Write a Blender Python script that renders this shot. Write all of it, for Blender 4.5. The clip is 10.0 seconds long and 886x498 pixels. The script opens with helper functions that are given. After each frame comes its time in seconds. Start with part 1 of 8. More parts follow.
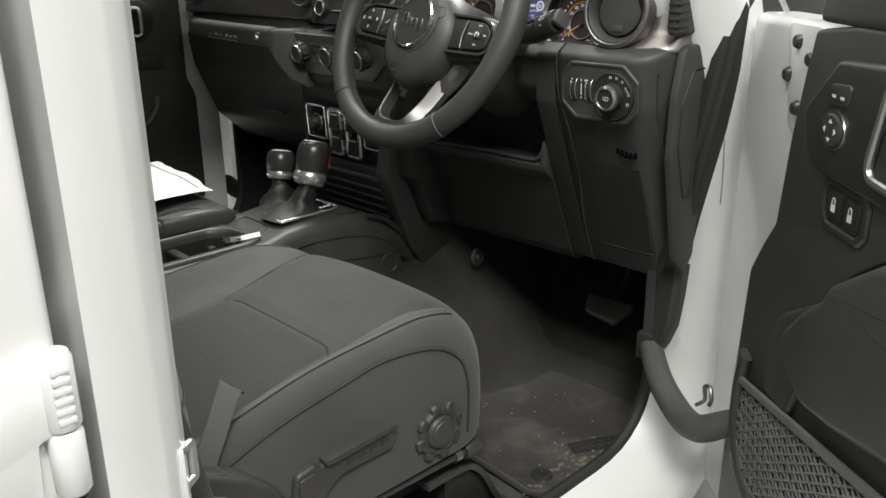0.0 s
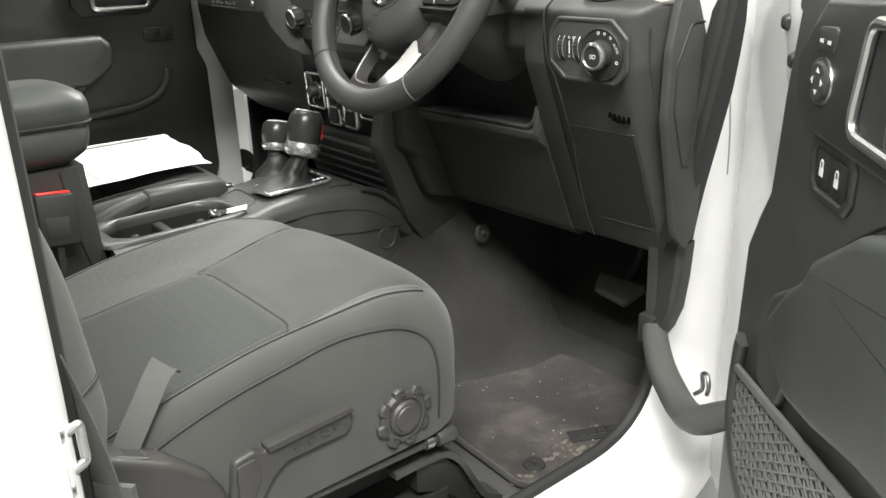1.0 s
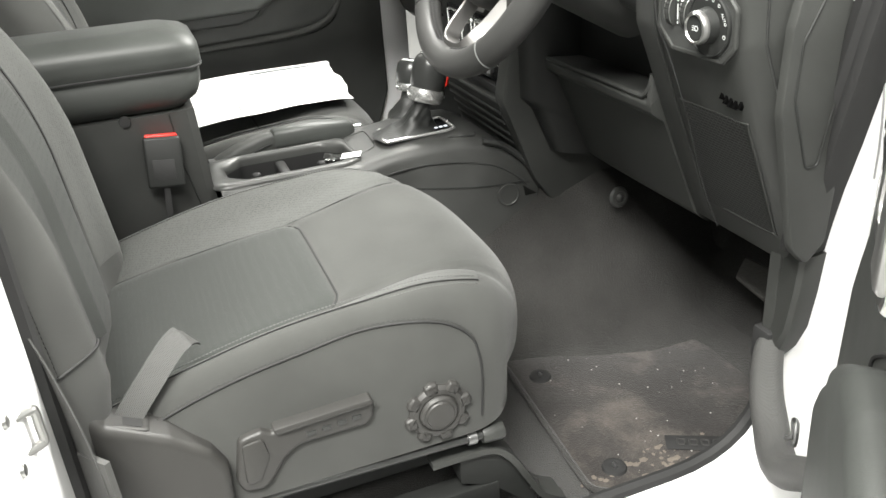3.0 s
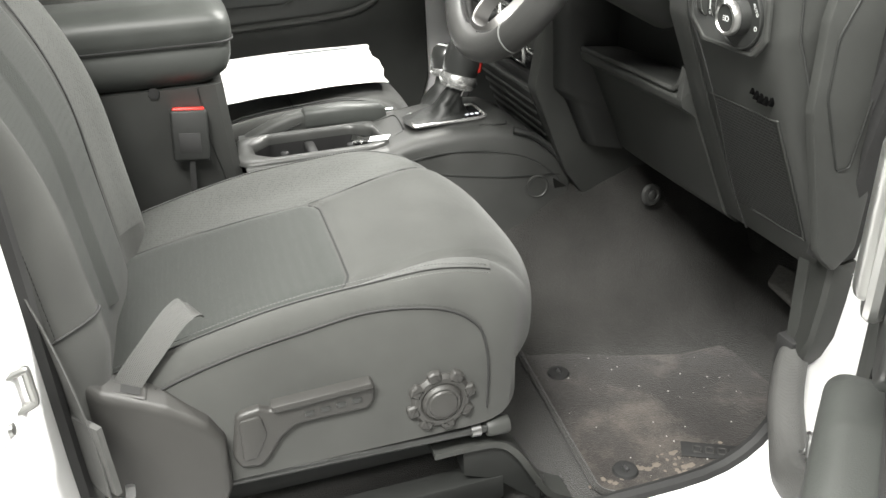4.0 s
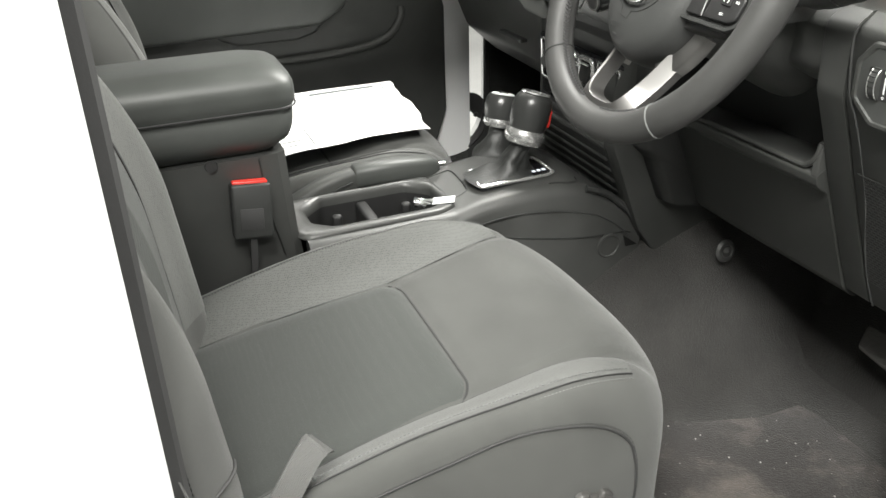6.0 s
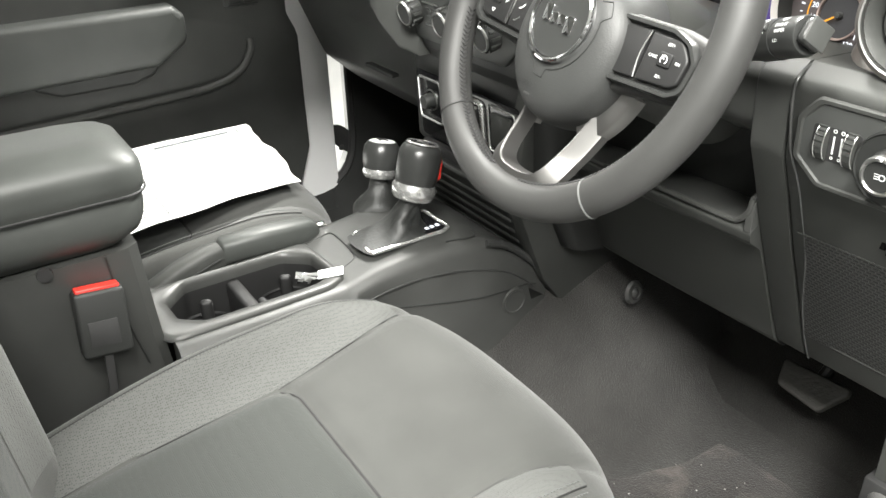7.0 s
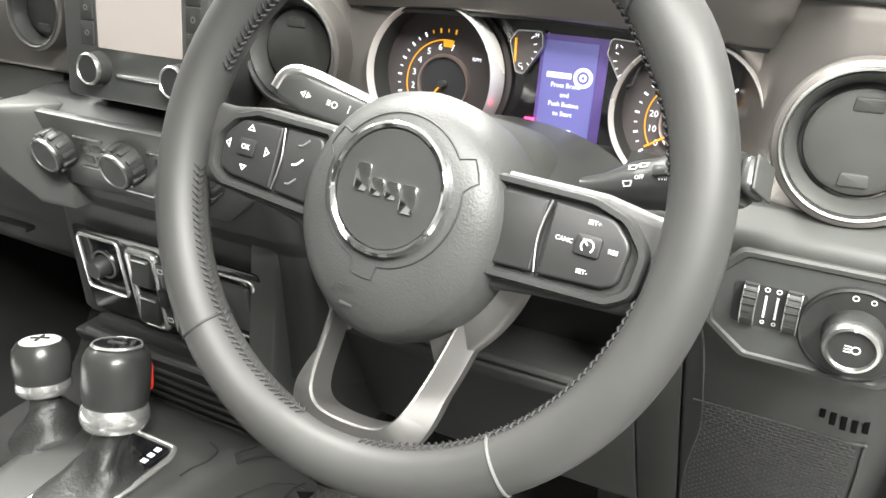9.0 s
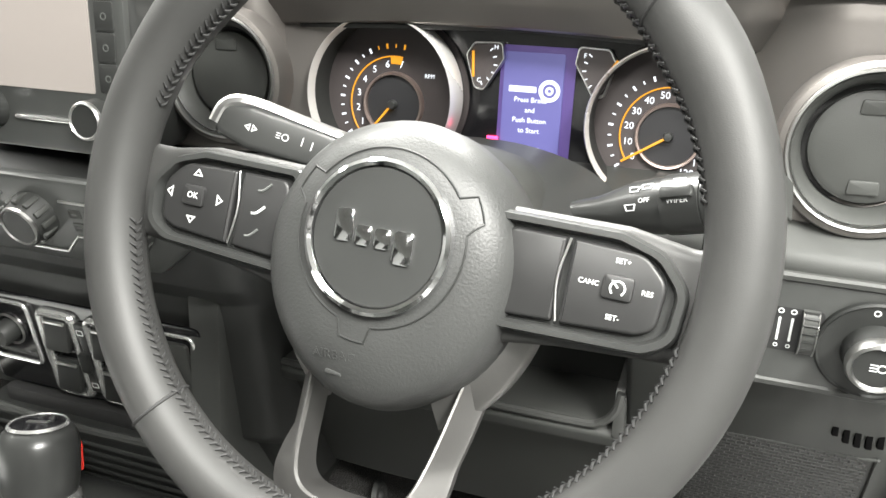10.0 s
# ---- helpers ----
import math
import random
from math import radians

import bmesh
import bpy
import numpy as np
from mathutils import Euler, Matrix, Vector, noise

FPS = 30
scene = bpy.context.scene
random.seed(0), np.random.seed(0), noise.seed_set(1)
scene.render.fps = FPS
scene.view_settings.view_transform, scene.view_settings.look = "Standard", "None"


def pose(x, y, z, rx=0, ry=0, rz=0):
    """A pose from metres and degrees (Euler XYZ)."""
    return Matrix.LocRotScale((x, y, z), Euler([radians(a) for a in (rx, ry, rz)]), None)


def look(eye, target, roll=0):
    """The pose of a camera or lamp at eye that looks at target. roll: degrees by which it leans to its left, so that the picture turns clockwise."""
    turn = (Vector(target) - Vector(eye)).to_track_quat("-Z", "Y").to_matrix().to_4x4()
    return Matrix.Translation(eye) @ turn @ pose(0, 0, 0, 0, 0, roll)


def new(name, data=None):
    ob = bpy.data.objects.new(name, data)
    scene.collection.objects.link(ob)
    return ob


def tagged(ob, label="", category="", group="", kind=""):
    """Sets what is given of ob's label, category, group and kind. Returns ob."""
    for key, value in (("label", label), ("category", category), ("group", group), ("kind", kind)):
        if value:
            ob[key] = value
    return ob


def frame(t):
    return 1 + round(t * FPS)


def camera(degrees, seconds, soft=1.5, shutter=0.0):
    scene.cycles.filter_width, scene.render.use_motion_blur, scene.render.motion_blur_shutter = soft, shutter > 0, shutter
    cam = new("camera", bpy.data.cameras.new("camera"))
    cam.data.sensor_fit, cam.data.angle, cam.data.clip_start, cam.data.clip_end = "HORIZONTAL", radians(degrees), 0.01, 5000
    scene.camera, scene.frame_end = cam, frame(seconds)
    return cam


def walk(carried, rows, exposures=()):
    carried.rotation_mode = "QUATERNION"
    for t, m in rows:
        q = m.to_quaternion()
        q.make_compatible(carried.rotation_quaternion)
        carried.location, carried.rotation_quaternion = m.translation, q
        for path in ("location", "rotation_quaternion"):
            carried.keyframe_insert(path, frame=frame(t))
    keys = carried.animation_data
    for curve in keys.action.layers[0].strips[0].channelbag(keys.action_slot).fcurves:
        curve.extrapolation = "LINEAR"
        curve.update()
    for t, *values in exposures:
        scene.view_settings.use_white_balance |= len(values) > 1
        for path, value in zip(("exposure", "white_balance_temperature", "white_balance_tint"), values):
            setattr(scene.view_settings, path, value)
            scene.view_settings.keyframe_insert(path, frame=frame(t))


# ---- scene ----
cam = camera(57.1, 10.0, soft=1.5)
PATH = [
    (0, (0.089, -0.057, 1.541), (-1.265, 1.256, 0.878), -0.4),
    (0.5, (0.128, 0.016, 1.519), (-1.241, 1.308, 0.841), -0.5),
    (1, (0.119, 0.088, 1.5), (-1.331, 1.272, 0.796), -1.7),
    (1.5, (0.116, 0.208, 1.508), (-1.434, 1.216, 0.745), -2.8),
    (2, (0.122, 0.279, 1.551), (-1.487, 1.123, 0.713), -3.1),
    (3.5, (0.139, 0.392, 1.554), (-1.561, 0.925, 0.645), -3.4),
    (4, (0.138, 0.408, 1.536), (-1.573, 0.898, 0.623), -2.4),
    (4.5, (0.102, 0.399, 1.518), (-1.611, 0.872, 0.599), -2.2),
    (5, (0.039, 0.335, 1.505), (-1.673, 0.8, 0.58), -2.5),
    (5.2, (0.009, 0.3, 1.525), (-1.692, 0.779, 0.59), -2.2),
    (6.3, (-0.116, 0.245, 1.617), (-1.729, 0.967, 0.681), -1.5),
    (6.5, (-0.156, 0.244, 1.616), (-1.737, 1.025, 0.673), -1.4),
    (7, (-0.261, 0.28, 1.638), (-1.742, 1.227, 0.683), -1.6),
    (7.5, (-0.363, 0.335, 1.645), (-1.702, 1.494, 0.716), -1.0),
    (8, (-0.441, 0.358, 1.659), (-1.626, 1.701, 0.768), -0.5),
    (8.5, (-0.531, 0.368, 1.657), (-1.549, 1.858, 0.795), 0.1),
    (9, (-0.609, 0.414, 1.637), (-1.466, 2.0, 0.772), 0.3),
    (9.5, (-0.663, 0.45, 1.624), (-1.39, 2.101, 0.761), 0.3),
    (10, (-0.688, 0.453, 1.632), (-1.325, 2.145, 0.776), -0.8),
]
EXPOSURE = [(0.0, 0.25), (0.3, 0.75), (0.8, 1.22), (1.2, 1.30), (1.5, 1.38), (2.0, 1.62), (5.2, 1.75), (6.3, 1.5), (7.0, 1.98), (7.5, 2.2), (9.0, 2.3), (9.5, 2.14), (10.0, 2.12)]
walk(cam, [(t, look(eye, target, roll)) for t, eye, target, roll in PATH], EXPOSURE)

# ---- world and lights: a bright white workshop hall, with unseen lamps added ----
world = bpy.data.worlds.new("hall_air")
scene.world = world
world.use_nodes = True
world.node_tree.nodes["Background"].inputs[0].default_value = (1.0, 1.0, 0.96, 1)
world.node_tree.nodes["Background"].inputs[1].default_value = 0.40


def area_light(name, m, sx, sy, watts, colour=(1.0, 0.99, 0.94)):
    data = bpy.data.lights.new(name, "AREA")
    data.shape, data.size, data.size_y, data.energy, data.color = "RECTANGLE", sx, sy, watts, colour
    ob = new(name, data)
    ob.matrix_world = m
    return tagged(ob, "unseen white area lamp, added overhead to light the cabin", "ceiling light", "ceiling panels", "structure")


# unseen lamps: the first follows the toe-board shadow's slope, the others are added fill
for lx, ly, watts in ((1.05, -0.60, 120), (-0.65, -0.55, 40), (2.3, 0.3, 48), (-2.2, 1.9, 110), (-1.25, 3.7, 220), (-4.4, 0.9, 35), (-1.25, -3.6, 70)):
    area_light("unseen_lamp", pose(lx, ly, 3.75), 0.6, 1.5, watts)

# ---- materials ----
def nodes_of(name):
    m = bpy.data.materials.new(name)
    m.use_nodes = True
    return m, m.node_tree.nodes, m.node_tree.links, m.node_tree.nodes["Principled BSDF"]


def surface(name, colour, rough=0.5, metal=0.0, grain=900.0, bump=0.15, depth=0.0004, vary=0.12, patch=14.0, spec=0.5, coat=0.0, weave=0.0, weave_depth=0.0006, sheen=0.0):
    """Principled surface with large soft variation in colour and gloss, a fine grain bump and, if asked, a woven relief of that many threads a metre."""
    m, n, k, p = nodes_of(name)
    tc = n.new("ShaderNodeTexCoord")
    big = n.new("ShaderNodeTexNoise")
    big.inputs["Scale"].default_value, big.inputs["Detail"].default_value = patch, 5
    k.new(tc.outputs["Object"], big.inputs["Vector"])
    ramp = n.new("ShaderNodeMapRange")
    ramp.inputs["From Min"].default_value, ramp.inputs["From Max"].default_value = 0.3, 0.7
    ramp.inputs["To Min"].default_value, ramp.inputs["To Max"].default_value = 1 - vary, 1 + vary
    k.new(big.outputs["Fac"], ramp.inputs["Value"])
    fine = n.new("ShaderNodeTexNoise")
    fine.inputs["Scale"].default_value, fine.inputs["Detail"].default_value = grain, 3
    k.new(tc.outputs["Object"], fine.inputs["Vector"])
    fr = n.new("ShaderNodeMapRange")
    fr.inputs["To Min"].default_value, fr.inputs["To Max"].default_value = 1 - vary * 0.6, 1 + vary * 0.6
    k.new(fine.outputs["Fac"], fr.inputs["Value"])
    mul = n.new("ShaderNodeMath")
    mul.operation = "MULTIPLY"
    k.new(ramp.outputs[0], mul.inputs[0])
    k.new(fr.outputs[0], mul.inputs[1])
    tint = n.new("ShaderNodeVectorMath")
    tint.operation = "SCALE"
    tint.inputs[0].default_value = colour
    k.new(mul.outputs[0], tint.inputs["Scale"])
    k.new(tint.outputs[0], p.inputs["Base Color"])
    rr = n.new("ShaderNodeMapRange")
    rr.inputs["To Min"].default_value, rr.inputs["To Max"].default_value = max(0.02, rough - 0.06), min(1, rough + 0.06)
    k.new(big.outputs["Fac"], rr.inputs["Value"])
    k.new(rr.outputs[0], p.inputs["Roughness"])
    p.inputs["Metallic"].default_value = metal
    p.inputs["Specular IOR Level"].default_value = spec
    p.inputs["Coat Weight"].default_value = coat
    p.inputs["Coat Roughness"].default_value = 0.08
    p.inputs["Sheen Weight"].default_value = sheen
    b = n.new("ShaderNodeBump")
    b.inputs["Strength"].default_value, b.inputs["Distance"].default_value = bump, depth if depth else 0.0004
    k.new(fine.outputs["Fac"], b.inputs["Height"])
    last = b
    if weave:
        sep = n.new("ShaderNodeSeparateXYZ")
        k.new(tc.outputs["Object"], sep.inputs[0])
        waves = []
        for axis, ph in ((0, 0.0), (1, 0.0), (2, 0.7)):
            a = n.new("ShaderNodeMath")
            a.operation = "MULTIPLY_ADD"
            a.inputs[1].default_value, a.inputs[2].default_value = weave * math.pi, ph
            k.new(sep.outputs[axis], a.inputs[0])
            s = n.new("ShaderNodeMath")
            s.operation = "SINE"
            k.new(a.outputs[0], s.inputs[0])
            waves.append(s)
        m1 = n.new("ShaderNodeMath")
        m1.operation = "MULTIPLY"
        k.new(waves[0].outputs[0], m1.inputs[0])
        k.new(waves[1].outputs[0], m1.inputs[1])
        m2 = n.new("ShaderNodeMath")
        m2.operation = "MULTIPLY_ADD"
        m2.inputs[1].default_value = 0.5
        k.new(waves[2].outputs[0], m2.inputs[0])
        k.new(m1.outputs[0], m2.inputs[2])
        b2 = n.new("ShaderNodeBump")
        b2.inputs["Strength"].default_value, b2.inputs["Distance"].default_value = 0.8, weave_depth
        k.new(m2.outputs[0], b2.inputs["Height"])
        k.new(b.outputs[0], b2.inputs["Normal"])
        last = b2
    k.new(last.outputs[0], p.inputs["Normal"])
    return m


def glow(name, colour, strength):
    m, n, k, p = nodes_of(name)
    p.inputs["Base Color"].default_value = (*[c * 0.3 for c in colour], 1)
    p.inputs["Emission Color"].default_value = (*colour, 1)
    p.inputs["Emission Strength"].default_value = strength
    return m


PLASTIC = surface("black_grained_plastic", (0.041, 0.0425, 0.040), 0.50, grain=1400, bump=0.3, depth=0.0003, spec=0.42)
PLASTIC_DARK = surface("dark_plastic", (0.020, 0.021, 0.020), 0.55, grain=1200, bump=0.25, spec=0.4)
SOFT = surface("soft_touch_dash", (0.052, 0.054, 0.051), 0.58, grain=700, bump=0.4, depth=0.0005, spec=0.4)
SATIN = surface("satin_black_plastic", (0.034, 0.035, 0.034), 0.30, grain=1800, bump=0.05)
GLOSS = surface("gloss_black", (0.008, 0.008, 0.009), 0.12, bump=0.0, vary=0.03)
CLOTH = surface("seat_cloth", (0.052, 0.053, 0.050), 0.85, grain=1700, bump=0.5, depth=0.0006, spec=0.25, sheen=0.15)
CLOTH_TOP = surface("seat_centre_cloth", (0.027, 0.030, 0.027), 0.8, grain=2200, bump=0.4, depth=0.0004, spec=0.3, sheen=0.15)
MESH_CLOTH = surface("seat_woven_mesh", (0.090, 0.093, 0.089), 0.75, weave=760, weave_depth=0.00025, spec=0.3, sheen=0.1)


def dotted(mat, cells, dark, light):
    """Open-mesh weave: small dark dots between light threads, as colour and relief."""
    n, k, p = mat.node_tree.nodes, mat.node_tree.links, mat.node_tree.nodes["Principled BSDF"]
    tc, vo, mr, mx, bu = n.new("ShaderNodeTexCoord"), n.new("ShaderNodeTexVoronoi"), n.new("ShaderNodeMapRange"), n.new("ShaderNodeMix"), n.new("ShaderNodeBump")
    vo.inputs["Scale"].default_value, vo.inputs["Randomness"].default_value = cells, 0.45
    mr.inputs["From Min"].default_value, mr.inputs["From Max"].default_value = 0.18, 0.42
    mx.data_type = "RGBA"
    mx.inputs[6].default_value, mx.inputs[7].default_value = (*dark, 1), (*light, 1)
    bu.inputs["Strength"].default_value, bu.inputs["Distance"].default_value = 0.6, 0.0005
    k.new(tc.outputs["Object"], vo.inputs["Vector"])
    k.new(vo.outputs["Distance"], mr.inputs["Value"])
    k.new(mr.outputs[0], mx.inputs[0])
    k.new(mx.outputs[2], p.inputs["Base Color"])
    k.new(mr.outputs[0], bu.inputs["Height"])
    k.new(bu.outputs[0], p.inputs["Normal"])


dotted(MESH_CLOTH, 430, (0.038, 0.039, 0.037), (0.088, 0.090, 0.086))
dotted(CLOTH_TOP, 520, (0.021, 0.023, 0.021), (0.035, 0.038, 0.035))
VINYL = surface("armrest_vinyl", (0.045, 0.048, 0.045), 0.48, grain=1100, bump=0.3)
LEATHER = surface("wheel_leather", (0.038, 0.038, 0.037), 0.50, grain=1500, bump=0.25, depth=0.0003, spec=0.42)
AIRBAG = surface("airbag_grained_cover", (0.038, 0.039, 0.038), 0.46, grain=620, bump=0.5, depth=0.0005)
THREAD = surface("black_thread", (0.02, 0.02, 0.02), 0.7)
PALE_THREAD = surface("grey_thread", (0.11, 0.113, 0.11), 0.8)
CARPET = surface("black_carpet", (0.040, 0.039, 0.037), 0.95, grain=480, bump=1.0, depth=0.003, vary=0.25, patch=9, spec=0.1, sheen=0.2)
MAT_CARPET = surface("dusty_floor_mat", (0.035, 0.032, 0.030), 0.95, grain=420, bump=1.0, depth=0.002, vary=0.45, patch=5, spec=0.1, sheen=0.2)
CONSOLE = surface("console_grained_plastic", (0.042, 0.043, 0.041), 0.46, grain=1400, bump=0.25, depth=0.0003)
FADED = surface("faded_grey_print", (0.20, 0.205, 0.205), 0.8)
_n, _k = MAT_CARPET.node_tree.nodes, MAT_CARPET.node_tree.links
_tc, _dn, _dr, _mx = _n.new("ShaderNodeTexCoord"), _n.new("ShaderNodeTexNoise"), _n.new("ShaderNodeMapRange"), _n.new("ShaderNodeMix")
_dn.inputs["Scale"].default_value, _dn.inputs["Detail"].default_value, _dn.inputs["Roughness"].default_value = 7.0, 8, 0.72
_dr.inputs["From Min"].default_value, _dr.inputs["From Max"].default_value = 0.50, 0.72
_mx.data_type = "RGBA"
_mx.inputs[7].default_value = (0.115, 0.100, 0.088, 1)
_k.new(_tc.outputs["Object"], _dn.inputs["Vector"])
_k.new(_dn.outputs["Fac"], _dr.inputs["Value"])
_k.new(_dr.outputs[0], _mx.inputs[0])
_k.new(_n["Principled BSDF"].inputs["Base Color"].links[0].from_socket, _mx.inputs[6])
_k.new(_mx.outputs[2], _n["Principled BSDF"].inputs["Base Color"])
# also colours flat sheets that stand for the shade inside openings
RUBBER_AND_SHADE = surface("black_rubber_and_shade", (0.020, 0.020, 0.020), 0.7, grain=500, bump=0.3)
PAINT = surface("white_car_paint", (0.80, 0.80, 0.80), 0.22, grain=60, bump=0.01, vary=0.015, coat=0.6)
SILVER = surface("satin_silver_trim", (0.55, 0.55, 0.54), 0.32, metal=1.0, grain=1600, bump=0.05, vary=0.04)
BRONZE = surface("satin_grey_dash_trim", (0.215, 0.201, 0.190), 0.40, metal=0.75, grain=1600, bump=0.06, vary=0.05, patch=6)
CHROME = surface("bright_chrome", (0.85, 0.85, 0.86), 0.08, metal=1.0, bump=0.0, vary=0.02)
STEEL = surface("dull_steel", (0.35, 0.35, 0.35), 0.4, metal=1.0, grain=300, bump=0.1)
RED = surface("red_plastic", (0.62, 0.03, 0.02), 0.4)
PAPER = surface("white_paper", (0.82, 0.83, 0.82), 0.8, grain=300, bump=0.1, vary=0.02)
INK = surface("grey_print", (0.12, 0.13, 0.13), 0.8)
WHITE_MARK = surface("white_print", (0.72, 0.74, 0.73), 0.6)
DIM_MARK = surface("faint_print", (0.10, 0.105, 0.10), 0.5)
WEBBING = surface("belt_webbing", (0.085, 0.085, 0.082), 0.50, weave=1000, weave_depth=0.00035)
GREYLINE = surface("hall_wall_paint", (0.60, 0.61, 0.60), 0.8, grain=20, bump=0.02)
CONCRETE = surface("grey_hall_floor", (0.24, 0.24, 0.235), 0.5, grain=40, bump=0.1, vary=0.1, patch=2)
HEADLINER = surface("grey_headliner", (0.30, 0.30, 0.29), 0.95, grain=600, bump=0.3)


def perforated(name, light, dark, wide, high):
    """Plastic moulded with rows of small staggered oval hollows, that many metres apart."""
    m, n, k, p = nodes_of(name)
    tc, sep, com, br, bu = n.new("ShaderNodeTexCoord"), n.new("ShaderNodeSeparateXYZ"), n.new("ShaderNodeCombineXYZ"), n.new("ShaderNodeTexBrick"), n.new("ShaderNodeBump")
    k.new(tc.outputs["Object"], sep.inputs[0])
    k.new(sep.outputs[0], com.inputs[0])
    k.new(sep.outputs[2], com.inputs[1])
    k.new(com.outputs[0], br.inputs["Vector"])
    br.inputs["Color1"].default_value = br.inputs["Color2"].default_value = (*dark, 1)
    br.inputs["Mortar"].default_value = (*light, 1)
    for key, v in (("Scale", 1.0), ("Mortar Size", high * 0.28), ("Mortar Smooth", 0.7), ("Brick Width", wide), ("Row Height", high)):
        br.inputs[key].default_value = v
    k.new(br.outputs["Color"], p.inputs["Base Color"])
    bu.inputs["Strength"].default_value, bu.inputs["Distance"].default_value = 0.9, 0.0012
    k.new(br.outputs["Fac"], bu.inputs["Height"])
    k.new(bu.outputs[0], p.inputs["Normal"])
    p.inputs["Roughness"].default_value = 0.5
    return m


PERFORATED = perforated("perforated_knee_plastic", (0.040, 0.041, 0.039), (0.006, 0.006, 0.006), 0.0068, 0.0040)


# ---- mesh helpers ----
WORLD_OF = {}


def thing(name, m, label, category, group="", kind=""):
    ob = new(name)
    ob.empty_display_size = 0.05
    ob.matrix_world = m
    WORLD_OF[ob] = m.copy()
    return tagged(ob, label, category, group, kind)


def finish(name, bm, mat, sharp=0.62, smooth=True):
    bmesh.ops.recalc_face_normals(bm, faces=bm.faces)
    for f in bm.faces:
        f.smooth = smooth
    for e in bm.edges:
        if len(e.link_faces) == 2 and e.calc_face_angle(0) > sharp:
            e.smooth = False
    me = bpy.data.meshes.new(name)
    bm.to_mesh(me)
    bm.free()
    for mt in mat if isinstance(mat, (list, tuple)) else (mat,):
        me.materials.append(mt)
    return me


def part(name, bm, mat, parent, label="", local=False, sharp=0.62):
    """Links bm as one mesh under parent; its points are in the world, or in the thing's own axes (local)."""
    if not local:
        bm.transform(WORLD_OF[parent].inverted())
    ob = new(name, finish(name, bm, mat, sharp))
    ob.parent = parent
    WORLD_OF[ob] = WORLD_OF[parent]
    return tagged(ob, label)


def solid(name, bm, mat, label, category, group="", kind="", sharp=0.62):
    """A thing that is one mesh; the origin goes to the foot of its middle."""
    lo = [min(v.co[i] for v in bm.verts) for i in range(3)]
    hi = [max(v.co[i] for v in bm.verts) for i in range(3)]
    base = Matrix.Translation(((lo[0] + hi[0]) / 2, (lo[1] + hi[1]) / 2, lo[2]))
    bm.transform(base.inverted())
    ob = new(name, finish(name, bm, mat, sharp))
    ob.matrix_world = base
    WORLD_OF[ob] = base
    return tagged(ob, label, category, group, kind)


def box(lo, hi, r=0.0, seg=2, m=None, bm=None):
    """Box between two corners with rounded edges."""
    bm = bm or bmesh.new()
    got = bmesh.ops.create_cube(bm, size=1.0)["verts"]
    for v in got:
        v.co = Vector([lo[i] + (v.co[i] + 0.5) * (hi[i] - lo[i]) for i in range(3)])
    if r > 0:
        edges = list({e for v in got for e in v.link_edges})
        res = bmesh.ops.bevel(bm, geom=edges, offset=r, segments=seg, affect="EDGES", profile=0.5)
        got = list({v for f in res["faces"] for v in f.verts} | {v for v in got if v.is_valid})
    if m is not None:
        vs = set()
        for v in got:
            if v.is_valid:
                vs.add(v)
        bmesh.ops.transform(bm, matrix=m, verts=list(vs))
    return bm


def loft(rings, closed=True, caps=True, bm=None):
    """Skin over rings of points (all the same length)."""
    bm = bm or bmesh.new()
    rows = [[bm.verts.new(Vector(p)) for p in ring] for ring in rings]
    n = len(rows[0])
    for a, b in zip(rows, rows[1:]):
        for i in range(n if closed else n - 1):
            j = (i + 1) % n
            bm.faces.new((a[i], a[j], b[j], b[i]))
    if caps and closed:
        bm.faces.new(list(reversed(rows[0])))
        bm.faces.new(rows[-1])
    return bm


def spin(profile, m=None, seg=40, bm=None, arc=2 * math.pi):
    """Turned shape: profile of (radius, height) about z; closes itself where the radius is 0."""
    bm = bm or bmesh.new()
    full = abs(arc - 2 * math.pi) < 1e-6
    cols = []
    for i in range(seg if full else seg + 1):
        a = arc * i / seg
        cols.append([(r * math.cos(a), r * math.sin(a), h) for r, h in profile])
    made = {}

    def vert(i, j):
        r, h = profile[j]
        key = ("axis", j) if r < 1e-7 else (i, j)
        if key not in made:
            co = Vector(cols[i][j])
            made[key] = bm.verts.new(m @ co if m is not None else co)
        return made[key]

    for i in range(seg):
        i2 = (i + 1) % len(cols)
        for j in range(len(profile) - 1):
            q = []
            for v in (vert(i, j), vert(i2, j), vert(i2, j + 1), vert(i, j + 1)):
                if v not in q:
                    q.append(v)
            if len(q) > 2:
                bm.faces.new(q)
    return bm


def smooth_path(points, n=8, closed=False):
    """Catmull-Rom line through points."""
    P = [Vector(p) for p in points]
    out = []
    last = len(P) if closed else len(P) - 1
    for i in range(last):
        if closed:
            a, b, c, d = P[i - 1], P[i], P[(i + 1) % len(P)], P[(i + 2) % len(P)]
        else:
            a, b, c, d = P[max(i - 1, 0)], P[i], P[i + 1], P[min(i + 2, len(P) - 1)]
        for s in range(n):
            t = s / n
            out.append(0.5 * (2 * b + (c - a) * t + (2 * a - 5 * b + 4 * c - d) * t * t + (3 * b - a - 3 * c + d) * t ** 3))
    if not closed:
        out.append(P[-1])
    return out


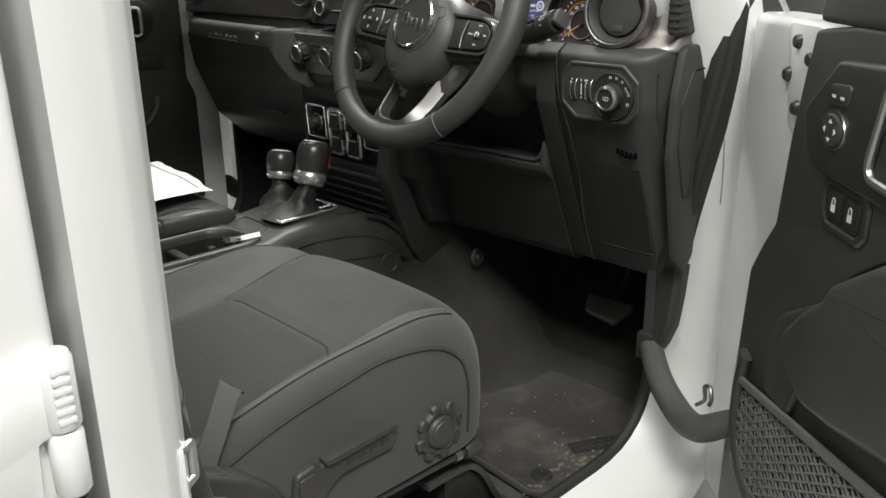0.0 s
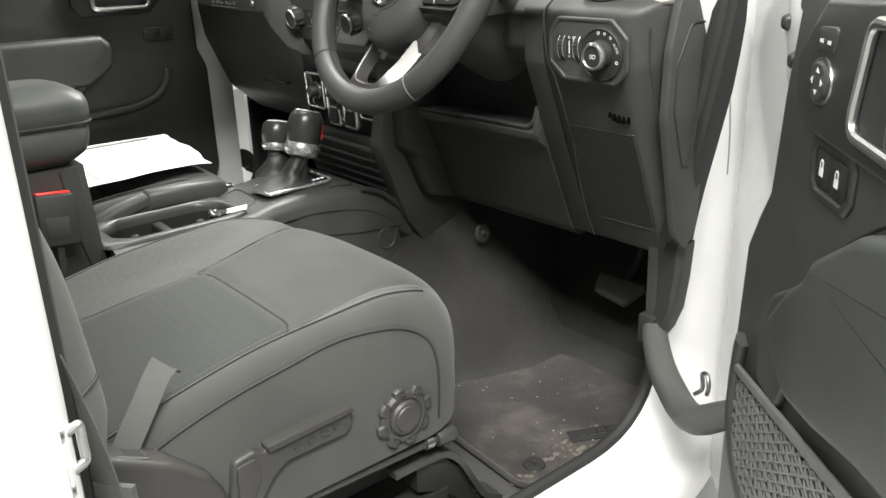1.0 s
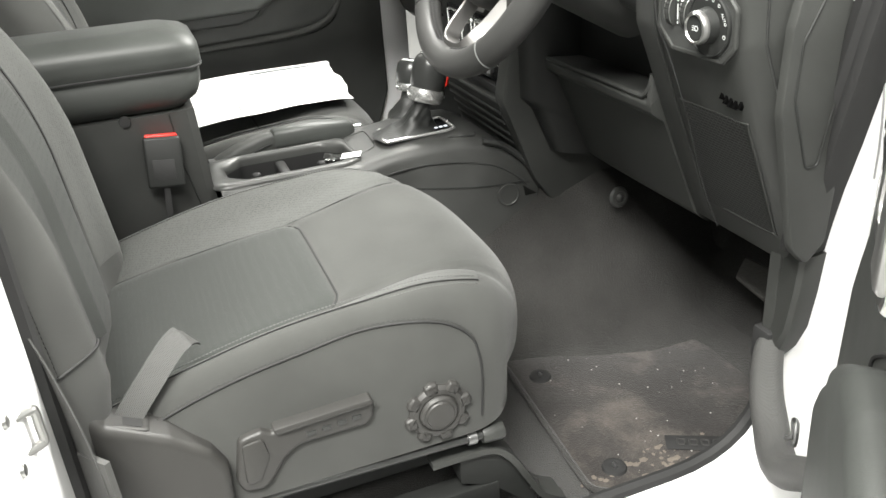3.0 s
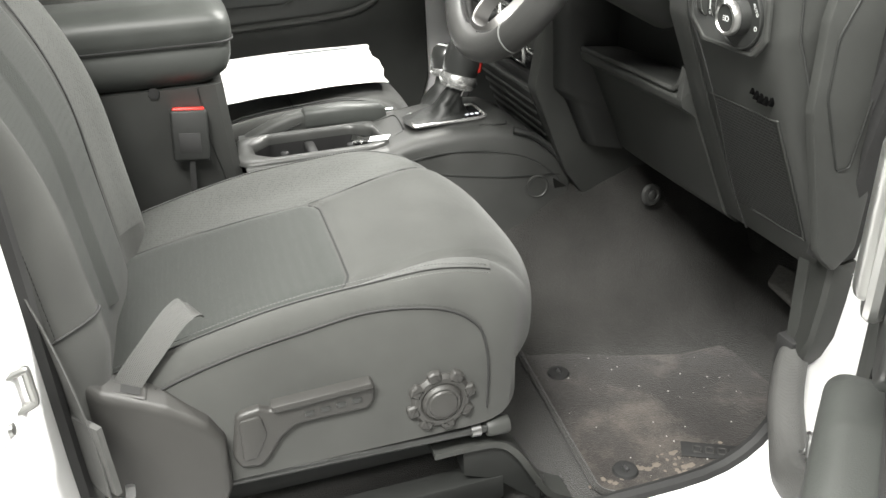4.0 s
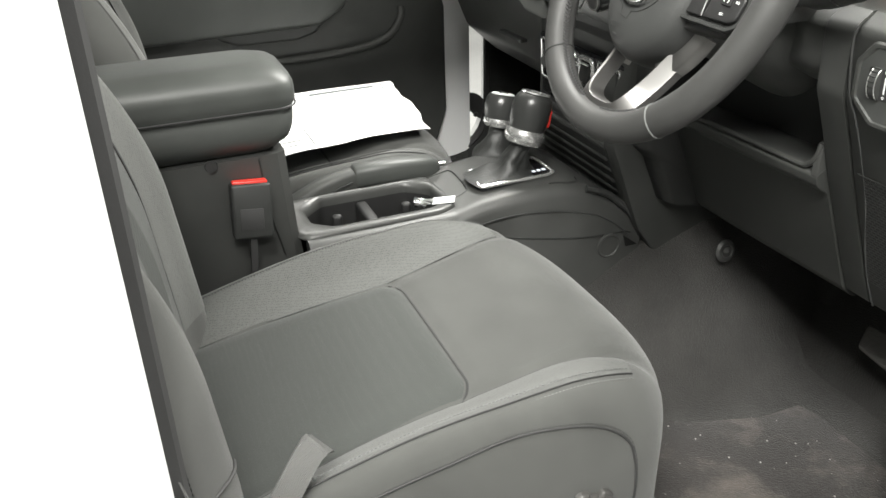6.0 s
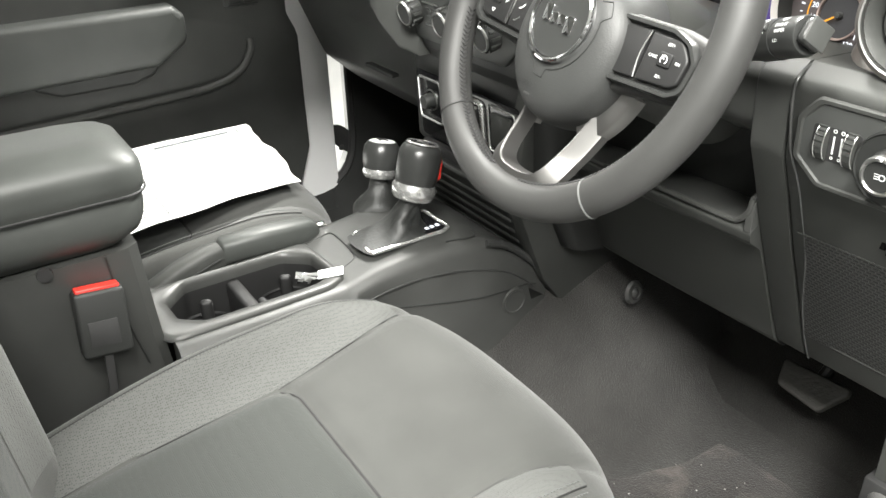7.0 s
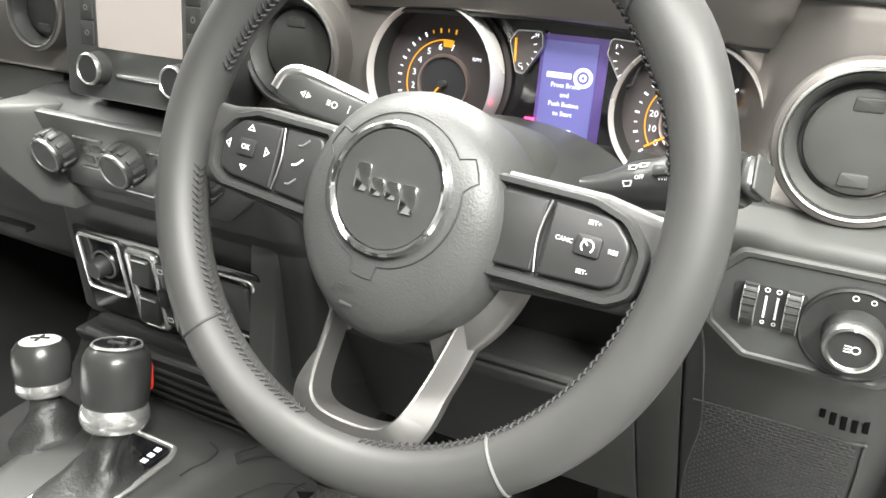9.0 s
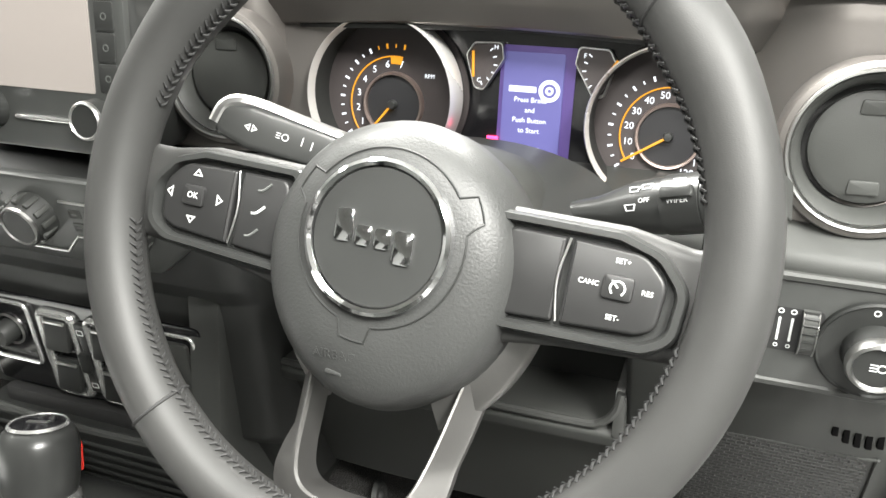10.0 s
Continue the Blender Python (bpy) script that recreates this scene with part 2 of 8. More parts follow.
def tube(path, r, seg=10, closed=False, flat=1.0, up=None, bm=None, taper=None):
    """Tube along path; flat squeezes it across up."""
    P = [Vector(p) for p in path]
    rings = []
    N = Vector(up) if up else Vector((0, 0, 1))
    for i, p in enumerate(P):
        a = P[i - 1] if (i or closed) else p
        b = P[(i + 1) % len(P)] if (closed or i < len(P) - 1) else p
        t = (b - a).normalized()
        n = N - t * N.dot(t)
        if n.length < 1e-4:
            n = Vector((1, 0, 0)) - t * t.x
        n.normalize()
        if not up:
            N = n
        s = t.cross(n)
        k = r * (taper(i / (len(P) - 1)) if taper else 1)
        rings.append([p + n * (k * flat * math.cos(x)) + s * (k * math.sin(x)) for x in [2 * math.pi * j / seg for j in range(seg)]])
    if closed:
        rings.append(rings[0])
        bm = loft(rings, caps=False, bm=bm)
        bmesh.ops.remove_doubles(bm, verts=bm.verts, dist=1e-6)
        return bm
    return loft(rings, bm=bm)


def strip(path, width_dir, width, thick, normal=None, bm=None):
    """Flat band along path (belt, trim)."""
    P = [Vector(p) for p in path]
    rings = []
    for i, p in enumerate(P):
        t = (P[min(i + 1, len(P) - 1)] - P[max(i - 1, 0)]).normalized()
        w = Vector(width_dir[i] if isinstance(width_dir, list) else width_dir)
        w = (w - t * w.dot(t)).normalized()
        n = t.cross(w) * thick / 2
        w = w * width / 2
        rings.append([p - w - n, p + w - n, p + w + n, p - w + n])
    return loft(rings, bm=bm)


def outline(points, radii, seg=5):
    """2D polygon with rounded corners."""
    n = len(points)
    out = []
    for i in range(n):
        p, a, b = Vector(points[i]), Vector(points[i - 1]), Vector(points[(i + 1) % n])
        r = radii[i] if isinstance(radii, (list, tuple)) else radii
        u, v = (a - p).normalized(), (b - p).normalized()
        ang = u.angle(v)
        d = min(r / math.tan(ang / 2), (a - p).length * 0.49, (b - p).length * 0.49)
        if r <= 0 or d < 1e-6:
            out.append(p)
            continue
        s, e = p + u * d, p + v * d
        for k in range(seg + 1):
            t = k / seg
            out.append((1 - t) ** 2 * s + 2 * t * (1 - t) * p + t * t * e)
    return out


def plate(poly, depth, m=None, bevel=0.0, bm=None, seg=2):
    """Polygon (2D) extruded from z=0 to z=depth with a rounded front edge."""
    bm = bm or bmesh.new()
    c = Vector((sum(p[0] for p in poly) / len(poly), sum(p[1] for p in poly) / len(poly)))
    levels = [(0.0, 0.0)]
    if bevel > 0:
        levels.append((depth - bevel, 0.0))
        for i in range(1, seg + 1):
            a = math.pi / 2 * i / seg
            levels.append((depth - bevel + bevel * math.sin(a), bevel * (1 - math.cos(a))))
    else:
        levels.append((depth, 0.0))
    rows = []
    n = len(poly)
    P = [Vector((p[0], p[1])) for p in poly]
    area = sum(P[i].x * P[(i + 1) % n].y - P[(i + 1) % n].x * P[i].y for i in range(n))
    sgn = 1 if area > 0 else -1
    inward = []
    for i in range(n):
        e1, e2 = (P[i] - P[i - 1]), (P[(i + 1) % n] - P[i])
        q = Vector((-e1.y, e1.x)).normalized() + Vector((-e2.y, e2.x)).normalized()
        q = q * sgn
        inward.append(q.normalized() if q.length > 1e-9 else (c - P[i]).normalized())
    for z, inset in levels:
        rows.append([(p.x + q.x * inset, p.y + q.y * inset, z) for p, q in zip(P, inward)])
    if m is not None:
        rows = [[m @ Vector(p) for p in row] for row in rows]
    return loft(rows, bm=bm)


def ring_plate(outer, inner, depth, m=None, bm=None):
    """Frame between two outlines of equal length, from z=0 to z=depth, with a softened front edge."""
    bm = bm or bmesh.new()
    rows = []
    for pts, z in ((outer, 0.0), (outer, depth * 0.6), ([a.lerp(b, 0.25) for a, b in zip(outer, inner)], depth),
                   ([a.lerp(b, 0.75) for a, b in zip(outer, inner)], depth), (inner, depth * 0.6), (inner, 0.0)):
        rows.append([(m @ Vector((p[0], p[1], z))) if m is not None else Vector((p[0], p[1], z)) for p in pts])
    return loft(rows, caps=False, bm=bm)


def circle2(r, n=40, cx=0.0, cy=0.0):
    return [Vector((cx + r * math.cos(2 * math.pi * i / n), cy + r * math.sin(2 * math.pi * i / n))) for i in range(n)]


def words(text, size, m, mat, parent, name="lettering", label=""):
    """Raised printed text as a mesh, centred, reading along x of m."""
    cu = bpy.data.curves.new("text", "FONT")
    cu.body, cu.size, cu.align_x, cu.align_y, cu.extrude, cu.resolution_u = text, size, "CENTER", "CENTER", 0.0001, 2
    tmp = bpy.data.objects.new("text", cu)
    me = bpy.data.meshes.new_from_object(tmp)
    bpy.data.objects.remove(tmp)
    bm = bmesh.new()
    bm.from_mesh(me)
    bpy.data.meshes.remove(me)
    bm.transform(m)
    return part(name, bm, mat, parent, label, local=True)


def facing(x, y, z, rx=0.0, rz=0.0):
    """Axes of a face that looks back along -y: its x runs to +x, its y up; tilted by rx (top away), turned by rz."""
    return pose(x, y, z, 0, 0, rz) @ pose(0, 0, 0, 90 - rx, 0, 0)


CX = -1.245     # middle of the car
XS, XP = -0.856, -1.622     # seat middles


def YZ(x):
    """Axes of a plate in the (y, z) plane that grows towards +x from x."""
    return Matrix(((0, 0, 1, x), (1, 0, 0, 0), (0, 1, 0, 0), (0, 0, 0, 1)))

# ---- hall ----
bm = box((-9, -8, -0.2), (9, 10, 0.0))
solid("ground", bm, CONCRETE, "grey sealed concrete floor of the hall", "floor", kind="structure")
for nm, lo, hi in (("wall_east", (8.6, -8, 0), (8.8, 10, 4.2)), ("wall_west", (-8.8, -8, 0), (-8.6, 10, 4.2)),
                   ("wall_south", (-8.6, -7.9, 0), (8.6, -7.7, 4.2)), ("wall_north", (-8.6, 9.7, 0), (8.6, 9.9, 4.2))):
    solid(nm, box(lo, hi), GREYLINE, "plain white painted hall wall", "wall", kind="structure")
solid("ceiling", box((-8.8, -8, 4.0), (8.8, 10, 4.2)), GREYLINE, "plain white hall ceiling", "ceiling", kind="structure")

# ---- car body: floor, sills, pillars, roof ----
body = thing("car_body", Matrix.Translation((CX, 0.4, 0.45)), "white painted car body shell with open driver's doorway", "car body")
FLOOR_Z = 0.70


def opening_path(side=1):
    """Doorway outline in (y, z), from the B-pillar's top round the sill to the A-pillar's top."""
    low, front, r = (0.745, 1.085, 0.16) if side > 0 else (0.838, 1.095, 0.13)
    pts = [(0.222, 1.86), (0.219, 1.0), (0.222, low - 0.005), (front, low), (front, 1.30), (0.80, 1.86)]
    q = outline(pts, [0, 0.3, 0.07, r, 0.5, 0], 8)
    return q


JOINT_GREY = surface("grey_seam_sealer", (0.30, 0.30, 0.30), 0.6)


def doorway(side):
    path = opening_path(side)
    sx = lambda x: x if side > 0 else 2 * CX - x
    rings = []
    n = len(path)
    for i, p in enumerate(path):
        a, b = path[max(i - 1, 0)], path[min(i + 1, n - 1)]
        t = (b - a).normalized()
        out = Vector((t.y, -t.x))
        if i == 0 or i == n - 1:
            out = Vector((-1, 0)) if i == 0 else Vector((1, 0.45)).normalized()
        if (p + out * 0.05 - Vector((0.6, 1.2))).length < (p - Vector((0.6, 1.2))).length:
            out = -out
        sec = [(0.0, -0.566), (0.0, -0.558), (0.005, -0.550), (0.010, -0.512), (0.026, -0.490), (0.048, -0.464), (0.062, -0.455), (0.098, -0.455), (0.098, -0.566)]
        rings.append([(sx(x), p.x + out.x * d, p.y + out.y * d) for d, x in sec])
    bm = loft(rings)
    part("door_frame", bm, PAINT, body, "white painted door jamb with rounded lower corner")
    crease = []
    for i, p in enumerate(path):
        a, b = path[max(i - 1, 0)], path[min(i + 1, n - 1)]
        t = (b - a).normalized()
        out = Vector((t.y, -t.x))
        if (p + out * 0.05 - Vector((0.6, 1.2))).length < (p - Vector((0.6, 1.2))).length:
            out = -out
        if p.x > 0.9 and p.y > 0.93:
            crease.append((sx(-0.4895), p.x + out.x * 0.0262, p.y + out.y * 0.0262))
    if crease:
        part("jamb_crease", tube(crease, 0.0011, 6), JOINT_GREY, body, "fine sealed joint along the jamb")
    seal = tube([(sx(-0.572), p.x, p.y) for p in path], 0.011, 8)
    part("door_seal", seal, RUBBER_AND_SHADE, body, "black rubber door seal")


doorway(1)
doorway(-1)
# rubber seal that laps over the driver's screen pillar, and the plastic trim under it
SEAL_EDGE = ((1.500, -0.452), (1.395, -0.466), (1.300, -0.483), (1.208, -0.501), (1.116, -0.516), (1.078, -0.521))
part("pillar_seal", loft([[(-0.556, 1.066, z), (x - 0.040, 1.060, z), (x - 0.034, 1.052, z), (x - 0.022, 1.050, z), (x - 0.016, 1.056, z), (x - 0.010, 1.054, z), (x - 0.003, 1.056, z), (x, 1.064, z), (x - 0.004, 1.10, z), (-0.556, 1.10, z)] for z, x in SEAL_EDGE]), RUBBER_AND_SHADE, body, "black ribbed rubber seal along the screen pillar")
part("pillar_foot_trim", loft([[(-0.580, 1.074, z), (x - 0.010, 1.062, z), (x - 0.003, 1.065, z), (x, 1.073, z), (x - 0.004, 1.12, z), (-0.580, 1.12, z)] for z, x in ((1.076, -0.519), (1.02, -0.522), (0.965, -0.528), (0.930, -0.540), (0.905, -0.556))]), PLASTIC, body, "black plastic trim at the pillar's foot")
# floor pan with the gearbox tunnel, which widens forwards, and the sloping toe board
rows = []
xs = [float(x) for x in np.linspace(-1.96, -0.53, 90)]
for y, lift in [(-1.2, 0.0), (0.0, 0.0), (0.35, 0.0), (0.6, 0.0), (0.8, 0.0), (0.95, 0.0), (1.05, 0.0), (1.12, 0.004), (1.20, 0.005), (1.27, 0.03), (1.33, 0.12), (1.40, 0.26), (1.46, 0.40), (1.49, 0.60)]:
    f = max(0.0, min(1.0, (y - 0.75) / 0.35))
    half, height, soft = 0.165 + 0.055 * f, 0.19 + 0.17 * f, 0.018 + 0.022 * f
    row = []
    for x in xs:
        h = height * (1 - 1 / (1 + math.exp(-(abs(x - CX) - half) / soft)))
        row.append((x, y, FLOOR_Z + max(h, lift)))
    rows.append(row)
bm = loft(rows, closed=False)
got = bmesh.ops.extrude_face_region(bm, geom=bm.faces[:])["geom"]
for v in got:
    if isinstance(v, bmesh.types.BMVert):
        v.co.z -= 0.05
part("floor_carpet", bm, CARPET, body, "black carpet over floor, tunnel and toe board")
part("firewall", box((-1.97, 1.47, 0.7), (-0.52, 1.52, 1.5)), CARPET, body, "dark bulkhead behind the pedals")
part("cowl", box((-1.99, 1.48, 1.35), (-0.50, 2.4, 1.46), 0.02), PAINT, body, "white cowl and bonnet")
for s in (1, -1):
    x0, x1 = (-0.53, -0.45) if s > 0 else (-2.04, -1.96)
    part("front_wing", box((x0, 1.16, 0.55), (x1, 2.3, 1.45), 0.01), PAINT, body, "white front wing")
# unseen roof added to shade rear seats and passenger; open over the driver
rows = []
for y in (-1.25, -1.0, -0.6, -0.2, 0.0, 0.06):
    rows.append([(CX + 0.74 * math.sin(a), y, 1.845 + 0.045 * math.cos(a * 0.98)) for a in [math.pi * (-0.5 + i / 24) for i in range(25)]])
bm = loft(rows, closed=False)
got = bmesh.ops.extrude_face_region(bm, geom=bm.faces[:])["geom"]
for v in got:
    if isinstance(v, bmesh.types.BMVert):
        v.co.z += 0.03
part("roof", bm, HEADLINER, body, "unseen grey-lined roof over the rear seats, added to shade the cabin")
part("shade_panel", box((-1.975, 0.065, 1.862), (-0.95, 0.80, 1.900), 0.012), HEADLINER, body, "unseen roof panel, added to shade the passenger side")
for s in (1, -1):
    xs_ = (lambda x: x) if s > 0 else (lambda x: 2 * CX - x)
    part("screen_pillar", loft([[(xs_(-0.50), y + 0.02, z), (xs_(-0.56), y - 0.02, z), (xs_(-0.57), y + 0.03, z + 0.03), (xs_(-0.52), y + 0.06, z + 0.03)] for y, z in ((1.30, 1.44), (0.76, 1.86))]), PAINT, body, "white windscreen pillar")
# kick panels beside the feet
for s in (1, -1):
    q = outline([(1.07, 0.90), (1.10, 0.80), (1.46, 0.72), (1.46, 1.30), (1.06, 1.30)], [0.01, 0.03, 0, 0, 0])
    x0 = -0.582 if s > 0 else -1.925
    if s < 0:
        arc = [p for p in opening_path(-1) if p.x > 0.90 and p.y < 1.28]
        q = [Vector((p.x + 0.004, p.y - 0.004)) for p in arc] + [Vector((1.46, 1.29)), Vector((1.46, 0.70)), Vector((0.90, 0.70))]
    bm = plate(q, 0.018, Matrix(((0, 0, 1, x0), (1, 0, 0, 0), (0, 1, 0, 0), (0, 0, 0, 1))), 0.004 if s > 0 else 0.0)
    part("kick_panel", bm, PLASTIC if s > 0 else SATIN, body, "black plastic kick panel")
part("fixing_stud", spin([(0.0, 0.010), (0.006, 0.007), (0.008, 0.004), (0.010, 0.004), (0.012, 0.006), (0.017, 0.005), (0.020, 0.0), (0.0, 0.0)], look((-1.030, 1.13, 0.949), (-2.0, 1.07, 0.76)), 28), surface("grey_stud_plastic", (0.062, 0.063, 0.061), 0.5), body, "round grey carpet fixing stud")
# B-pillar: striker and sticker
striker = thing("door_striker", Matrix.Translation((-0.535, 0.19, 1.10)), "bright steel door striker loop on the pillar", "door striker")
part("loop", tube(smooth_path([(-0.530, 0.192, 1.138), (-0.541, 0.208, 1.139), (-0.549, 0.220, 1.139), (-0.551, 0.223, 1.136), (-0.551, 0.223, 1.120), (-0.551, 0.223, 1.106), (-0.549, 0.220, 1.103), (-0.541, 0.208, 1.103), (-0.530, 0.192, 1.103)], 6), 0.0042, 10), SILVER, striker, "zinc-plated wire loop")
part("plate", box((-0.014, -0.003, 1.085), (0.014, 0.004, 1.155), 0.003, m=pose(-0.532, 0.1995, 0, 0, 0, -8)), PAINT, striker, "white painted base plate")
for zz in (1.094, 1.146):
    part("screw", spin([(0, 0.004), (0.006, 0.003), (0.007, 0), (0, 0)], pose(-0.532, 0.2035, zz, -90, 0, -8), 12), SILVER, striker)
striker.matrix_world = pose(0.030, -0.004, 0.0) @ striker.matrix_world
sticker = thing("pillar_sticker", Matrix.Translation((-0.51, 0.2, 1.24)), "white printed tyre label with a yellow top on the pillar", "sticker")
ST = pose(-0.531, 0.2003, -0.010, 0, 0, -7.5)
YELLOW = surface("yellow_print", (0.62, 0.56, 0.22), 0.6)
part("sheet", box((-0.014, -0.001, 1.225), (0.014, 0.0012, 1.305), m=ST), PAPER, sticker)
part("band", box((-0.014, 0.0013, 1.292), (0.014, 0.0017, 1.305), m=ST), YELLOW, sticker, "yellow heading band")
for z0, z1 in ((1.272, 1.287), (1.250, 1.267), (1.230, 1.246)):
    part("print_block", box((-0.010, 0.0013, z0), (0.010, 0.0017, z1), m=ST), FADED, sticker, "block of unreadable grey print")
# screws along the edge of the pillar
for zz in (0.98, 1.22, 1.36, 1.47):
    part("spot_mark", spin([(0, 0.0015), (0.005, 0.001), (0.006, 0), (0, 0)], pose(-0.556, 0.2085, zz, -90), 10), PAINT, body)

# rear door, shut
rear = thing("rear_door", Matrix.Translation((-0.46, -0.3, 0.75)), "shut white rear passenger door with exposed hinges", "car door")
part("door_skin", box((-0.50, -0.95, 0.74), (-0.452, 0.104, 1.66), 0.012, 3), PAINT, rear, "white painted door panel")
part("window_frame", box((-0.50, -0.95, 1.67), (-0.455, 0.10, 1.86), 0.01), SATIN, rear)
hinge = part("hinge", plate(outline([(0.108, 1.292), (0.09, 1.302), (0.05, 1.285), (0.02, 1.255), (-0.06, 1.245), (-0.06, 1.19), (0.02, 1.185), (0.075, 1.19), (0.078, 1.235), (0.108, 1.240)], [0.004, 0.01, 0.02, 0.02, 0.01, 0.01, 0.01, 0.01, 0.003, 0.003]), 0.012, Matrix(((0, 0, 1, -0.453), (1, 0, 0, 0), (0, 1, 0, 0), (0, 0, 0, 1))), 0.004), PAINT, rear, "white painted hinge leaf")
part("knuckle", spin([(0, 1.188), (0.0105, 1.188), (0.0125, 1.191), (0.0125, 1.236), (0.0105, 1.239), (0, 1.239)], Matrix.Translation((-0.447, 0.096, 0)), 20), PAINT, hinge)
part("knuckle", spin([(0, 1.2405), (0.0115, 1.2405), (0.013, 1.243), (0.013, 1.293), (0.011, 1.297), (0, 1.298)], Matrix.Translation((-0.447, 0.096, 0)), 20), PAINT, hinge)
part("pin", spin([(0, 1.183), (0.008, 1.183), (0.008, 1.19), (0, 1.19)], Matrix.Translation((-0.447, 0.096, 0)), 14), RUBBER_AND_SHADE, hinge, "dark pin end")
for i in range(6):
    part("raised_mark", box((-0.436, 0.090, 1.247 + i * 0.0075), (-0.4335, 0.102, 1.2515 + i * 0.0075), 0.0008), PAINT, hinge)
part("bolt_head", spin([(0, 0.006), (0.009, 0.005), (0.011, 0), (0, 0)], pose(-0.441, 0.005, 1.215, 0, 90), 6), PAINT, hinge)

# ---- seats ----
SEAT_Y0, SEAT_Y1 = 0.17, 0.7955
NOSE = 0.1255


def along(table, y):
    """Value of a (y, value) table at y, on a smooth curve through its rows."""
    if y <= table[0][0]:
        return table[0][1]
    n = len(table)
    slope = [(table[min(i + 1, n - 1)][1] - table[max(i - 1, 0)][1]) / (table[min(i + 1, n - 1)][0] - table[max(i - 1, 0)][0]) for i in range(n)]
    for i in range(n - 1):
        (y0, v0), (y1, v1) = table[i], table[i + 1]
        if y <= y1:
            d = y1 - y0
            f = (y - y0) / d
            return v0 * (1 + 2 * f) * (1 - f) ** 2 + slope[i] * d * f * (1 - f) ** 2 + v1 * f * f * (3 - 2 * f) + slope[i + 1] * d * f * f * (f - 1)
    return table[-1][1]


SEAT_TOP = ((0.17, 0.964), (0.30, 1.000), (0.42, 1.026), (0.54, 1.043), (0.66, 1.066), (0.78, 1.064))
BOLSTER = ((0.17, 0.75), (0.36, 0.95), (0.50, 1.0), (0.61, 0.76), (0.70, 0.34), (0.78, 0.05))
SEAM = ((0.20, 0.61), (0.30, 0.59), (0.42, 0.55), (0.52, 0.535), (0.60, 0.55), (0.66, 0.575), (0.72, 0.64), (0.77, 0.71))


def cross_at(f):
    """y of the seam across the cushion, its ends curving back."""
    return 0.541 - 0.020 * max(0.0, (abs(f) / 0.54 - 0.74) / 0.26) ** 2


def cushion_point(xc, th, y):
    """Point of the seat cushion; th runs from the +x side (0) over the top to the -x side (pi)."""
    k = max(0.0, (y - (SEAT_Y1 - NOSE)) / NOSE)
    k = (1 - min(k, 1.0) ** 2.8) ** (1 / 2.8)
    w = 0.2627 * (0.88 + 0.12 * k)
    xc += 0.0207 if xc < CX else -0.0207
    c, s = math.cos(th), math.sin(th)
    fx = math.copysign(abs(c) ** 0.36, c)
    fz = abs(s) ** 0.42
    zb = 0.886
    z = zb + (along(SEAT_TOP, y) - zb) * fz
    grow = along(BOLSTER, y)
    z += 0.059 * math.exp(-((abs(fx) - 0.86) / 0.17) ** 2) * fz * grow
    z -= 0.005 * math.exp(-((abs(fx) - seam_frac(y)) / 0.035) ** 2)
    # welt across the cushion
    if abs(fx) < 0.565:
        z -= 0.006 * math.exp(-((y - cross_at(fx)) / 0.010) ** 2) * min(1.0, (0.565 - abs(fx)) * 12)
    zm = 0.945
    z = zm + (z - zm) * k
    bow = 0.0788 * abs(fx) ** 3 * max(0.0, (y - 0.45) / (SEAT_Y1 - 0.45)) ** 2
    return Vector((xc + w * fx, y - bow, z))


def top_theta(f):
    """th at which the cushion is at the fraction f of its half width (positive: +x side)."""
    return math.acos(math.copysign(min(1.0, abs(f)) ** (1 / 0.36), f))


CUSH_TH = sorted([math.pi * i / 64 for i in range(65)] + [top_theta(f) for f in (0.9, 0.8, 0.7, 0.6, 0.55, 0.5, 0.45, 0.4, 0.3, 0.2, 0.1, -0.1, -0.2, -0.3, -0.4, -0.45, -0.5, -0.55, -0.6, -0.7, -0.8, -0.9)])


def seam_frac(y):
    """Half-width fraction of the long seams between bolster and middle panel."""
    return along(SEAM, y)


def cushion(xc):
    ys = [SEAT_Y0 + (SEAT_Y1 - NOSE - SEAT_Y0) * i / 60 for i in range(61)]
    ys += [SEAT_Y1 - NOSE + NOSE * math.sin(math.pi / 2 * i / 18) for i in range(1, 19)]
    bm = loft([[cushion_point(xc, t, y) for t in CUSH_TH] for y in ys])
    return bm


def on_cushion(xc, f, y, lift=0.0006):
    p = cushion_point(xc, top_theta(f), y)
    q = cushion_point(xc, top_theta(f) + 0.004, y)
    r = cushion_point(xc, top_theta(f), y + 0.002)
    n = (q - p).cross(r - p)
    n = n if n.z > 0 else -n
    return p + n.normalized() * lift


def stitches(points, mat_name, step, parent, r=0.0005, name="stitching", length=0.6, label=""):
    """Row of single thread stitches laid on a line."""
    bm = bmesh.new()
    acc, P = 0.0, [Vector(p) for p in points]
    L = [0.0]
    for a, b in zip(P, P[1:]):
        L.append(L[-1] + (b - a).length)

    def at(d):
        for i in range(len(L) - 1):
            if L[i + 1] >= d:
                return P[i].lerp(P[i + 1], (d - L[i]) / max(1e-9, L[i + 1] - L[i]))
        return P[-1]

    d = 0.0
    while d + step < L[-1]:
        a, b = at(d), at(d + step * length)
        m = (a + b) / 2
        tube([a, m, b], r, 5, bm=bm)
        d += step
    ob = part(name, bm, mat_name, parent, label)
    return ob


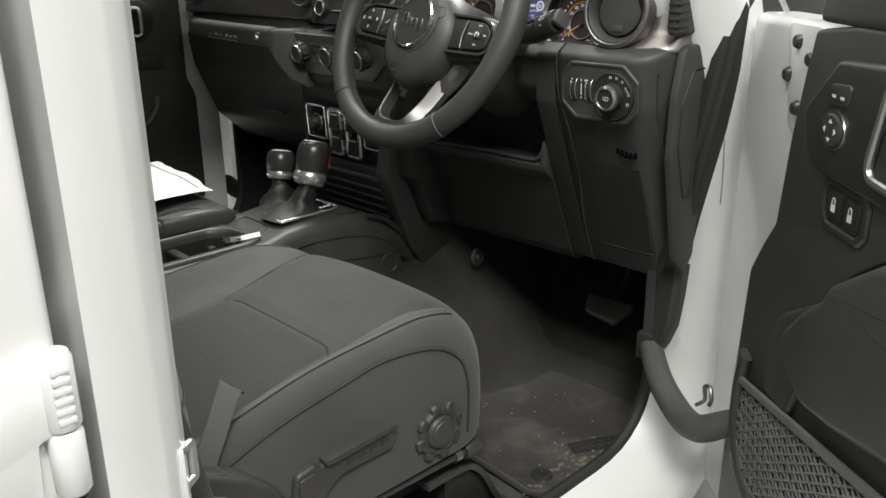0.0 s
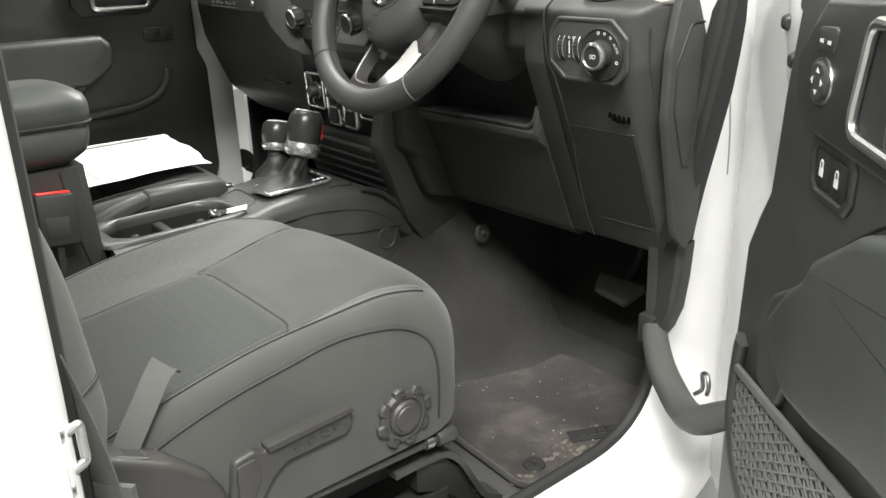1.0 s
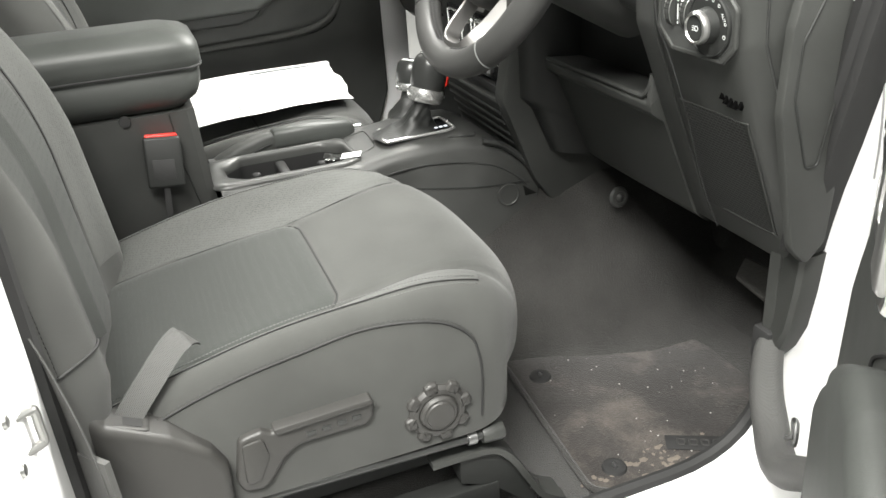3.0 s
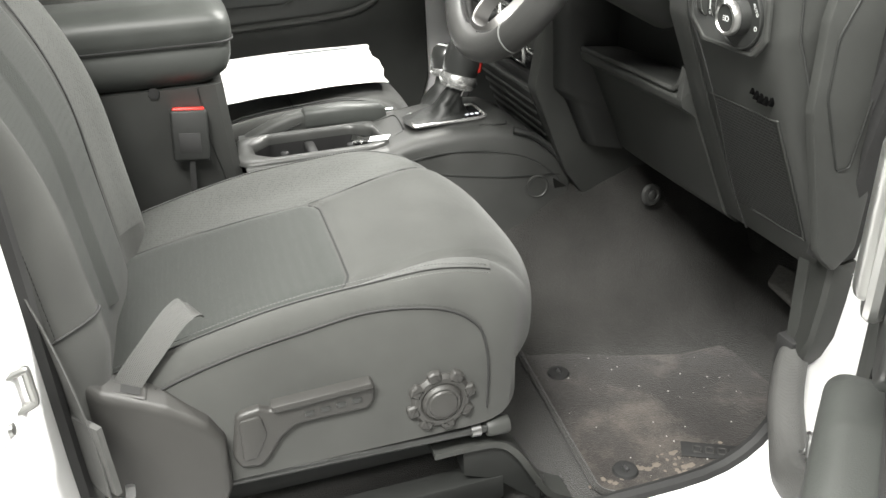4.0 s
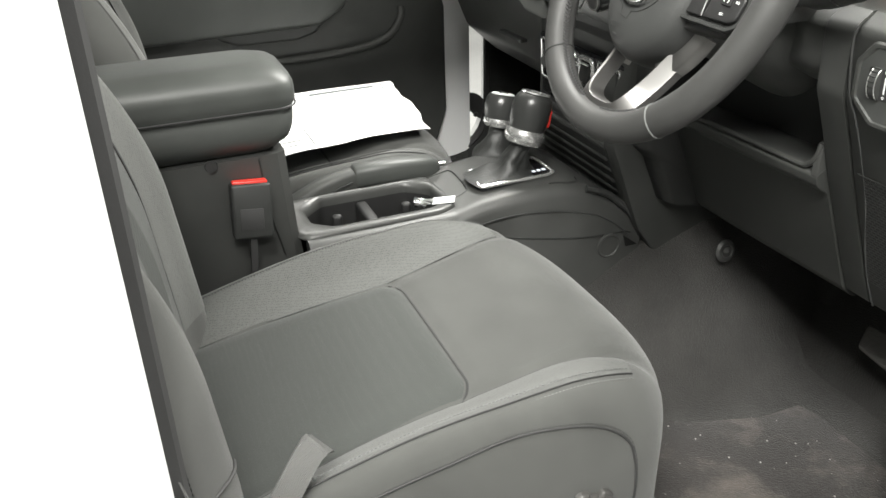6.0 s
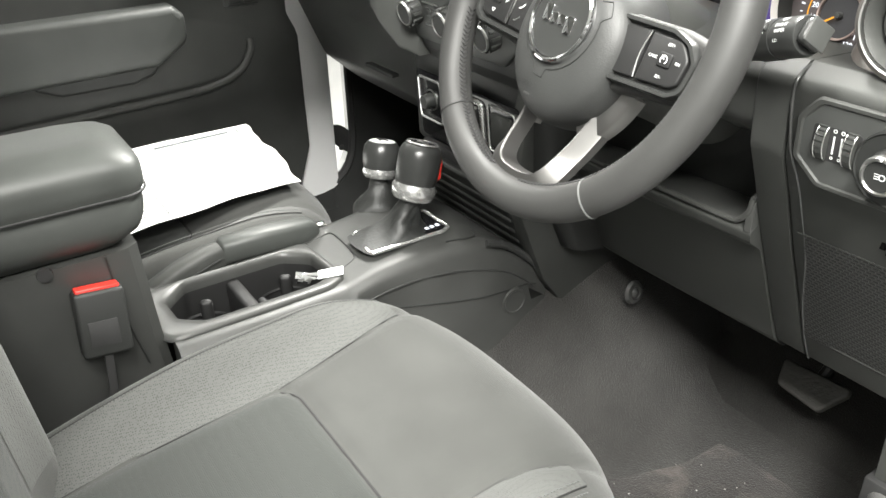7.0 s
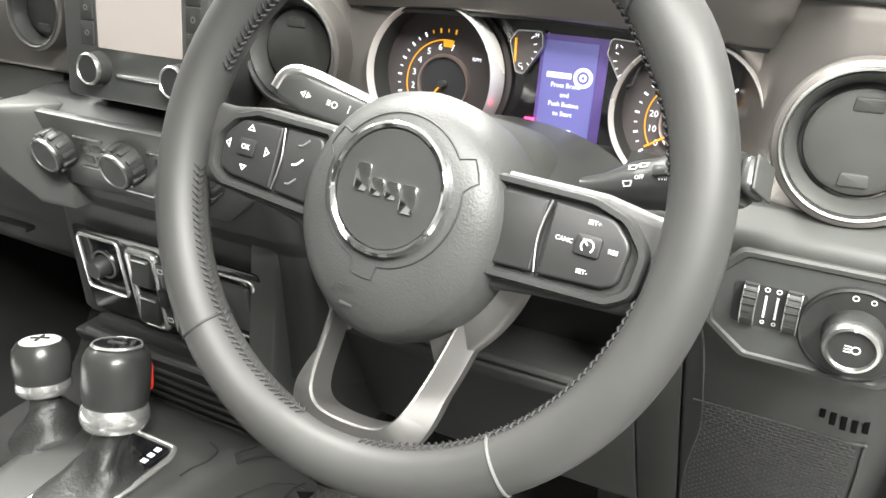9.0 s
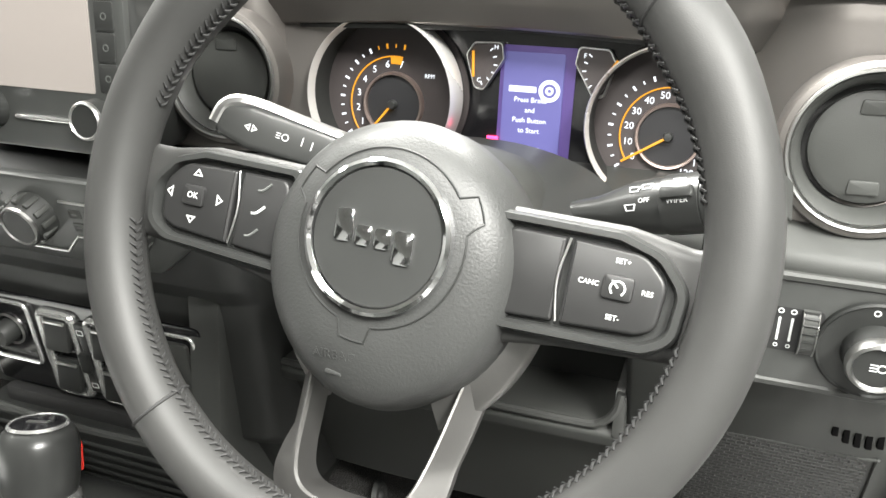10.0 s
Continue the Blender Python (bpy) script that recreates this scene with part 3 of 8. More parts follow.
def seat(name, xc, label):
    s = thing(name, Matrix.Translation((xc, 0.45, FLOOR_Z)), label, "car seat", "front seats")
    cu = part("cushion", cushion(xc), CLOTH, s, "dark grey cloth seat cushion", sharp=1.2)
    # woven mesh on the bolster beside the console, a thin skin over the cushion
    far = -1 if xc > CX else 1
    for sg in (1, -1):
        rows = []
        for i in range(60):
            y = 0.215 + 0.505 * i / 59
            f0, f1 = seam_frac(y), 0.81
            f1 -= 0.035 * max(0.0, (y - 0.60) / 0.12) ** 1.6
            f1 = max(f1, f0 + 0.004)
            rows.append([on_cushion(xc, sg * (f0 + (f1 - f0) * j / 10), y, 0.0012) for j in range(11)])
        part("mesh_panel", loft(rows, closed=False), MESH_CLOTH, cu, "grey woven mesh bolster panel", sharp=1.2)
        edge = [r[10] for r in rows]
        part("seam", tube(edge, 0.0010, 6), THREAD, cu)
        for dz, dx in ((0.0008, -0.006), (0.0002, 0.006)):
            stitches([p + Vector((sg * dx, 0, dz + (0.0022 if dx < 0 else -0.0026))) for p in edge], PALE_THREAD, 0.0044, cu, 0.0007)
    for sg in (1, -1):
        line = [on_cushion(xc, sg * seam_frac(0.22 + 0.50 * i / 60), 0.22 + 0.50 * i / 60, 0.0006) for i in range(61)]
        part("seam", tube(line, 0.0012, 6), THREAD, cu)
        inner = [on_cushion(xc, sg * (seam_frac(0.30 + 0.42 * i / 60) + 0.022), 0.30 + 0.42 * i / 60, 0.0010) for i in range(61)]
        stitches(inner, PALE_THREAD, 0.0042, cu)
    rows = []
    for i in range(50):
        row = []
        for j in range(31):
            g = -0.985 + 1.97 * j / 30
            y = 0.20 + (cross_at(g * 0.54) - 0.004 - 0.20) * i / 49
            row.append(on_cushion(xc, seam_frac(y) * g, y, 0.0010))
        rows.append(row)
    part("centre_panel", loft(rows, closed=False), CLOTH_TOP, cu, "darker woven centre panel", sharp=1.2)
    cross = [on_cushion(xc, -0.54 + 1.08 * i / 60, cross_at(-0.54 + 1.08 * i / 60), 0.0002) for i in range(61)]
    part("seam", tube(cross, 0.0018, 6), THREAD, cu)
    # piping that separates the side panel from the bolster
    side = -far
    pts = []
    for y, z in ((0.29, 1.008), (0.342, 1.025), (0.401, 1.039), (0.466, 1.050), (0.538, 1.058), (0.605, 1.055), (0.660, 1.044), (0.701, 1.022), (0.717, 0.995), (0.722, 0.960), (0.720, 0.930), (0.718, 0.905)):
        best = None
        for i in range(200):
            th = (0.0 + 1.2 * i / 199) if side > 0 else math.pi - 1.2 * i / 199
            p = cushion_point(xc, th, y)
            if p.z >= z or i == 199:
                best = p
                break
        pts.append(best + Vector((side * 0.0012, 0, 0.0006)))
    pip = smooth_path(pts, 6)
    part("piping", tube(pip, 0.0014, 7), THREAD, cu, "dark piping round the side panel")
    stitches([p + Vector((side * 0.002, 0, 0.006)) for p in pip], THREAD, 0.006, cu)
    # backrest: rings up the back
    rings = []
    lean = math.radians(5)
    recede = lambda h: 1.25 * max(0.0, h - 0.27) ** 2
    def full(f):
        """Fullness of the front at the fraction f, bolster rise included; squarer towards the door."""
        near = f * side > 0
        e, amp, mid, wid = (0.30, 0.036, 0.78, 0.15) if near else (0.5, 0.043, 0.85, 0.14)
        fy = (1 - min(1.0, abs(f)) ** (2 / e)) ** ((e + 0.02) / 2)
        return fy, amp * math.exp(-((abs(f) - mid) / wid) ** 2)

    def lift_of(f, u):
        """Growth of the bolsters up the backrest; the one towards the door starts higher."""
        start = max(0.0, min(1.0, (u - 0.05) / 0.16)) if f * side > 0 else min(1.0, 0.55 + u * 6)
        return start * (1 - 0.25 * u)

    for i in range(40):
        u = i / 39
        h = 0.74 * u
        w = 0.268 - 0.035 * u ** 2
        end = 1.0 if u < 0.92 else math.sqrt(max(0.0, 1 - ((u - 0.92) / 0.08) ** 2)) * 0.8 + 0.2
        ring = []
        for j in range(88):
            a = 2 * math.pi * j / 88
            c, q = math.cos(a), math.sin(a)
            e = 0.30 if c * side > 0 else 0.5
            fx = math.copysign(abs(c) ** e, c)
            fy = math.copysign(abs(q) ** (e + 0.02), q)
            d = (0.065 if c * side > 0 else 0.075) * fy
            if fy > 0:
                d += lift_of(fx, u) * full(fx)[1]
                d -= 0.005 * math.exp(-((abs(fx) - 0.60) / 0.04) ** 2)
            ring.append((xc + 0.012 * side + w * fx * (0.6 + 0.4 * end), 0.188 + d * end - math.sin(lean) * h - recede(h), 0.93 + math.cos(lean) * h))
        rings.append(ring)
    bk = part("backrest", loft(rings), CLOTH, s, "dark grey cloth backrest with side bolsters", sharp=1.2)

    def on_back(f, u, lift=0.001):
        h = 0.74 * u
        w = 0.268 - 0.035 * u ** 2
        fy, rise = full(f)
        d = (0.065 if f * side > 0 else 0.075) * fy + lift_of(f, u) * rise - 0.005 * math.exp(-((abs(f) - 0.60) / 0.04) ** 2)
        return Vector((xc + 0.012 * side + w * f, 0.188 + d - math.sin(lean) * h - recede(h) + lift, 0.93 + math.cos(lean) * h))

    rows = [[on_back(-0.585 + 1.17 * j / 24, 0.12 + 0.70 * i / 40, 0.0012) for j in range(25)] for i in range(41)]
    part("centre_panel", loft(rows, closed=False), CLOTH_TOP, bk, "darker woven centre panel", sharp=1.2)
    for sg in (1, -1):
        part("seam", tube([on_back(sg * (0.60 + 0.06 * i / 40), 0.12 + 0.7 * i / 40) for i in range(41)], 0.0018, 6), THREAD, bk)
    rows = [[on_back(far * (0.63 + 0.26 * j / 8), 0.14 + 0.68 * i / 40, 0.0016) for j in range(9)] for i in range(41)]
    part("mesh_panel", loft(rows, closed=False), MESH_CLOTH, bk, "grey woven mesh bolster panel", sharp=1.2)
    stitches([on_back(side * (0.965 - 0.02 * i / 40), 0.26 + 0.55 * i / 40, 0.004) for i in range(41)], THREAD, 0.0055, bk, 0.0006)
    part("seam", tube([on_back(side * (0.76 + 0.23 * i / 20), 0.262 - 0.004 * i / 20, 0.001) for i in range(21)], 0.0018, 6), THREAD, bk)
    part("base", box((xc - 0.190, 0.24, 0.80), (xc + 0.190, 0.655, 0.895), 0.02), PLASTIC_DARK, s, "dark seat base")
    for sg in (1, -1):
        x = xc + sg * 0.212
        x += sg * 0.012
        rail = part("rail", tube([(x + sg * 0.008, 0.27, 0.880), (x + sg * 0.008, 0.50, 0.875), (x + sg * 0.008, 0.672, 0.870)], 0.0065, 12), SATIN, s, "gloss black seat adjuster bar")
        part("end_cap", tube([(x + sg * 0.008, 0.672, 0.870), (x + sg * 0.008, 0.676, 0.870), (x + sg * 0.008, 0.698, 0.869), (x + sg * 0.008, 0.702, 0.869)], 0.0125, 16, taper=lambda t: 1.0 if 0.1 < t < 0.95 else 0.9), PLASTIC, rail, "black end cap")
        part("collar", tube([(x + sg * 0.008, 0.652, 0.8707), (x + sg * 0.008, 0.664, 0.8703)], 0.0095, 12), STEEL, rail, "bare steel collar")
        x -= sg * 0.012
        part("track", box((x - 0.022, 0.20, 0.735), (x + 0.012, 0.70, 0.775), 0.004), PLASTIC_DARK, s, "dark steel seat track")
        bent = smooth_path([(x - 0.004, 0.605, 0.838), (x - 0.004, 0.655, 0.838), (x - 0.003, 0.692, 0.834), (x - 0.001, 0.716, 0.812), (x, 0.738, 0.772), (x + 0.002, 0.760, 0.735), (x + 0.003, 0.792, 0.714)], 5)
        br = part("bracket", strip(bent, (1, 0, 0), 0.044, 0.009), PLASTIC, s, "black painted bent steel seat foot")
        part("web", loft([[(x - 0.020, y, z0), (x + 0.010, y, z0), (x + 0.010, y, z1), (x - 0.020, y, z1)] for y, z0, z1 in ((0.645, 0.790, 0.834), (0.690, 0.770, 0.828), (0.720, 0.740, 0.796), (0.752, 0.712, 0.742))]), PLASTIC_DARK, br, "dark web under the seat foot")
        part("bolt", spin([(0, 0.008), (0.006, 0.008), (0.009, 0.004), (0.011, 0.0), (0, 0)], pose(x + 0.003, 0.752, 0.742, 0, 60, 0), 6), STEEL, br, "steel floor bolt")
    return s


driver_seat = seat("driver_seat", XS, "dark grey cloth driver seat with side controls and mesh bolsters")
passenger_seat = seat("passenger_seat", XP, "dark grey cloth passenger seat with papers lying on it")

passenger_seat.matrix_world = pose(0.012, 0.032, 0) @ passenger_seat.matrix_world

# height lever on the driver seat's side
SEAT_PLASTIC = surface("dark_seat_trim_plastic", (0.036, 0.035, 0.033), 0.46, grain=1300, bump=0.25, depth=0.0003)



def SIDE(x):
    """Axes of a plate on the driver seat's door side."""
    return Matrix.Translation((-0.021, 0.013, -0.012)) @ YZ(x)


lev = part("height_lever", plate(outline([(0.366, 0.990), (0.392, 0.994), (0.402, 0.988), (0.413, 0.990), (0.515, 0.996), (0.521, 0.989), (0.520, 0.972), (0.512, 0.962), (0.430, 0.961), (0.412, 0.948), (0.394, 0.922), (0.384, 0.914), (0.362, 0.917), (0.355, 0.935)], [0.012, 0.006, 0.006, 0.004, 0.006, 0.006, 0.008, 0.01, 0.02, 0.02, 0.01, 0.01, 0.008, 0.02], 4), 0.020, SIDE(-0.606), 0.005, seg=4), SEAT_PLASTIC, driver_seat, "grey plastic height lever")
part("grip_top", plate(outline([(0.404, 0.996), (0.517, 1.001), (0.522, 0.993), (0.406, 0.987)], 0.003, 3), 0.026, SIDE(-0.606), 0.003), SEAT_PLASTIC, lev)
part("raised_pad", plate(outline([(0.368, 0.983), (0.392, 0.986), (0.396, 0.960), (0.382, 0.930), (0.366, 0.928)], 0.006, 4), 0.004, SIDE(-0.587), 0.002), SEAT_PLASTIC, lev)
for i in range(4):
    yy = 0.440 + i * 0.018
    part("grip_notch", box((-0.6078, yy + 0.013, 0.9600 + i * 0.0012), (-0.6045, yy + 0.024, 0.9655 + i * 0.0012), 0.0012), SATIN, lev, "shiny grip notch")
# recline knob
KN = Matrix.Translation((-0.624, 0.613, 0.936)) @ pose(0, 0, 0, 0, 90, 0)
kn = part("adjust_knob", spin([(0, 0.020), (0.021, 0.020), (0.0235, 0.018), (0.0245, 0.015), (0.027, 0.0165), (0.033, 0.016), (0.037, 0.012), (0.038, 0.0), (0, 0)], KN, 48), SEAT_PLASTIC, driver_seat, "round black fluted seat adjuster knob")
for i in range(8):
    a = 2 * math.pi * i / 8 + 0.2
    m = KN @ pose(0, 0, 0, 0, 0, math.degrees(a)) @ pose(0.037, 0, 0.0095)
    part("flute", plate(outline([(-0.010, -0.0095), (0.005, -0.008), (0.007, 0), (0.005, 0.008), (-0.010, 0.0095)], 0.003, 3), 0.016, m @ pose(0, 0, -0.0085), 0.004, seg=3), SEAT_PLASTIC, kn)
part("cap", spin([(0, 0.0225), (0.017, 0.022), (0.0185, 0.020), (0, 0.0198)], KN, 32), SEAT_PLASTIC, kn)
# plastic cover with the belt slot
tr = part("belt_cover", plate(outline([(0.190, 1.115), (0.225, 1.085), (0.243, 1.058), (0.300, 1.025), (0.338, 0.992), (0.352, 0.965), (0.350, 0.90), (0.335, 0.865), (0.17, 0.86), (0.17, 1.10)], [0.01, 0.01, 0.012, 0.03, 0.02, 0.02, 0.03, 0.02, 0, 0], 5), 0.043, SIDE(-0.618), 0.010, seg=4), SEAT_PLASTIC, driver_seat, "black plastic side cover with belt slot")
slot_m = Matrix.Translation((-0.621, 0.272, 1.0345)) @ pose(0, 0, 0, -27, 0, 0)
part("slot_frame", ring_plate(outline([(-0.016, -0.026), (0.016, -0.026), (0.016, 0.026), (-0.016, 0.026)], 0.006), outline([(-0.010, -0.019), (0.010, -0.019), (0.010, 0.019), (-0.010, 0.019)], 0.003), 0.0025, slot_m), SEAT_PLASTIC, tr)
part("slot", plate(outline([(-0.010, -0.019), (0.010, -0.019), (0.010, 0.019), (-0.010, 0.019)], 0.003), 0.002, slot_m), RUBBER_AND_SHADE, tr, "dark slot opening")

# ---- dashboard ----
dash = thing("dashboard", Matrix.Translation((CX, 1.1, 1.0)), "black and satin grey car dashboard", "dashboard")


def along_x(profile, x0, x1):
    """Solid from a closed (y, z) outline between two x."""
    return plate([Vector(p) for p in profile], x1 - x0, Matrix(((0, 0, 1, x0), (1, 0, 0, 0), (0, 1, 0, 0), (0, 0, 0, 1))))


def swept_x(profile, stations):
    """Solid from a closed (y, z) outline at several x, each shifted by (dy, dz)."""
    return loft([[(x, p[0] + dy, p[1] + dz) for p in profile] for x, dy, dz in stations])


# top pad with the hood over the instruments
pad = outline([(1.000, 1.552), (1.008, 1.574), (1.05, 1.594), (1.30, 1.602), (1.48, 1.50), (1.48, 1.40), (1.10, 1.47), (1.06, 1.540)], [0.006, 0.02, 0.04, 0.06, 0.02, 0, 0, 0.0], 5)
part("upper_pad", swept_x(pad, [(-1.985, 0.036, 0.0), (-1.95, 0.006, 0.008), (-1.40, 0.006, 0.008), (-1.15, 0.006, 0.013), (-1.05, 0.006, 0.017), (-0.86, 0.006, 0.020), (-0.76, 0.003, 0.015), (-0.70, 0.0, 0.007), (-0.60, 0.0, 0.004), (-0.53, 0.008, 0.0), (-0.505, 0.036, -0.008)]), SOFT, dash, "black grained soft-touch dash top")
# satin grey trim pieces
bez = outline([(0.968, 1.418), (0.993, 1.446), (1.002, 1.480), (1.010, 1.545), (1.016, 1.572), (1.06, 1.578), (1.06, 1.41)], [0.006, 0.03, 0.08, 0.06, 0.006, 0, 0], 6)
part("trim_piece", swept_x(bez, [(-0.712, 0.085, -0.004), (-0.698, 0.058, -0.003), (-0.688, 0.042, -0.002), (-0.676, 0.026, -0.001), (-0.663, 0.013, 0), (-0.648, 0.005, 0), (-0.630, 0.0, 0), (-0.575, 0, 0), (-0.545, 0.004, 0), (-0.527, 0.014, 0), (-0.517, 0.034, 0)]), BRONZE, dash, "satin grey metallic trim beside the instruments", sharp=1.0)
part("trim_piece", swept_x(bez, [(-1.150, 0.02, 0.005), (-1.140, 0.010, 0.005), (-1.064, 0.010, 0.005), (-1.054, 0.016, 0.005), (-1.047, 0.030, 0.005), (-1.044, 0.045, 0.005)]), BRONZE, dash, "satin grey metallic trim round the vent", sharp=1.0)
strip_top = outline([(1.044, 1.518), (1.037, 1.521), (1.025, 1.542), (1.020, 1.573), (1.06, 1.582), (1.06, 1.518)], [0.002, 0.004, 0.03, 0.006, 0, 0], 4)
part("trim_piece", swept_x(strip_top, [(-1.070, 0.006, -0.006), (-1.045, 0.004, -0.004), (-1.02, 0.002, -0.002), (-0.95, 0.002, 0.002), (-0.85, 0.002, 0.002), (-0.75, 0.0, -0.001), (-0.712, -0.001, -0.003), (-0.695, 0.0, -0.004), (-0.680, 0.002, -0.005), (-0.668, 0.006, -0.006), (-0.656, 0.014, -0.007), (-0.645, 0.028, -0.008)]), BRONZE, dash, "satin grey trim over the instruments", sharp=1.0)
bez_p = outline([(0.975, 1.43), (0.985, 1.49), (1.000, 1.545), (1.04, 1.55), (1.04, 1.42)], [0.006, 0.08, 0.010, 0, 0], 5)
part("trim_piece", swept_x(bez_p, [(-1.95, 0.02, 0), (-1.93, 0, 0), (-1.36, 0, 0), (-1.345, 0.01, 0)]), BRONZE, dash, "satin grey trim on the passenger side", sharp=1.0)

# lower panel beside the door, rounding into the dash end
low = outline([(0.970, 1.424), (0.947, 1.409), (0.951, 1.336), (0.973, 1.282), (0.995, 1.224), (1.047, 1.100), (1.072, 1.045), (1.10, 1.05), (1.25, 1.2), (1.25, 1.41)], [0.006, 0.016, 0.04, 0.04, 0.05, 0.05, 0.012, 0, 0, 0], 6)
lower = part("lower_panel", swept_x(low, [(-0.697, 0.003, 0), (-0.694, 0, 0), (-0.60, 0.0, 0), (-0.572, 0.0, 0), (-0.556, 0.003, 0.001), (-0.543, 0.012, 0.003), (-0.532, 0.028, 0.008), (-0.523, 0.052, 0.014), (-0.516, 0.082, 0.02), (-0.511, 0.13, 0.02)]), PLASTIC, dash, "black grained lower dash panel", sharp=1.0)
# side plate of the dash end
sp = outline([(1.00, 1.43), (0.985, 1.36), (0.984, 1.27), (1.025, 1.10), (1.050, 1.075), (1.075, 1.10), (1.085, 1.35), (1.085, 1.43)], [0.02, 0.04, 0.05, 0.04, 0.008, 0.02, 0.02, 0.01], 5)
end = part("end_plate", plate(sp, 0.012, YZ(-0.520), 0.004), PLASTIC, dash, "black end plate of the dash")
inner = outline([(1.024, 1.395), (0.999, 1.345), (0.998, 1.284), (1.026, 1.203), (1.042, 1.203), (1.058, 1.30), (1.060, 1.395)], [0.015, 0.03, 0.03, 0.006, 0.006, 0.04, 0.012], 5)
part("pressed_line", tube([Vector((-0.5075, p.x, p.y)) for p in inner], 0.0016, 6, closed=True), PLASTIC_DARK, end)
# mesh grille in the knee panel, laid on the lower panel's skin
def knee(z):
    """y of the lower panel's front at height z."""
    pts = [(1.424, 0.970), (1.409, 0.947), (1.336, 0.952), (1.282, 0.974), (1.224, 0.996), (1.100, 1.048), (1.045, 1.073)]
    for (z1, y1), (z2, y2) in zip(pts, pts[1:]):
        if z2 <= z <= z1:
            return y1 + (y2 - y1) * (z1 - z) / (z1 - z2)
    return pts[-1][1]


part("end_joint", tube([(-0.5335, knee(z) + 0.0235, z + 0.006) for z in [1.385 - 0.0165 * i for i in range(20)]], 0.0013, 6), SATIN, lower, "fine joint towards the end plate")
SLOT = surface("deep_black_slot", (0.003, 0.003, 0.003), 0.9, spec=0.02)
rows = []
for i in range(45):
    zz = 1.246 - 0.160 * i / 44
    x1 = -0.566 - 0.010 * (max(0.0, 1 - i / 4) ** 2 + max(0.0, (i - 40) / 4) ** 2)
    x0 = -0.680 - 0.013 * (i / 44)
    rows.append([(x0 + (x1 - x0) * j / 24, knee(zz) - 0.0012, zz) for j in range(25)])
part("speaker_mesh", loft(rows, closed=False), PERFORATED, lower, "fine perforated mesh of the knee panel", sharp=1.2)
edge = [(-0.688, 1.244), (-0.575, 1.244), (-0.562, 1.232), (-0.562, 1.105), (-0.572, 1.092), (-0.66, 1.090)]
part("grille_edge", tube(smooth_path([(x, knee(zz) - 0.0004, zz) for x, zz in edge], 5), 0.0014, 6), PLASTIC, lower)
for i, tall in enumerate((0.0062, 0.0090, 0.0098, 0.0090, 0.0066)):
    x, zc = -0.595 + i * 0.0074, 1.274 - i * 0.0012
    part("vent_slot", box((-0.0021, -0.0016, -tall), (0.0021, 0.004, tall), 0.0006, m=pose(x, knee(zc) - 0.0002, zc, -24, 0, 0)), SLOT, lower, "dark slot")
# seam between the panels
part("panel_joint", tube(smooth_path([(-0.6965, 0.967, 1.421), (-0.6950, 0.9465, 1.405), (-0.6920, 0.9485, 1.358), (-0.688, knee(1.336) - 0.0005, 1.336), (-0.684, knee(1.312) - 0.0005, 1.312), (-0.682, knee(1.27), 1.27), (-0.681, knee(1.212), 1.212), (-0.690, knee(1.15), 1.15), (-0.694, knee(1.095), 1.095), (-0.693, knee(1.046), 1.046)], 6), 0.0016, 6), SATIN, lower, "bright-edged joint between the panels")

# panel below the steering column with its tray lip
colp = outline([(1.004, 1.196), (0.984, 1.210), (0.981, 1.222), (0.990, 1.229), (1.06, 1.222), (1.20, 1.2), (1.20, 1.05), (1.09, 1.03), (1.066, 1.05)], [0.01, 0.006, 0.005, 0.006, 0, 0, 0, 0.01, 0.02], 5)
part("knee_panel", swept_x(colp, [(-1.085, 0.016, -0.012), (-1.00, 0.004, -0.005), (-0.90, 0, -0.002), (-0.738, 0.0, 0.0)]), PLASTIC, dash, "black knee panel below the column", sharp=1.0)
part("knee_strip", swept_x(low, [(-0.7395, 0.005, 0), (-0.7365, 0.001, 0), (-0.7350, 0.0, 0), (-0.6985, 0, 0)]), PLASTIC, dash, "black flush panel between tray and knee grille", sharp=1.0)
part("tray_end", plate(outline([(0.981, 1.220), (0.983, 1.258), (0.990, 1.264), (1.06, 1.264), (1.06, 1.215)], [0.004, 0.008, 0.006, 0, 0], 4), 0.009, YZ(-0.7475), 0.003), CONSOLE, dash, "smooth upturned end of the tray lip")
part("tray_lip", tube(smooth_path([(-1.06, 0.998, 1.217), (-0.98, 0.987, 1.224), (-0.86, 0.984, 1.228), (-0.775, 0.984, 1.228), (-0.757, 0.984, 1.232), (-0.746, 0.984, 1.246), (-0.743, 0.985, 1.262)], 6), 0.0036, 8), CONSOLE, dash, "smooth rounded tray lip")
part("column_panel", along_x(outline([(0.968, 1.418), (0.952, 1.403), (0.957, 1.35), (1.01, 1.322), (1.2, 1.322), (1.2, 1.418)], [0.01, 0.012, 0.03, 0.02, 0, 0], 4), -1.08, -0.7395), PLASTIC, dash, "black panel round the column")
part("tray_back", box((-1.07, 1.06, 1.15), (-0.70, 1.10, 1.36)), PLASTIC_DARK, dash, "dark back of the tray")

# passenger side: glove box and grab bar
part("glove_box", swept_x(outline([(0.955, 1.375), (0.965, 1.30), (1.02, 1.17), (1.10, 1.10), (1.3, 1.1), (1.2, 1.42), (0.98, 1.43)], [0.02, 0.06, 0.06, 0.03, 0, 0, 0.01], 5), [(-1.915, 0.05, 0), (-1.89, 0.01, 0), (-1.42, 0, 0), (-1.385, 0.01, 0)]), PLASTIC, dash, "black glove box lid", sharp=1.0)
part("glove_latch", box((-1.60, 0.975, 1.215), (-1.50, 0.99, 1.222), 0.002), PLASTIC_DARK, dash)


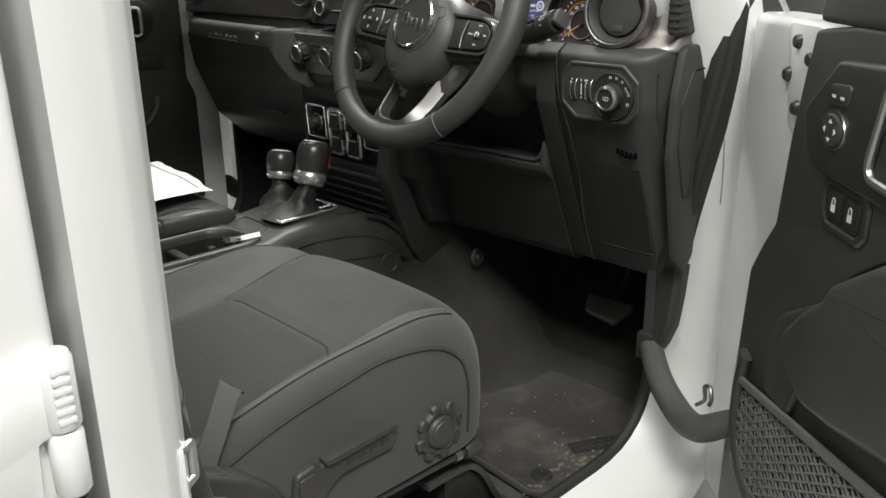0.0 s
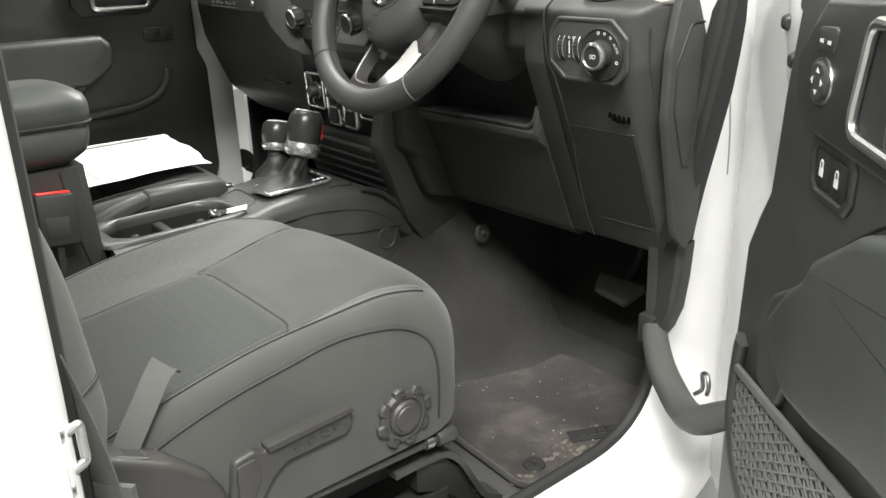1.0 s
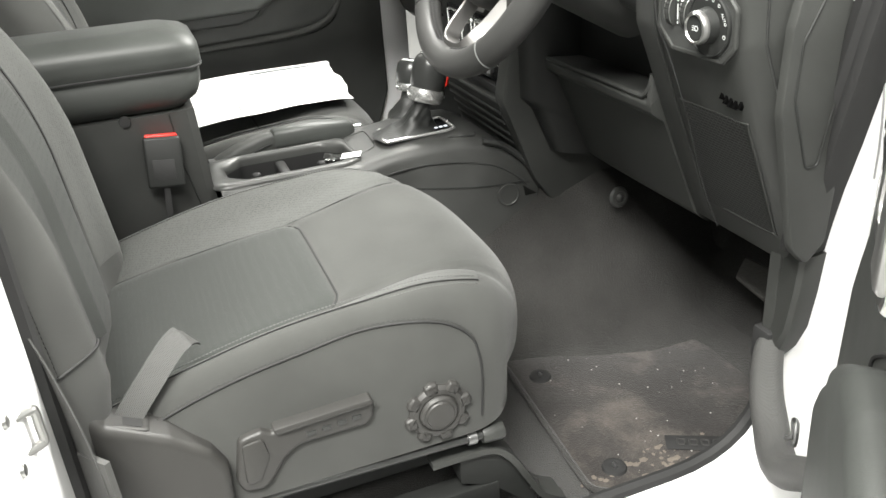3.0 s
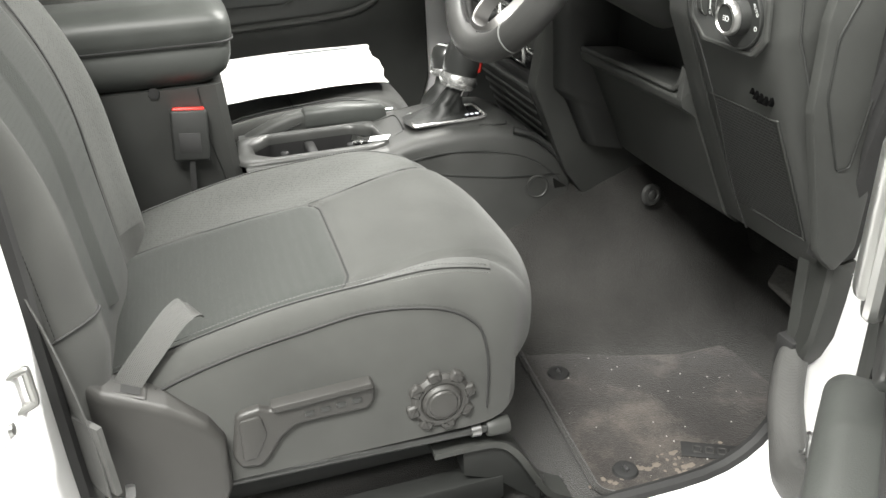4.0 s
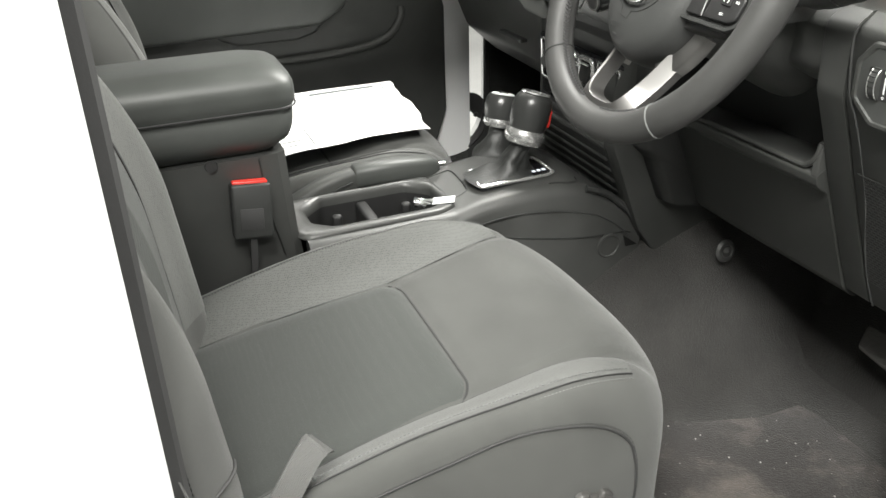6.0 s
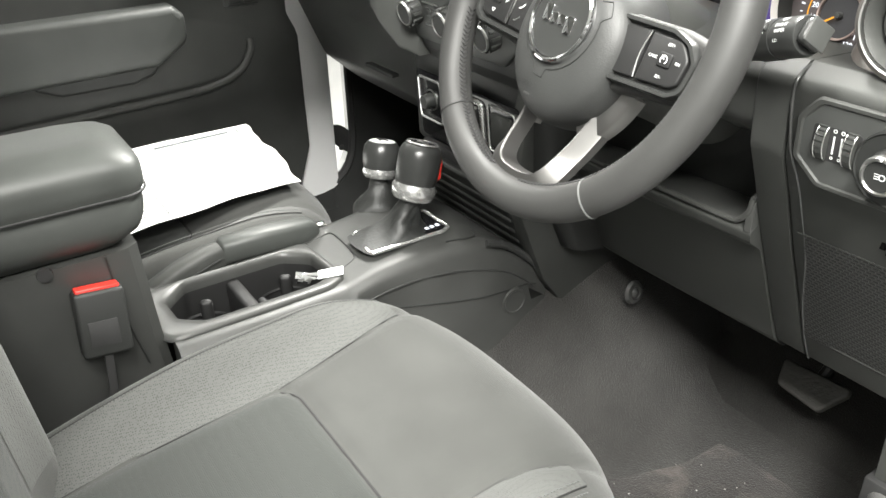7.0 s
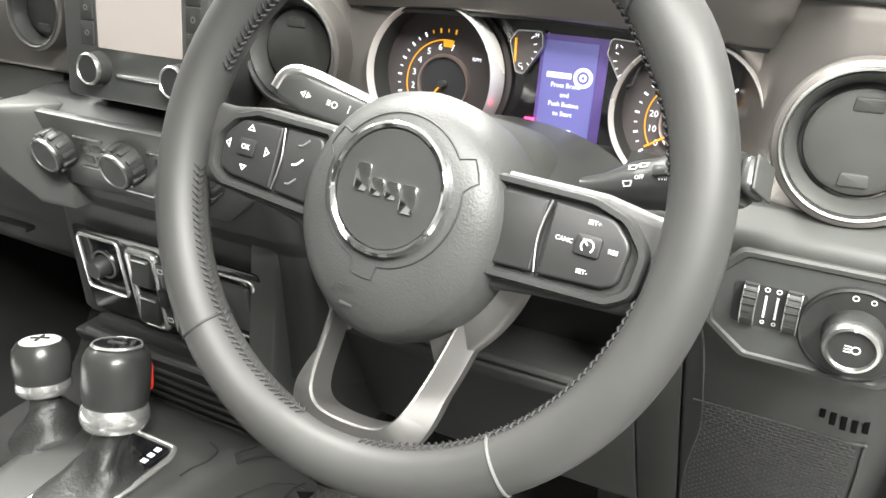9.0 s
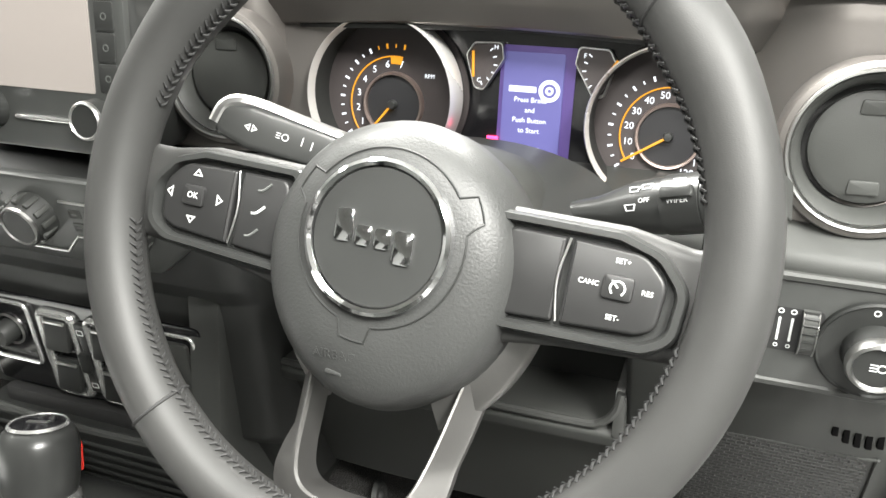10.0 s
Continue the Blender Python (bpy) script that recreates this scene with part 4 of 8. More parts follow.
def bar_front(x):
    """y of the grab bar's front face, which bends away towards the door."""
    return along(((-1.93, 1.010), (-1.87, 0.960), (-1.80, 0.926), (-1.70, 0.906), (-1.60, 0.894), (-1.50, 0.885), (-1.385, 0.877)), x)


rings = []
for i in range(40):
    x = -1.93 + 0.545 * i / 39
    q = outline([(0, 1.380), (0.004, 1.417), (0.040, 1.419), (0.042, 1.382)], [0.008, 0.014, 0.014, 0.010], 5)
    rings.append([(x, bar_front(x) + p.x, p.y) for p in q])
bar = part("grab_bar", loft(rings), SOFT, dash, "padded black grab bar", sharp=1.2)
part("bar_bridge", loft([[(x, p.x, p.y) for p in outline([(yf, zl), (yf + 0.004, zt), (0.985, zt - 0.002), (0.985, zl)], [0.008, 0.012, 0.004, 0.002], 5)] for x, yf, zt, zl in ((-1.3845, 0.8785, 1.4155, 1.374), (-1.382, 0.877, 1.4165, 1.370), (-1.366, 0.882, 1.4165, 1.348), (-1.345, 0.902, 1.415, 1.312), (-1.330, 0.925, 1.412, 1.30))]), SOFT, dash, "padded end of the grab bar at the centre panel", sharp=1.2)
for i, (x, w) in enumerate(((-1.655, 0.010), (-1.625, 0.016), (-1.600, 0.012), (-1.572, 0.008), (-1.552, 0.014), (-1.528, 0.010))):
    part("raised_mark", box((x - w / 2, bar_front(x) - 0.0008, 1.3895), (x + w / 2, bar_front(x) + 0.004, 1.3935 + 0.002 * (i % 2)), 0.0006), SILVER, bar, "raised bar of unreadable writing")
part("raised_line", tube([(x, bar_front(x) + 0.0004, 1.3845) for x in [-1.67 + 0.15 * i / 12 for i in range(13)]], 0.0009, 6), SILVER, bar, "thin raised line under the writing")
part("screw_pocket", box((-1.434, 0.8775, 1.386), (-1.418, 0.892, 1.408), 0.004, 3), PLASTIC_DARK, bar, "dark screw pocket")
part("bar_screw", spin([(0, 0.003), (0.0045, 0.003), (0.006, 0), (0, 0)], facing(-1.426, 0.8775, 1.397), 14), STEEL, bar)

# ---- centre stack ----
STACK = surface("matt_stack_plastic", (0.023, 0.024, 0.023), 0.55, grain=900, bump=0.35)
stack = outline([(0.931, 1.405), (0.914, 1.396), (0.906, 1.380), (0.925, 1.305), (0.940, 1.285), (0.944, 1.14), (0.965, 1.12), (1.0, 1.04), (1.2, 1.0), (1.2, 1.412), (0.985, 1.410)], [0.012, 0.012, 0.012, 0.012, 0.008, 0.008, 0.01, 0, 0, 0, 0.006], 5)
part("centre_panel", swept_x(stack, [(-1.405, 0.036, 0.004), (-1.398, 0.022, 0.008), (-1.38, 0.015, 0.010), (-1.075, 0.015, 0.010), (-1.060, 0.022, 0.008), (-1.053, 0.036, 0.004)]), STACK, dash, "black centre panel of the dash", sharp=1.0)
part("ramp", along_x(outline([(0.927, 1.140), (0.990, 0.990), (1.02, 0.96), (1.10, 0.96), (1.10, 1.14)], [0.004, 0.01, 0.02, 0, 0], 4), -1.375, -1.108), PLASTIC_DARK, dash, "dark shelf ramp above the console")
for i in range(5):
    zz = 1.118 - i * 0.020
    part("ramp_rib", box((-1.370, 0.934 + i * 0.0084, zz - 0.0030), (-1.112, 0.960 + i * 0.0084, zz + 0.0030), 0.0015), SATIN, dash)
part("shelf_edge", tube([(-1.36, 0.934, 1.140), (-1.24, 0.930, 1.140), (-1.11, 0.934, 1.140)], 0.0045, 8), PLASTIC, dash, "smooth shelf edge")
part("side_panel", plate(outline([(0.962, 1.40), (0.952, 1.30), (0.925, 1.15), (0.985, 0.995), (1.04, 0.92), (1.44, 0.90), (1.44, 1.40)], [0.01, 0.05, 0.03, 0.04, 0.05, 0, 0], 5), 0.03, YZ(-1.110), 0.008), PLASTIC, dash, "black side panel of the centre stack")

# radio
BRIGHT = surface("bright_satin_metal", (0.86, 0.86, 0.85), 0.24, metal=0.88, bump=0.02, vary=0.03)
radio = thing("radio", Matrix.Translation((-1.235, 0.98, 1.42)), "black car radio with a pale lit touch screen and two knobs", "car radio")
part("housing", box((-1.338, 0.964, 1.410), (-1.150, 1.06, 1.572), 0.008, 3), SATIN, radio, "satin black radio housing")
FASCIA = surface("satin_grey_fascia", (0.055, 0.057, 0.055), 0.34, grain=1800, bump=0.05)
RF = facing(-1.235, 0.962, 1.497, 8)
part("fascia", plate(outline([(-0.098, -0.084), (0.083, -0.084), (0.083, 0.066), (-0.098, 0.066)], 0.008), 0.006, RF, 0.003), FASCIA, radio, "satin dark grey fascia")
SCREEN = glow("pale_lit_screen", (1.0, 0.90, 0.84), 0.012)
part("screen", plate(outline([(-0.052, -0.036), (0.052, -0.036), (0.052, 0.058), (-0.052, 0.058)], 0.002), 0.0012, RF @ pose(0, 0, 0.0057)), SCREEN, radio, "pale blank lit screen")
for sg in (1, -1):
    for i in range(4):
        yy = -0.024 + i * 0.0225
        part("side_key", plate(outline([(-0.0085, -0.0105), (0.0085, -0.0105), (0.0085, 0.0105), (-0.0085, 0.0105)], 0.002), 0.0015, RF @ pose(sg * 0.066, yy, 0.0057), 0.0006), SATIN, radio)
        part("key_symbol", ring_plate(circle2(0.0028, 12), circle2(0.0018, 12), 0.0002, RF @ pose(sg * 0.066, yy, 0.0073)), DIM_MARK, radio)
for x in (-1.287, -1.183):
    kn = part("knob", spin([(0, 0.026), (0.0125, 0.026), (0.0145, 0.0245), (0.015, 0.020), (0.0165, 0.004), (0.0175, 0.0), (0, 0)], facing(x, 0.960, 1.442, 8), 32), PLASTIC_DARK, radio, "black radio knob")
    part("bright_ring", spin([(0.0122, 0.0262), (0.0132, 0.0275), (0.0146, 0.0262), (0.0148, 0.0235), (0.0122, 0.0235)], facing(x, 0.960, 1.442, 8), 32), SILVER, kn, "silver ring")
part("bright_bar", box((-0.028, -0.0605, 0.0055), (0.030, -0.0570, 0.0095), 0.0012, m=RF), BRIGHT, radio, "bright metal bar")

radio.matrix_world = pose(0.038, -0.022, 0.016) @ radio.matrix_world

# climate panel
clim = thing("climate_panel", Matrix.Translation((-1.237, 0.90, 1.31)), "black climate control panel with three fluted knobs", "climate control")
CF = facing(-1.237, 0.8985, 1.360, -12)
part("fascia", plate(outline([(-0.150, 0.036), (0.150, 0.036), (0.150, -0.012), (0.110, -0.046), (-0.110, -0.046), (-0.150, -0.012)], [0.01, 0.01, 0.012, 0.014, 0.014, 0.012], 5), 0.008, CF, 0.003), FASCIA, clim, "satin black fascia")
for x in (-0.096, 0.0, 0.096):
    kn = part("knob", spin([(0, 0.021), (0.016, 0.021), (0.018, 0.0195), (0.019, 0.016), (0.021, 0.010), (0.0215, 0.0), (0, 0)], CF @ pose(x, 0, 0.008), 36), PLASTIC_DARK, clim, "black fluted climate knob")
    part("bright_ring", spin([(0.0155, 0.0212), (0.0165, 0.0225), (0.0178, 0.0215), (0.0182, 0.0185), (0.0155, 0.0185)], CF @ pose(x, 0, 0.008), 36), SILVER, kn, "silver ring")
    for i in range(12):
        a = 30 * i
        part("flute", box((0.0188, -0.0025, 0.002), (0.0222, 0.0025, 0.0165), 0.001, m=CF @ pose(x, 0, 0.008, 0, 0, a)), PLASTIC, kn)
for pts in ([(-0.07, 0.016), (-0.030, 0.016)], [(0.030, 0.016), (0.07, 0.016)], [(-0.072, -0.018), (-0.036, -0.018), (-0.018, -0.036), (0.018, -0.036), (0.036, -0.018), (0.072, -0.018)]):
    part("bright_line", tube([CF @ Vector((p[0], p[1], 0.0085)) for p in pts], 0.0013, 6), SILVER, clim, "thin silver line")
for x in (-0.058, -0.042, 0.042, 0.058):
    for y in (0.005, -0.008):
        part("key", plate(outline([(-0.006, -0.004), (0.006, -0.004), (0.006, 0.004), (-0.006, 0.004)], 0.001), 0.0015, CF @ pose(x, y, 0.0078), 0.0006), PLASTIC, clim)
        part("key_mark", box((-0.0025, -0.0006, 0), (0.0025, 0.0006, 0.0002), m=CF @ pose(x, y, 0.0094)), DIM_MARK, clim)

clim.matrix_world = pose(0.014, 0.029, 0.016) @ clim.matrix_world

# window switch panel with silver outlines
swp = thing("switch_panel", Matrix.Translation((-1.237, 0.94, 1.15)), "black window switch panel with silver outlines", "switch panel")
SF = facing(-1.2425, 0.9405, 1.205, -4)


def silver_outline(cx, cy, w, h, r=0.008, t=0.004, name="silver_frame", parent=None):
    o = outline([(cx - w / 2, cy - h / 2), (cx + w / 2, cy - h / 2), (cx + w / 2, cy + h / 2), (cx - w / 2, cy + h / 2)], r, 5)
    i = outline([(cx - w / 2 + t, cy - h / 2 + t), (cx + w / 2 - t, cy - h / 2 + t), (cx + w / 2 - t, cy + h / 2 - t), (cx - w / 2 + t, cy + h / 2 - t)], max(0.001, r - t * 0.6), 5)
    mid = [(a + b) / 2 for a, b in zip(o, i)]
    return part(name, tube([SF @ Vector((p.x, p.y, 0.0035)) for p in mid], t * 0.62, 10, closed=True), BRIGHT, parent or swp, "satin silver frame")


part("fascia", plate(outline([(-0.130, -0.058), (0.130, -0.058), (0.135, 0.052), (-0.135, 0.052)], 0.01), 0.002, SF, 0.001), GLOSS, swp, "gloss black fascia")
silver_outline(-0.094, 0.008, 0.066, 0.072, t=0.0036)
silver_outline(0.094, 0.008, 0.066, 0.072, t=0.003)
rk = part("rotary_knob", spin([(0, 0.016), (0.010, 0.016), (0.0115, 0.014), (0.012, 0.0), (0, 0)], SF @ pose(-0.094, 0.008, 0.002), 24), PLASTIC_DARK, swp, "small round black knob")
part("bright_ring", spin([(0.0150, 0.002), (0.0160, 0.004), (0.0175, 0.003), (0.0175, 0.002)], SF @ pose(-0.094, 0.008, 0), 28), SILVER, rk, "silver ring")
part("port_cover", plate(outline([(0.070, -0.018), (0.118, -0.018), (0.118, 0.034), (0.070, 0.034)], 0.005), 0.004, SF @ pose(0, 0, 0.002), 0.0015), PLASTIC, swp, "black socket cover")
for cx in (-0.028, 0.028):
    silver_outline(cx, -0.006, 0.046, 0.098, r=0.010, t=0.0075)
    for cy in (0.018, -0.030):
        sw = part("window_switch", box((-0.014, -0.018, 0.0), (0.014, 0.018, 0.008), 0.003, m=SF @ pose(cx, cy, 0.002, -14, 0, 0)), PLASTIC_DARK, swp, "black window switch")
        part("switch_lip", box((-0.012, 0.010, 0.0075), (0.012, 0.0135, 0.0105), 0.001, m=SF @ pose(cx, cy, 0.002, -14, 0, 0)), SILVER, sw, "bright switch lip")
mid = part("middle_strip", plate(outline([(-0.007, -0.045), (0.007, -0.045), (0.007, 0.034), (-0.007, 0.034)], 0.002), 0.007, SF, 0.002), SATIN, swp)
for cy in (0.025, -0.036):
    part("window_symbol", ring_plate(outline([(-0.004, cy - 0.003), (0.004, cy - 0.003), (0.004, cy + 0.003), (-0.004, cy + 0.003)], 0.001), outline([(-0.003, cy - 0.002), (0.003, cy - 0.002), (0.003, cy + 0.002), (-0.003, cy + 0.002)], 0.0008), 0.0003, SF @ pose(0, 0, 0.007)), WHITE_MARK, swp)
part("lock_toggle", box((-0.005, -0.018, 0.006), (0.005, 0.004, 0.013), 0.002, m=SF), PLASTIC_DARK, swp)
# the open shelf is a solid black box, its shade put in as colour
part("shelf_shade", box((-1.365, 0.935, 1.118), (-1.12, 0.95, 1.142), 0.004), RUBBER_AND_SHADE, swp, "black box standing for the shaded open shelf below the switches")

swp.matrix_world = pose(0.010, 0.010, 0.014) @ swp.matrix_world

# ---- round air vents ----
def air_vent(x, y, z, tilt, turn, k, label):
    m = facing(x, y, z, tilt, turn)
    v = thing("air_vent", m, label, "air vent", "round dash vents")
    part("outer_ring", spin([(0.0545 * k, -0.012), (0.0545 * k, 0.004), (0.0530 * k, 0.008), (0.0495 * k, 0.0095), (0.0465 * k, 0.006), (0.0455 * k, 0.0)], seg=64), BRONZE, v, "satin grey outer ring", local=True)
    part("bright_ring", spin([(0.0492 * k, 0.0094), (0.0485 * k, 0.0112), (0.0470 * k, 0.0106), (0.0462 * k, 0.0060)], seg=64), SILVER, v, "thin silver ring", local=True)
    part("inner_ring", spin([(0.0463 * k, 0.0062), (0.0450 * k, 0.0075), (0.0420 * k, 0.004), (0.0385 * k, -0.006), (0.0378 * k, -0.014)], seg=64), PLASTIC, v, "black tapered vent barrel", local=True)
    part("backing", spin([(0, -0.0135), (0.040 * k, -0.0135), (0.040 * k, -0.016), (0, -0.016)], seg=40), RUBBER_AND_SHADE, v, local=True)
    disc = part("flap", spin([(0, -0.0025), (0.030 * k, -0.0035), (0.0345 * k, -0.0055), (0.0350 * k, -0.0085), (0, -0.011)], seg=56), PLASTIC, v, "closed black vent flap", local=True)
    for sg in (1, -1):
        part("finger_tab", plate(outline([(-0.0095, -0.0045), (0.0095, -0.0045), (0.0085, 0.0045), (-0.0085, 0.0045)], 0.002, 4), 0.0022, pose(0, sg * 0.0245 * k, -0.0042), 0.001), PLASTIC, disc, local=True)
    return v


air_vent(-0.611, 0.978, 1.4740, 7, 3, 1.0, "closed round black air vent in a silver ring by the door")
air_vent(-1.069, 0.988, 1.4840, 7, 2, 0.97, "closed round black air vent in a silver ring by the radio")
air_vent(-1.385, 0.975, 1.496, 9, 0, 0.80, "closed round black air vent beside the radio")
air_vent(-1.84, 0.966, 1.490, 9, 0, 0.80, "closed round black air vent at the passenger end")
demist = thing("side_demister", Matrix.Translation((-0.515, 0.99, 1.45)), "small slotted black demister vent at the dash end", "air vent")
part("frame", box((-0.530, 0.976, 1.444), (-0.511, 1.04, 1.519), 0.006, 3), PLASTIC, demist)
for i in range(6):
    part("slat", box((-0.5275, 0.9740, 1.454 + i * 0.010), (-0.5095, 1.00, 1.4575 + i * 0.010), 0.001), RUBBER_AND_SHADE, demist)

# ---- headlight switch ----
hs = thing("headlight_switch", Matrix.Translation((-0.62, 0.93, 1.30)), "black headlight switch with rotary knob and dimmer wheels", "switch")
HF = facing(-0.615, 0.9490, 1.364, -3) @ Matrix.Diagonal((1.07, 1.07, 1.0, 1))
oct_o = outline([(-0.066, 0.016), (-0.048, 0.036), (0.040, 0.036), (0.064, 0.014), (0.064, -0.026), (0.046, -0.044), (-0.040, -0.044), (-0.066, -0.022)], 0.008, 4)
oct_i = [Vector((p.x * 0.90, (p.y + 0.004) * 0.86 - 0.004)) for p in oct_o]
part("surround", ring_plate(oct_o, oct_i, 0.0045, HF), PLASTIC, hs, "octagonal black surround")
part("face", plate(oct_i, 0.003, HF), FASCIA, hs)
KX, KY = 0.024, -0.007
part("dial_plate", spin([(0, 0.006), (0.0300, 0.006), (0.0312, 0.0072), (0.0325, 0.006), (0.0330, 0.0), (0, 0)], HF @ pose(KX, KY, 0), 48), PLASTIC_DARK, hs, "round dial plate")
kn = part("knob", spin([(0, 0.023), (0.0128, 0.023), (0.0158, 0.0225), (0.0168, 0.016), (0.0185, 0.006), (0, 0.006)], HF @ pose(KX, KY, 0), 40), PLASTIC_DARK, hs, "rotary headlight knob")
part("bright_ring", spin([(0.0128, 0.0232), (0.0138, 0.0252), (0.0158, 0.0244), (0.0170, 0.021), (0.0168, 0.017)], HF @ pose(KX, KY, 0), 40), SILVER, kn, "silver ring")
part("pointer", box((-0.0010, 0.0135, 0.0235), (0.0010, 0.0170, 0.0258), 0.0005, m=HF @ pose(KX, KY, 0)), WHITE_MARK, kn)
part("lamp_symbol", ring_plate(circle2(0.0028, 14), circle2(0.0020, 14), 0.0003, HF @ pose(KX + 0.0025, KY, 0.0231)), WHITE_MARK, kn)
for j in range(3):
    part("ray", box((-0.0065, -0.0003 + 0.002 * (j - 1), 0), (-0.0025, 0.0003 + 0.002 * (j - 1), 0.0003), m=HF @ pose(KX + 0.0025, KY, 0.0231)), WHITE_MARK, kn)
words("AUTO", 0.0048, WORLD_OF[hs].inverted() @ HF @ pose(KX + 0.0235, KY + 0.009, 0.0062, 0, 0, -60), WHITE_MARK, hs)
for a, r in ((98, 0.0020), (76, 0.0018), (54, 0.0018), (-18, 0.0022)):
    c = HF @ pose(KX + 0.0262 * math.cos(math.radians(a)), KY + 0.0262 * math.sin(math.radians(a)), 0.0061)
    part("dial_mark", ring_plate(circle2(r, 12), circle2(r * 0.65, 12), 0.0002, c), WHITE_MARK, hs)
part("dimmer_recess", plate(outline([(-0.049, -0.017), (-0.005, -0.017), (-0.005, 0.013), (-0.049, 0.013)], 0.004), 0.0035, HF), RUBBER_AND_SHADE, hs)
for x in (-0.0385, -0.0125):
    dm = part("dimmer_wheel", loft([[HF @ Vector((x + dx, 0.0155 * math.cos(a) - 0.002, 0.002 + 0.0095 * math.sin(a))) for a in [math.pi * j / 20 for j in range(21)]] for dx in (-0.0045, 0.0045)]), PLASTIC, hs, "ribbed dimmer wheel")
    for dx in (-0.0042, 0.0042):
        part("bright_edge", tube([HF @ Vector((x + dx, 0.0157 * math.cos(a) - 0.002, 0.002 + 0.0097 * math.sin(a))) for a in [math.pi * (0.12 + 0.76 * j / 16) for j in range(17)]], 0.0005, 6), SILVER, dm, "thin silver edge")
    for j in range(1, 9):
        a = math.pi * j / 9
        part("rib", box((-0.0042, -0.0006, 0), (0.0042, 0.0006, 0.0012), m=HF @ pose(x, 0.0155 * math.cos(a) - 0.002, 0.0019 + 0.0095 * math.sin(a), 90 - math.degrees(a) - 90 + 0, 0, 0)), PLASTIC_DARK, dm)
for x in (-0.0290, -0.0220):
    part("level_mark", box((x - 0.0007, -0.010, 0.0035), (x + 0.0007, 0.006, 0.0039), m=HF), WHITE_MARK, hs)
    part("lamp_mark", ring_plate(circle2(0.0018, 10), circle2(0.0011, 10), 0.0003, HF @ pose(x, 0.0105, 0.0036)), WHITE_MARK, hs)
    part("lamp_mark", ring_plate(circle2(0.0014, 10), circle2(0.0008, 10), 0.0003, HF @ pose(x, -0.0135, 0.0036)), WHITE_MARK, hs)

# ---- instrument cluster ----
DEEP = 0.010
ICM = facing(-0.840, 1.056, 1.461, 10) @ pose(0, 0, -DEEP)
ic = thing("instrument_cluster", ICM, "instrument cluster with two lit dials and a blue message screen", "instrument cluster")
part("backing", plate(outline([(-0.175, -0.075), (0.175, -0.075), (0.175, 0.068), (-0.175, 0.068)], 0.02), 0.004, pose(0, 0, -0.006)), GLOSS, ic, "gloss black panel", local=True)
AMBER = glow("amber_light", (1.0, 0.43, 0.025), 0.20)
LIT = glow("white_light", (0.88, 0.93, 1.0), 0.38)
BLUE = glow("blue_screen", (0.26, 0.25, 0.72), 0.060)
VIOLET = glow("violet_edge_light", (0.2, 0.12, 0.5), 0.04)
WARN = glow("red_warning_light", (1.0, 0.03, 0.12), 1.6)
RINGMETAL = surface("pale_satin_gauge_ring", (0.74, 0.72, 0.70), 0.28, metal=0.45, vary=0.03)
DIALRING = surface("copper_grey_ring", (0.42, 0.33, 0.30), 0.35, metal=0.8)
DIALFACE = surface("dial_face", (0.060, 0.052, 0.052), 0.5, spec=0.3)
HOLE = surface("dark_dial_middle", (0.03, 0.03, 0.032), 0.3)


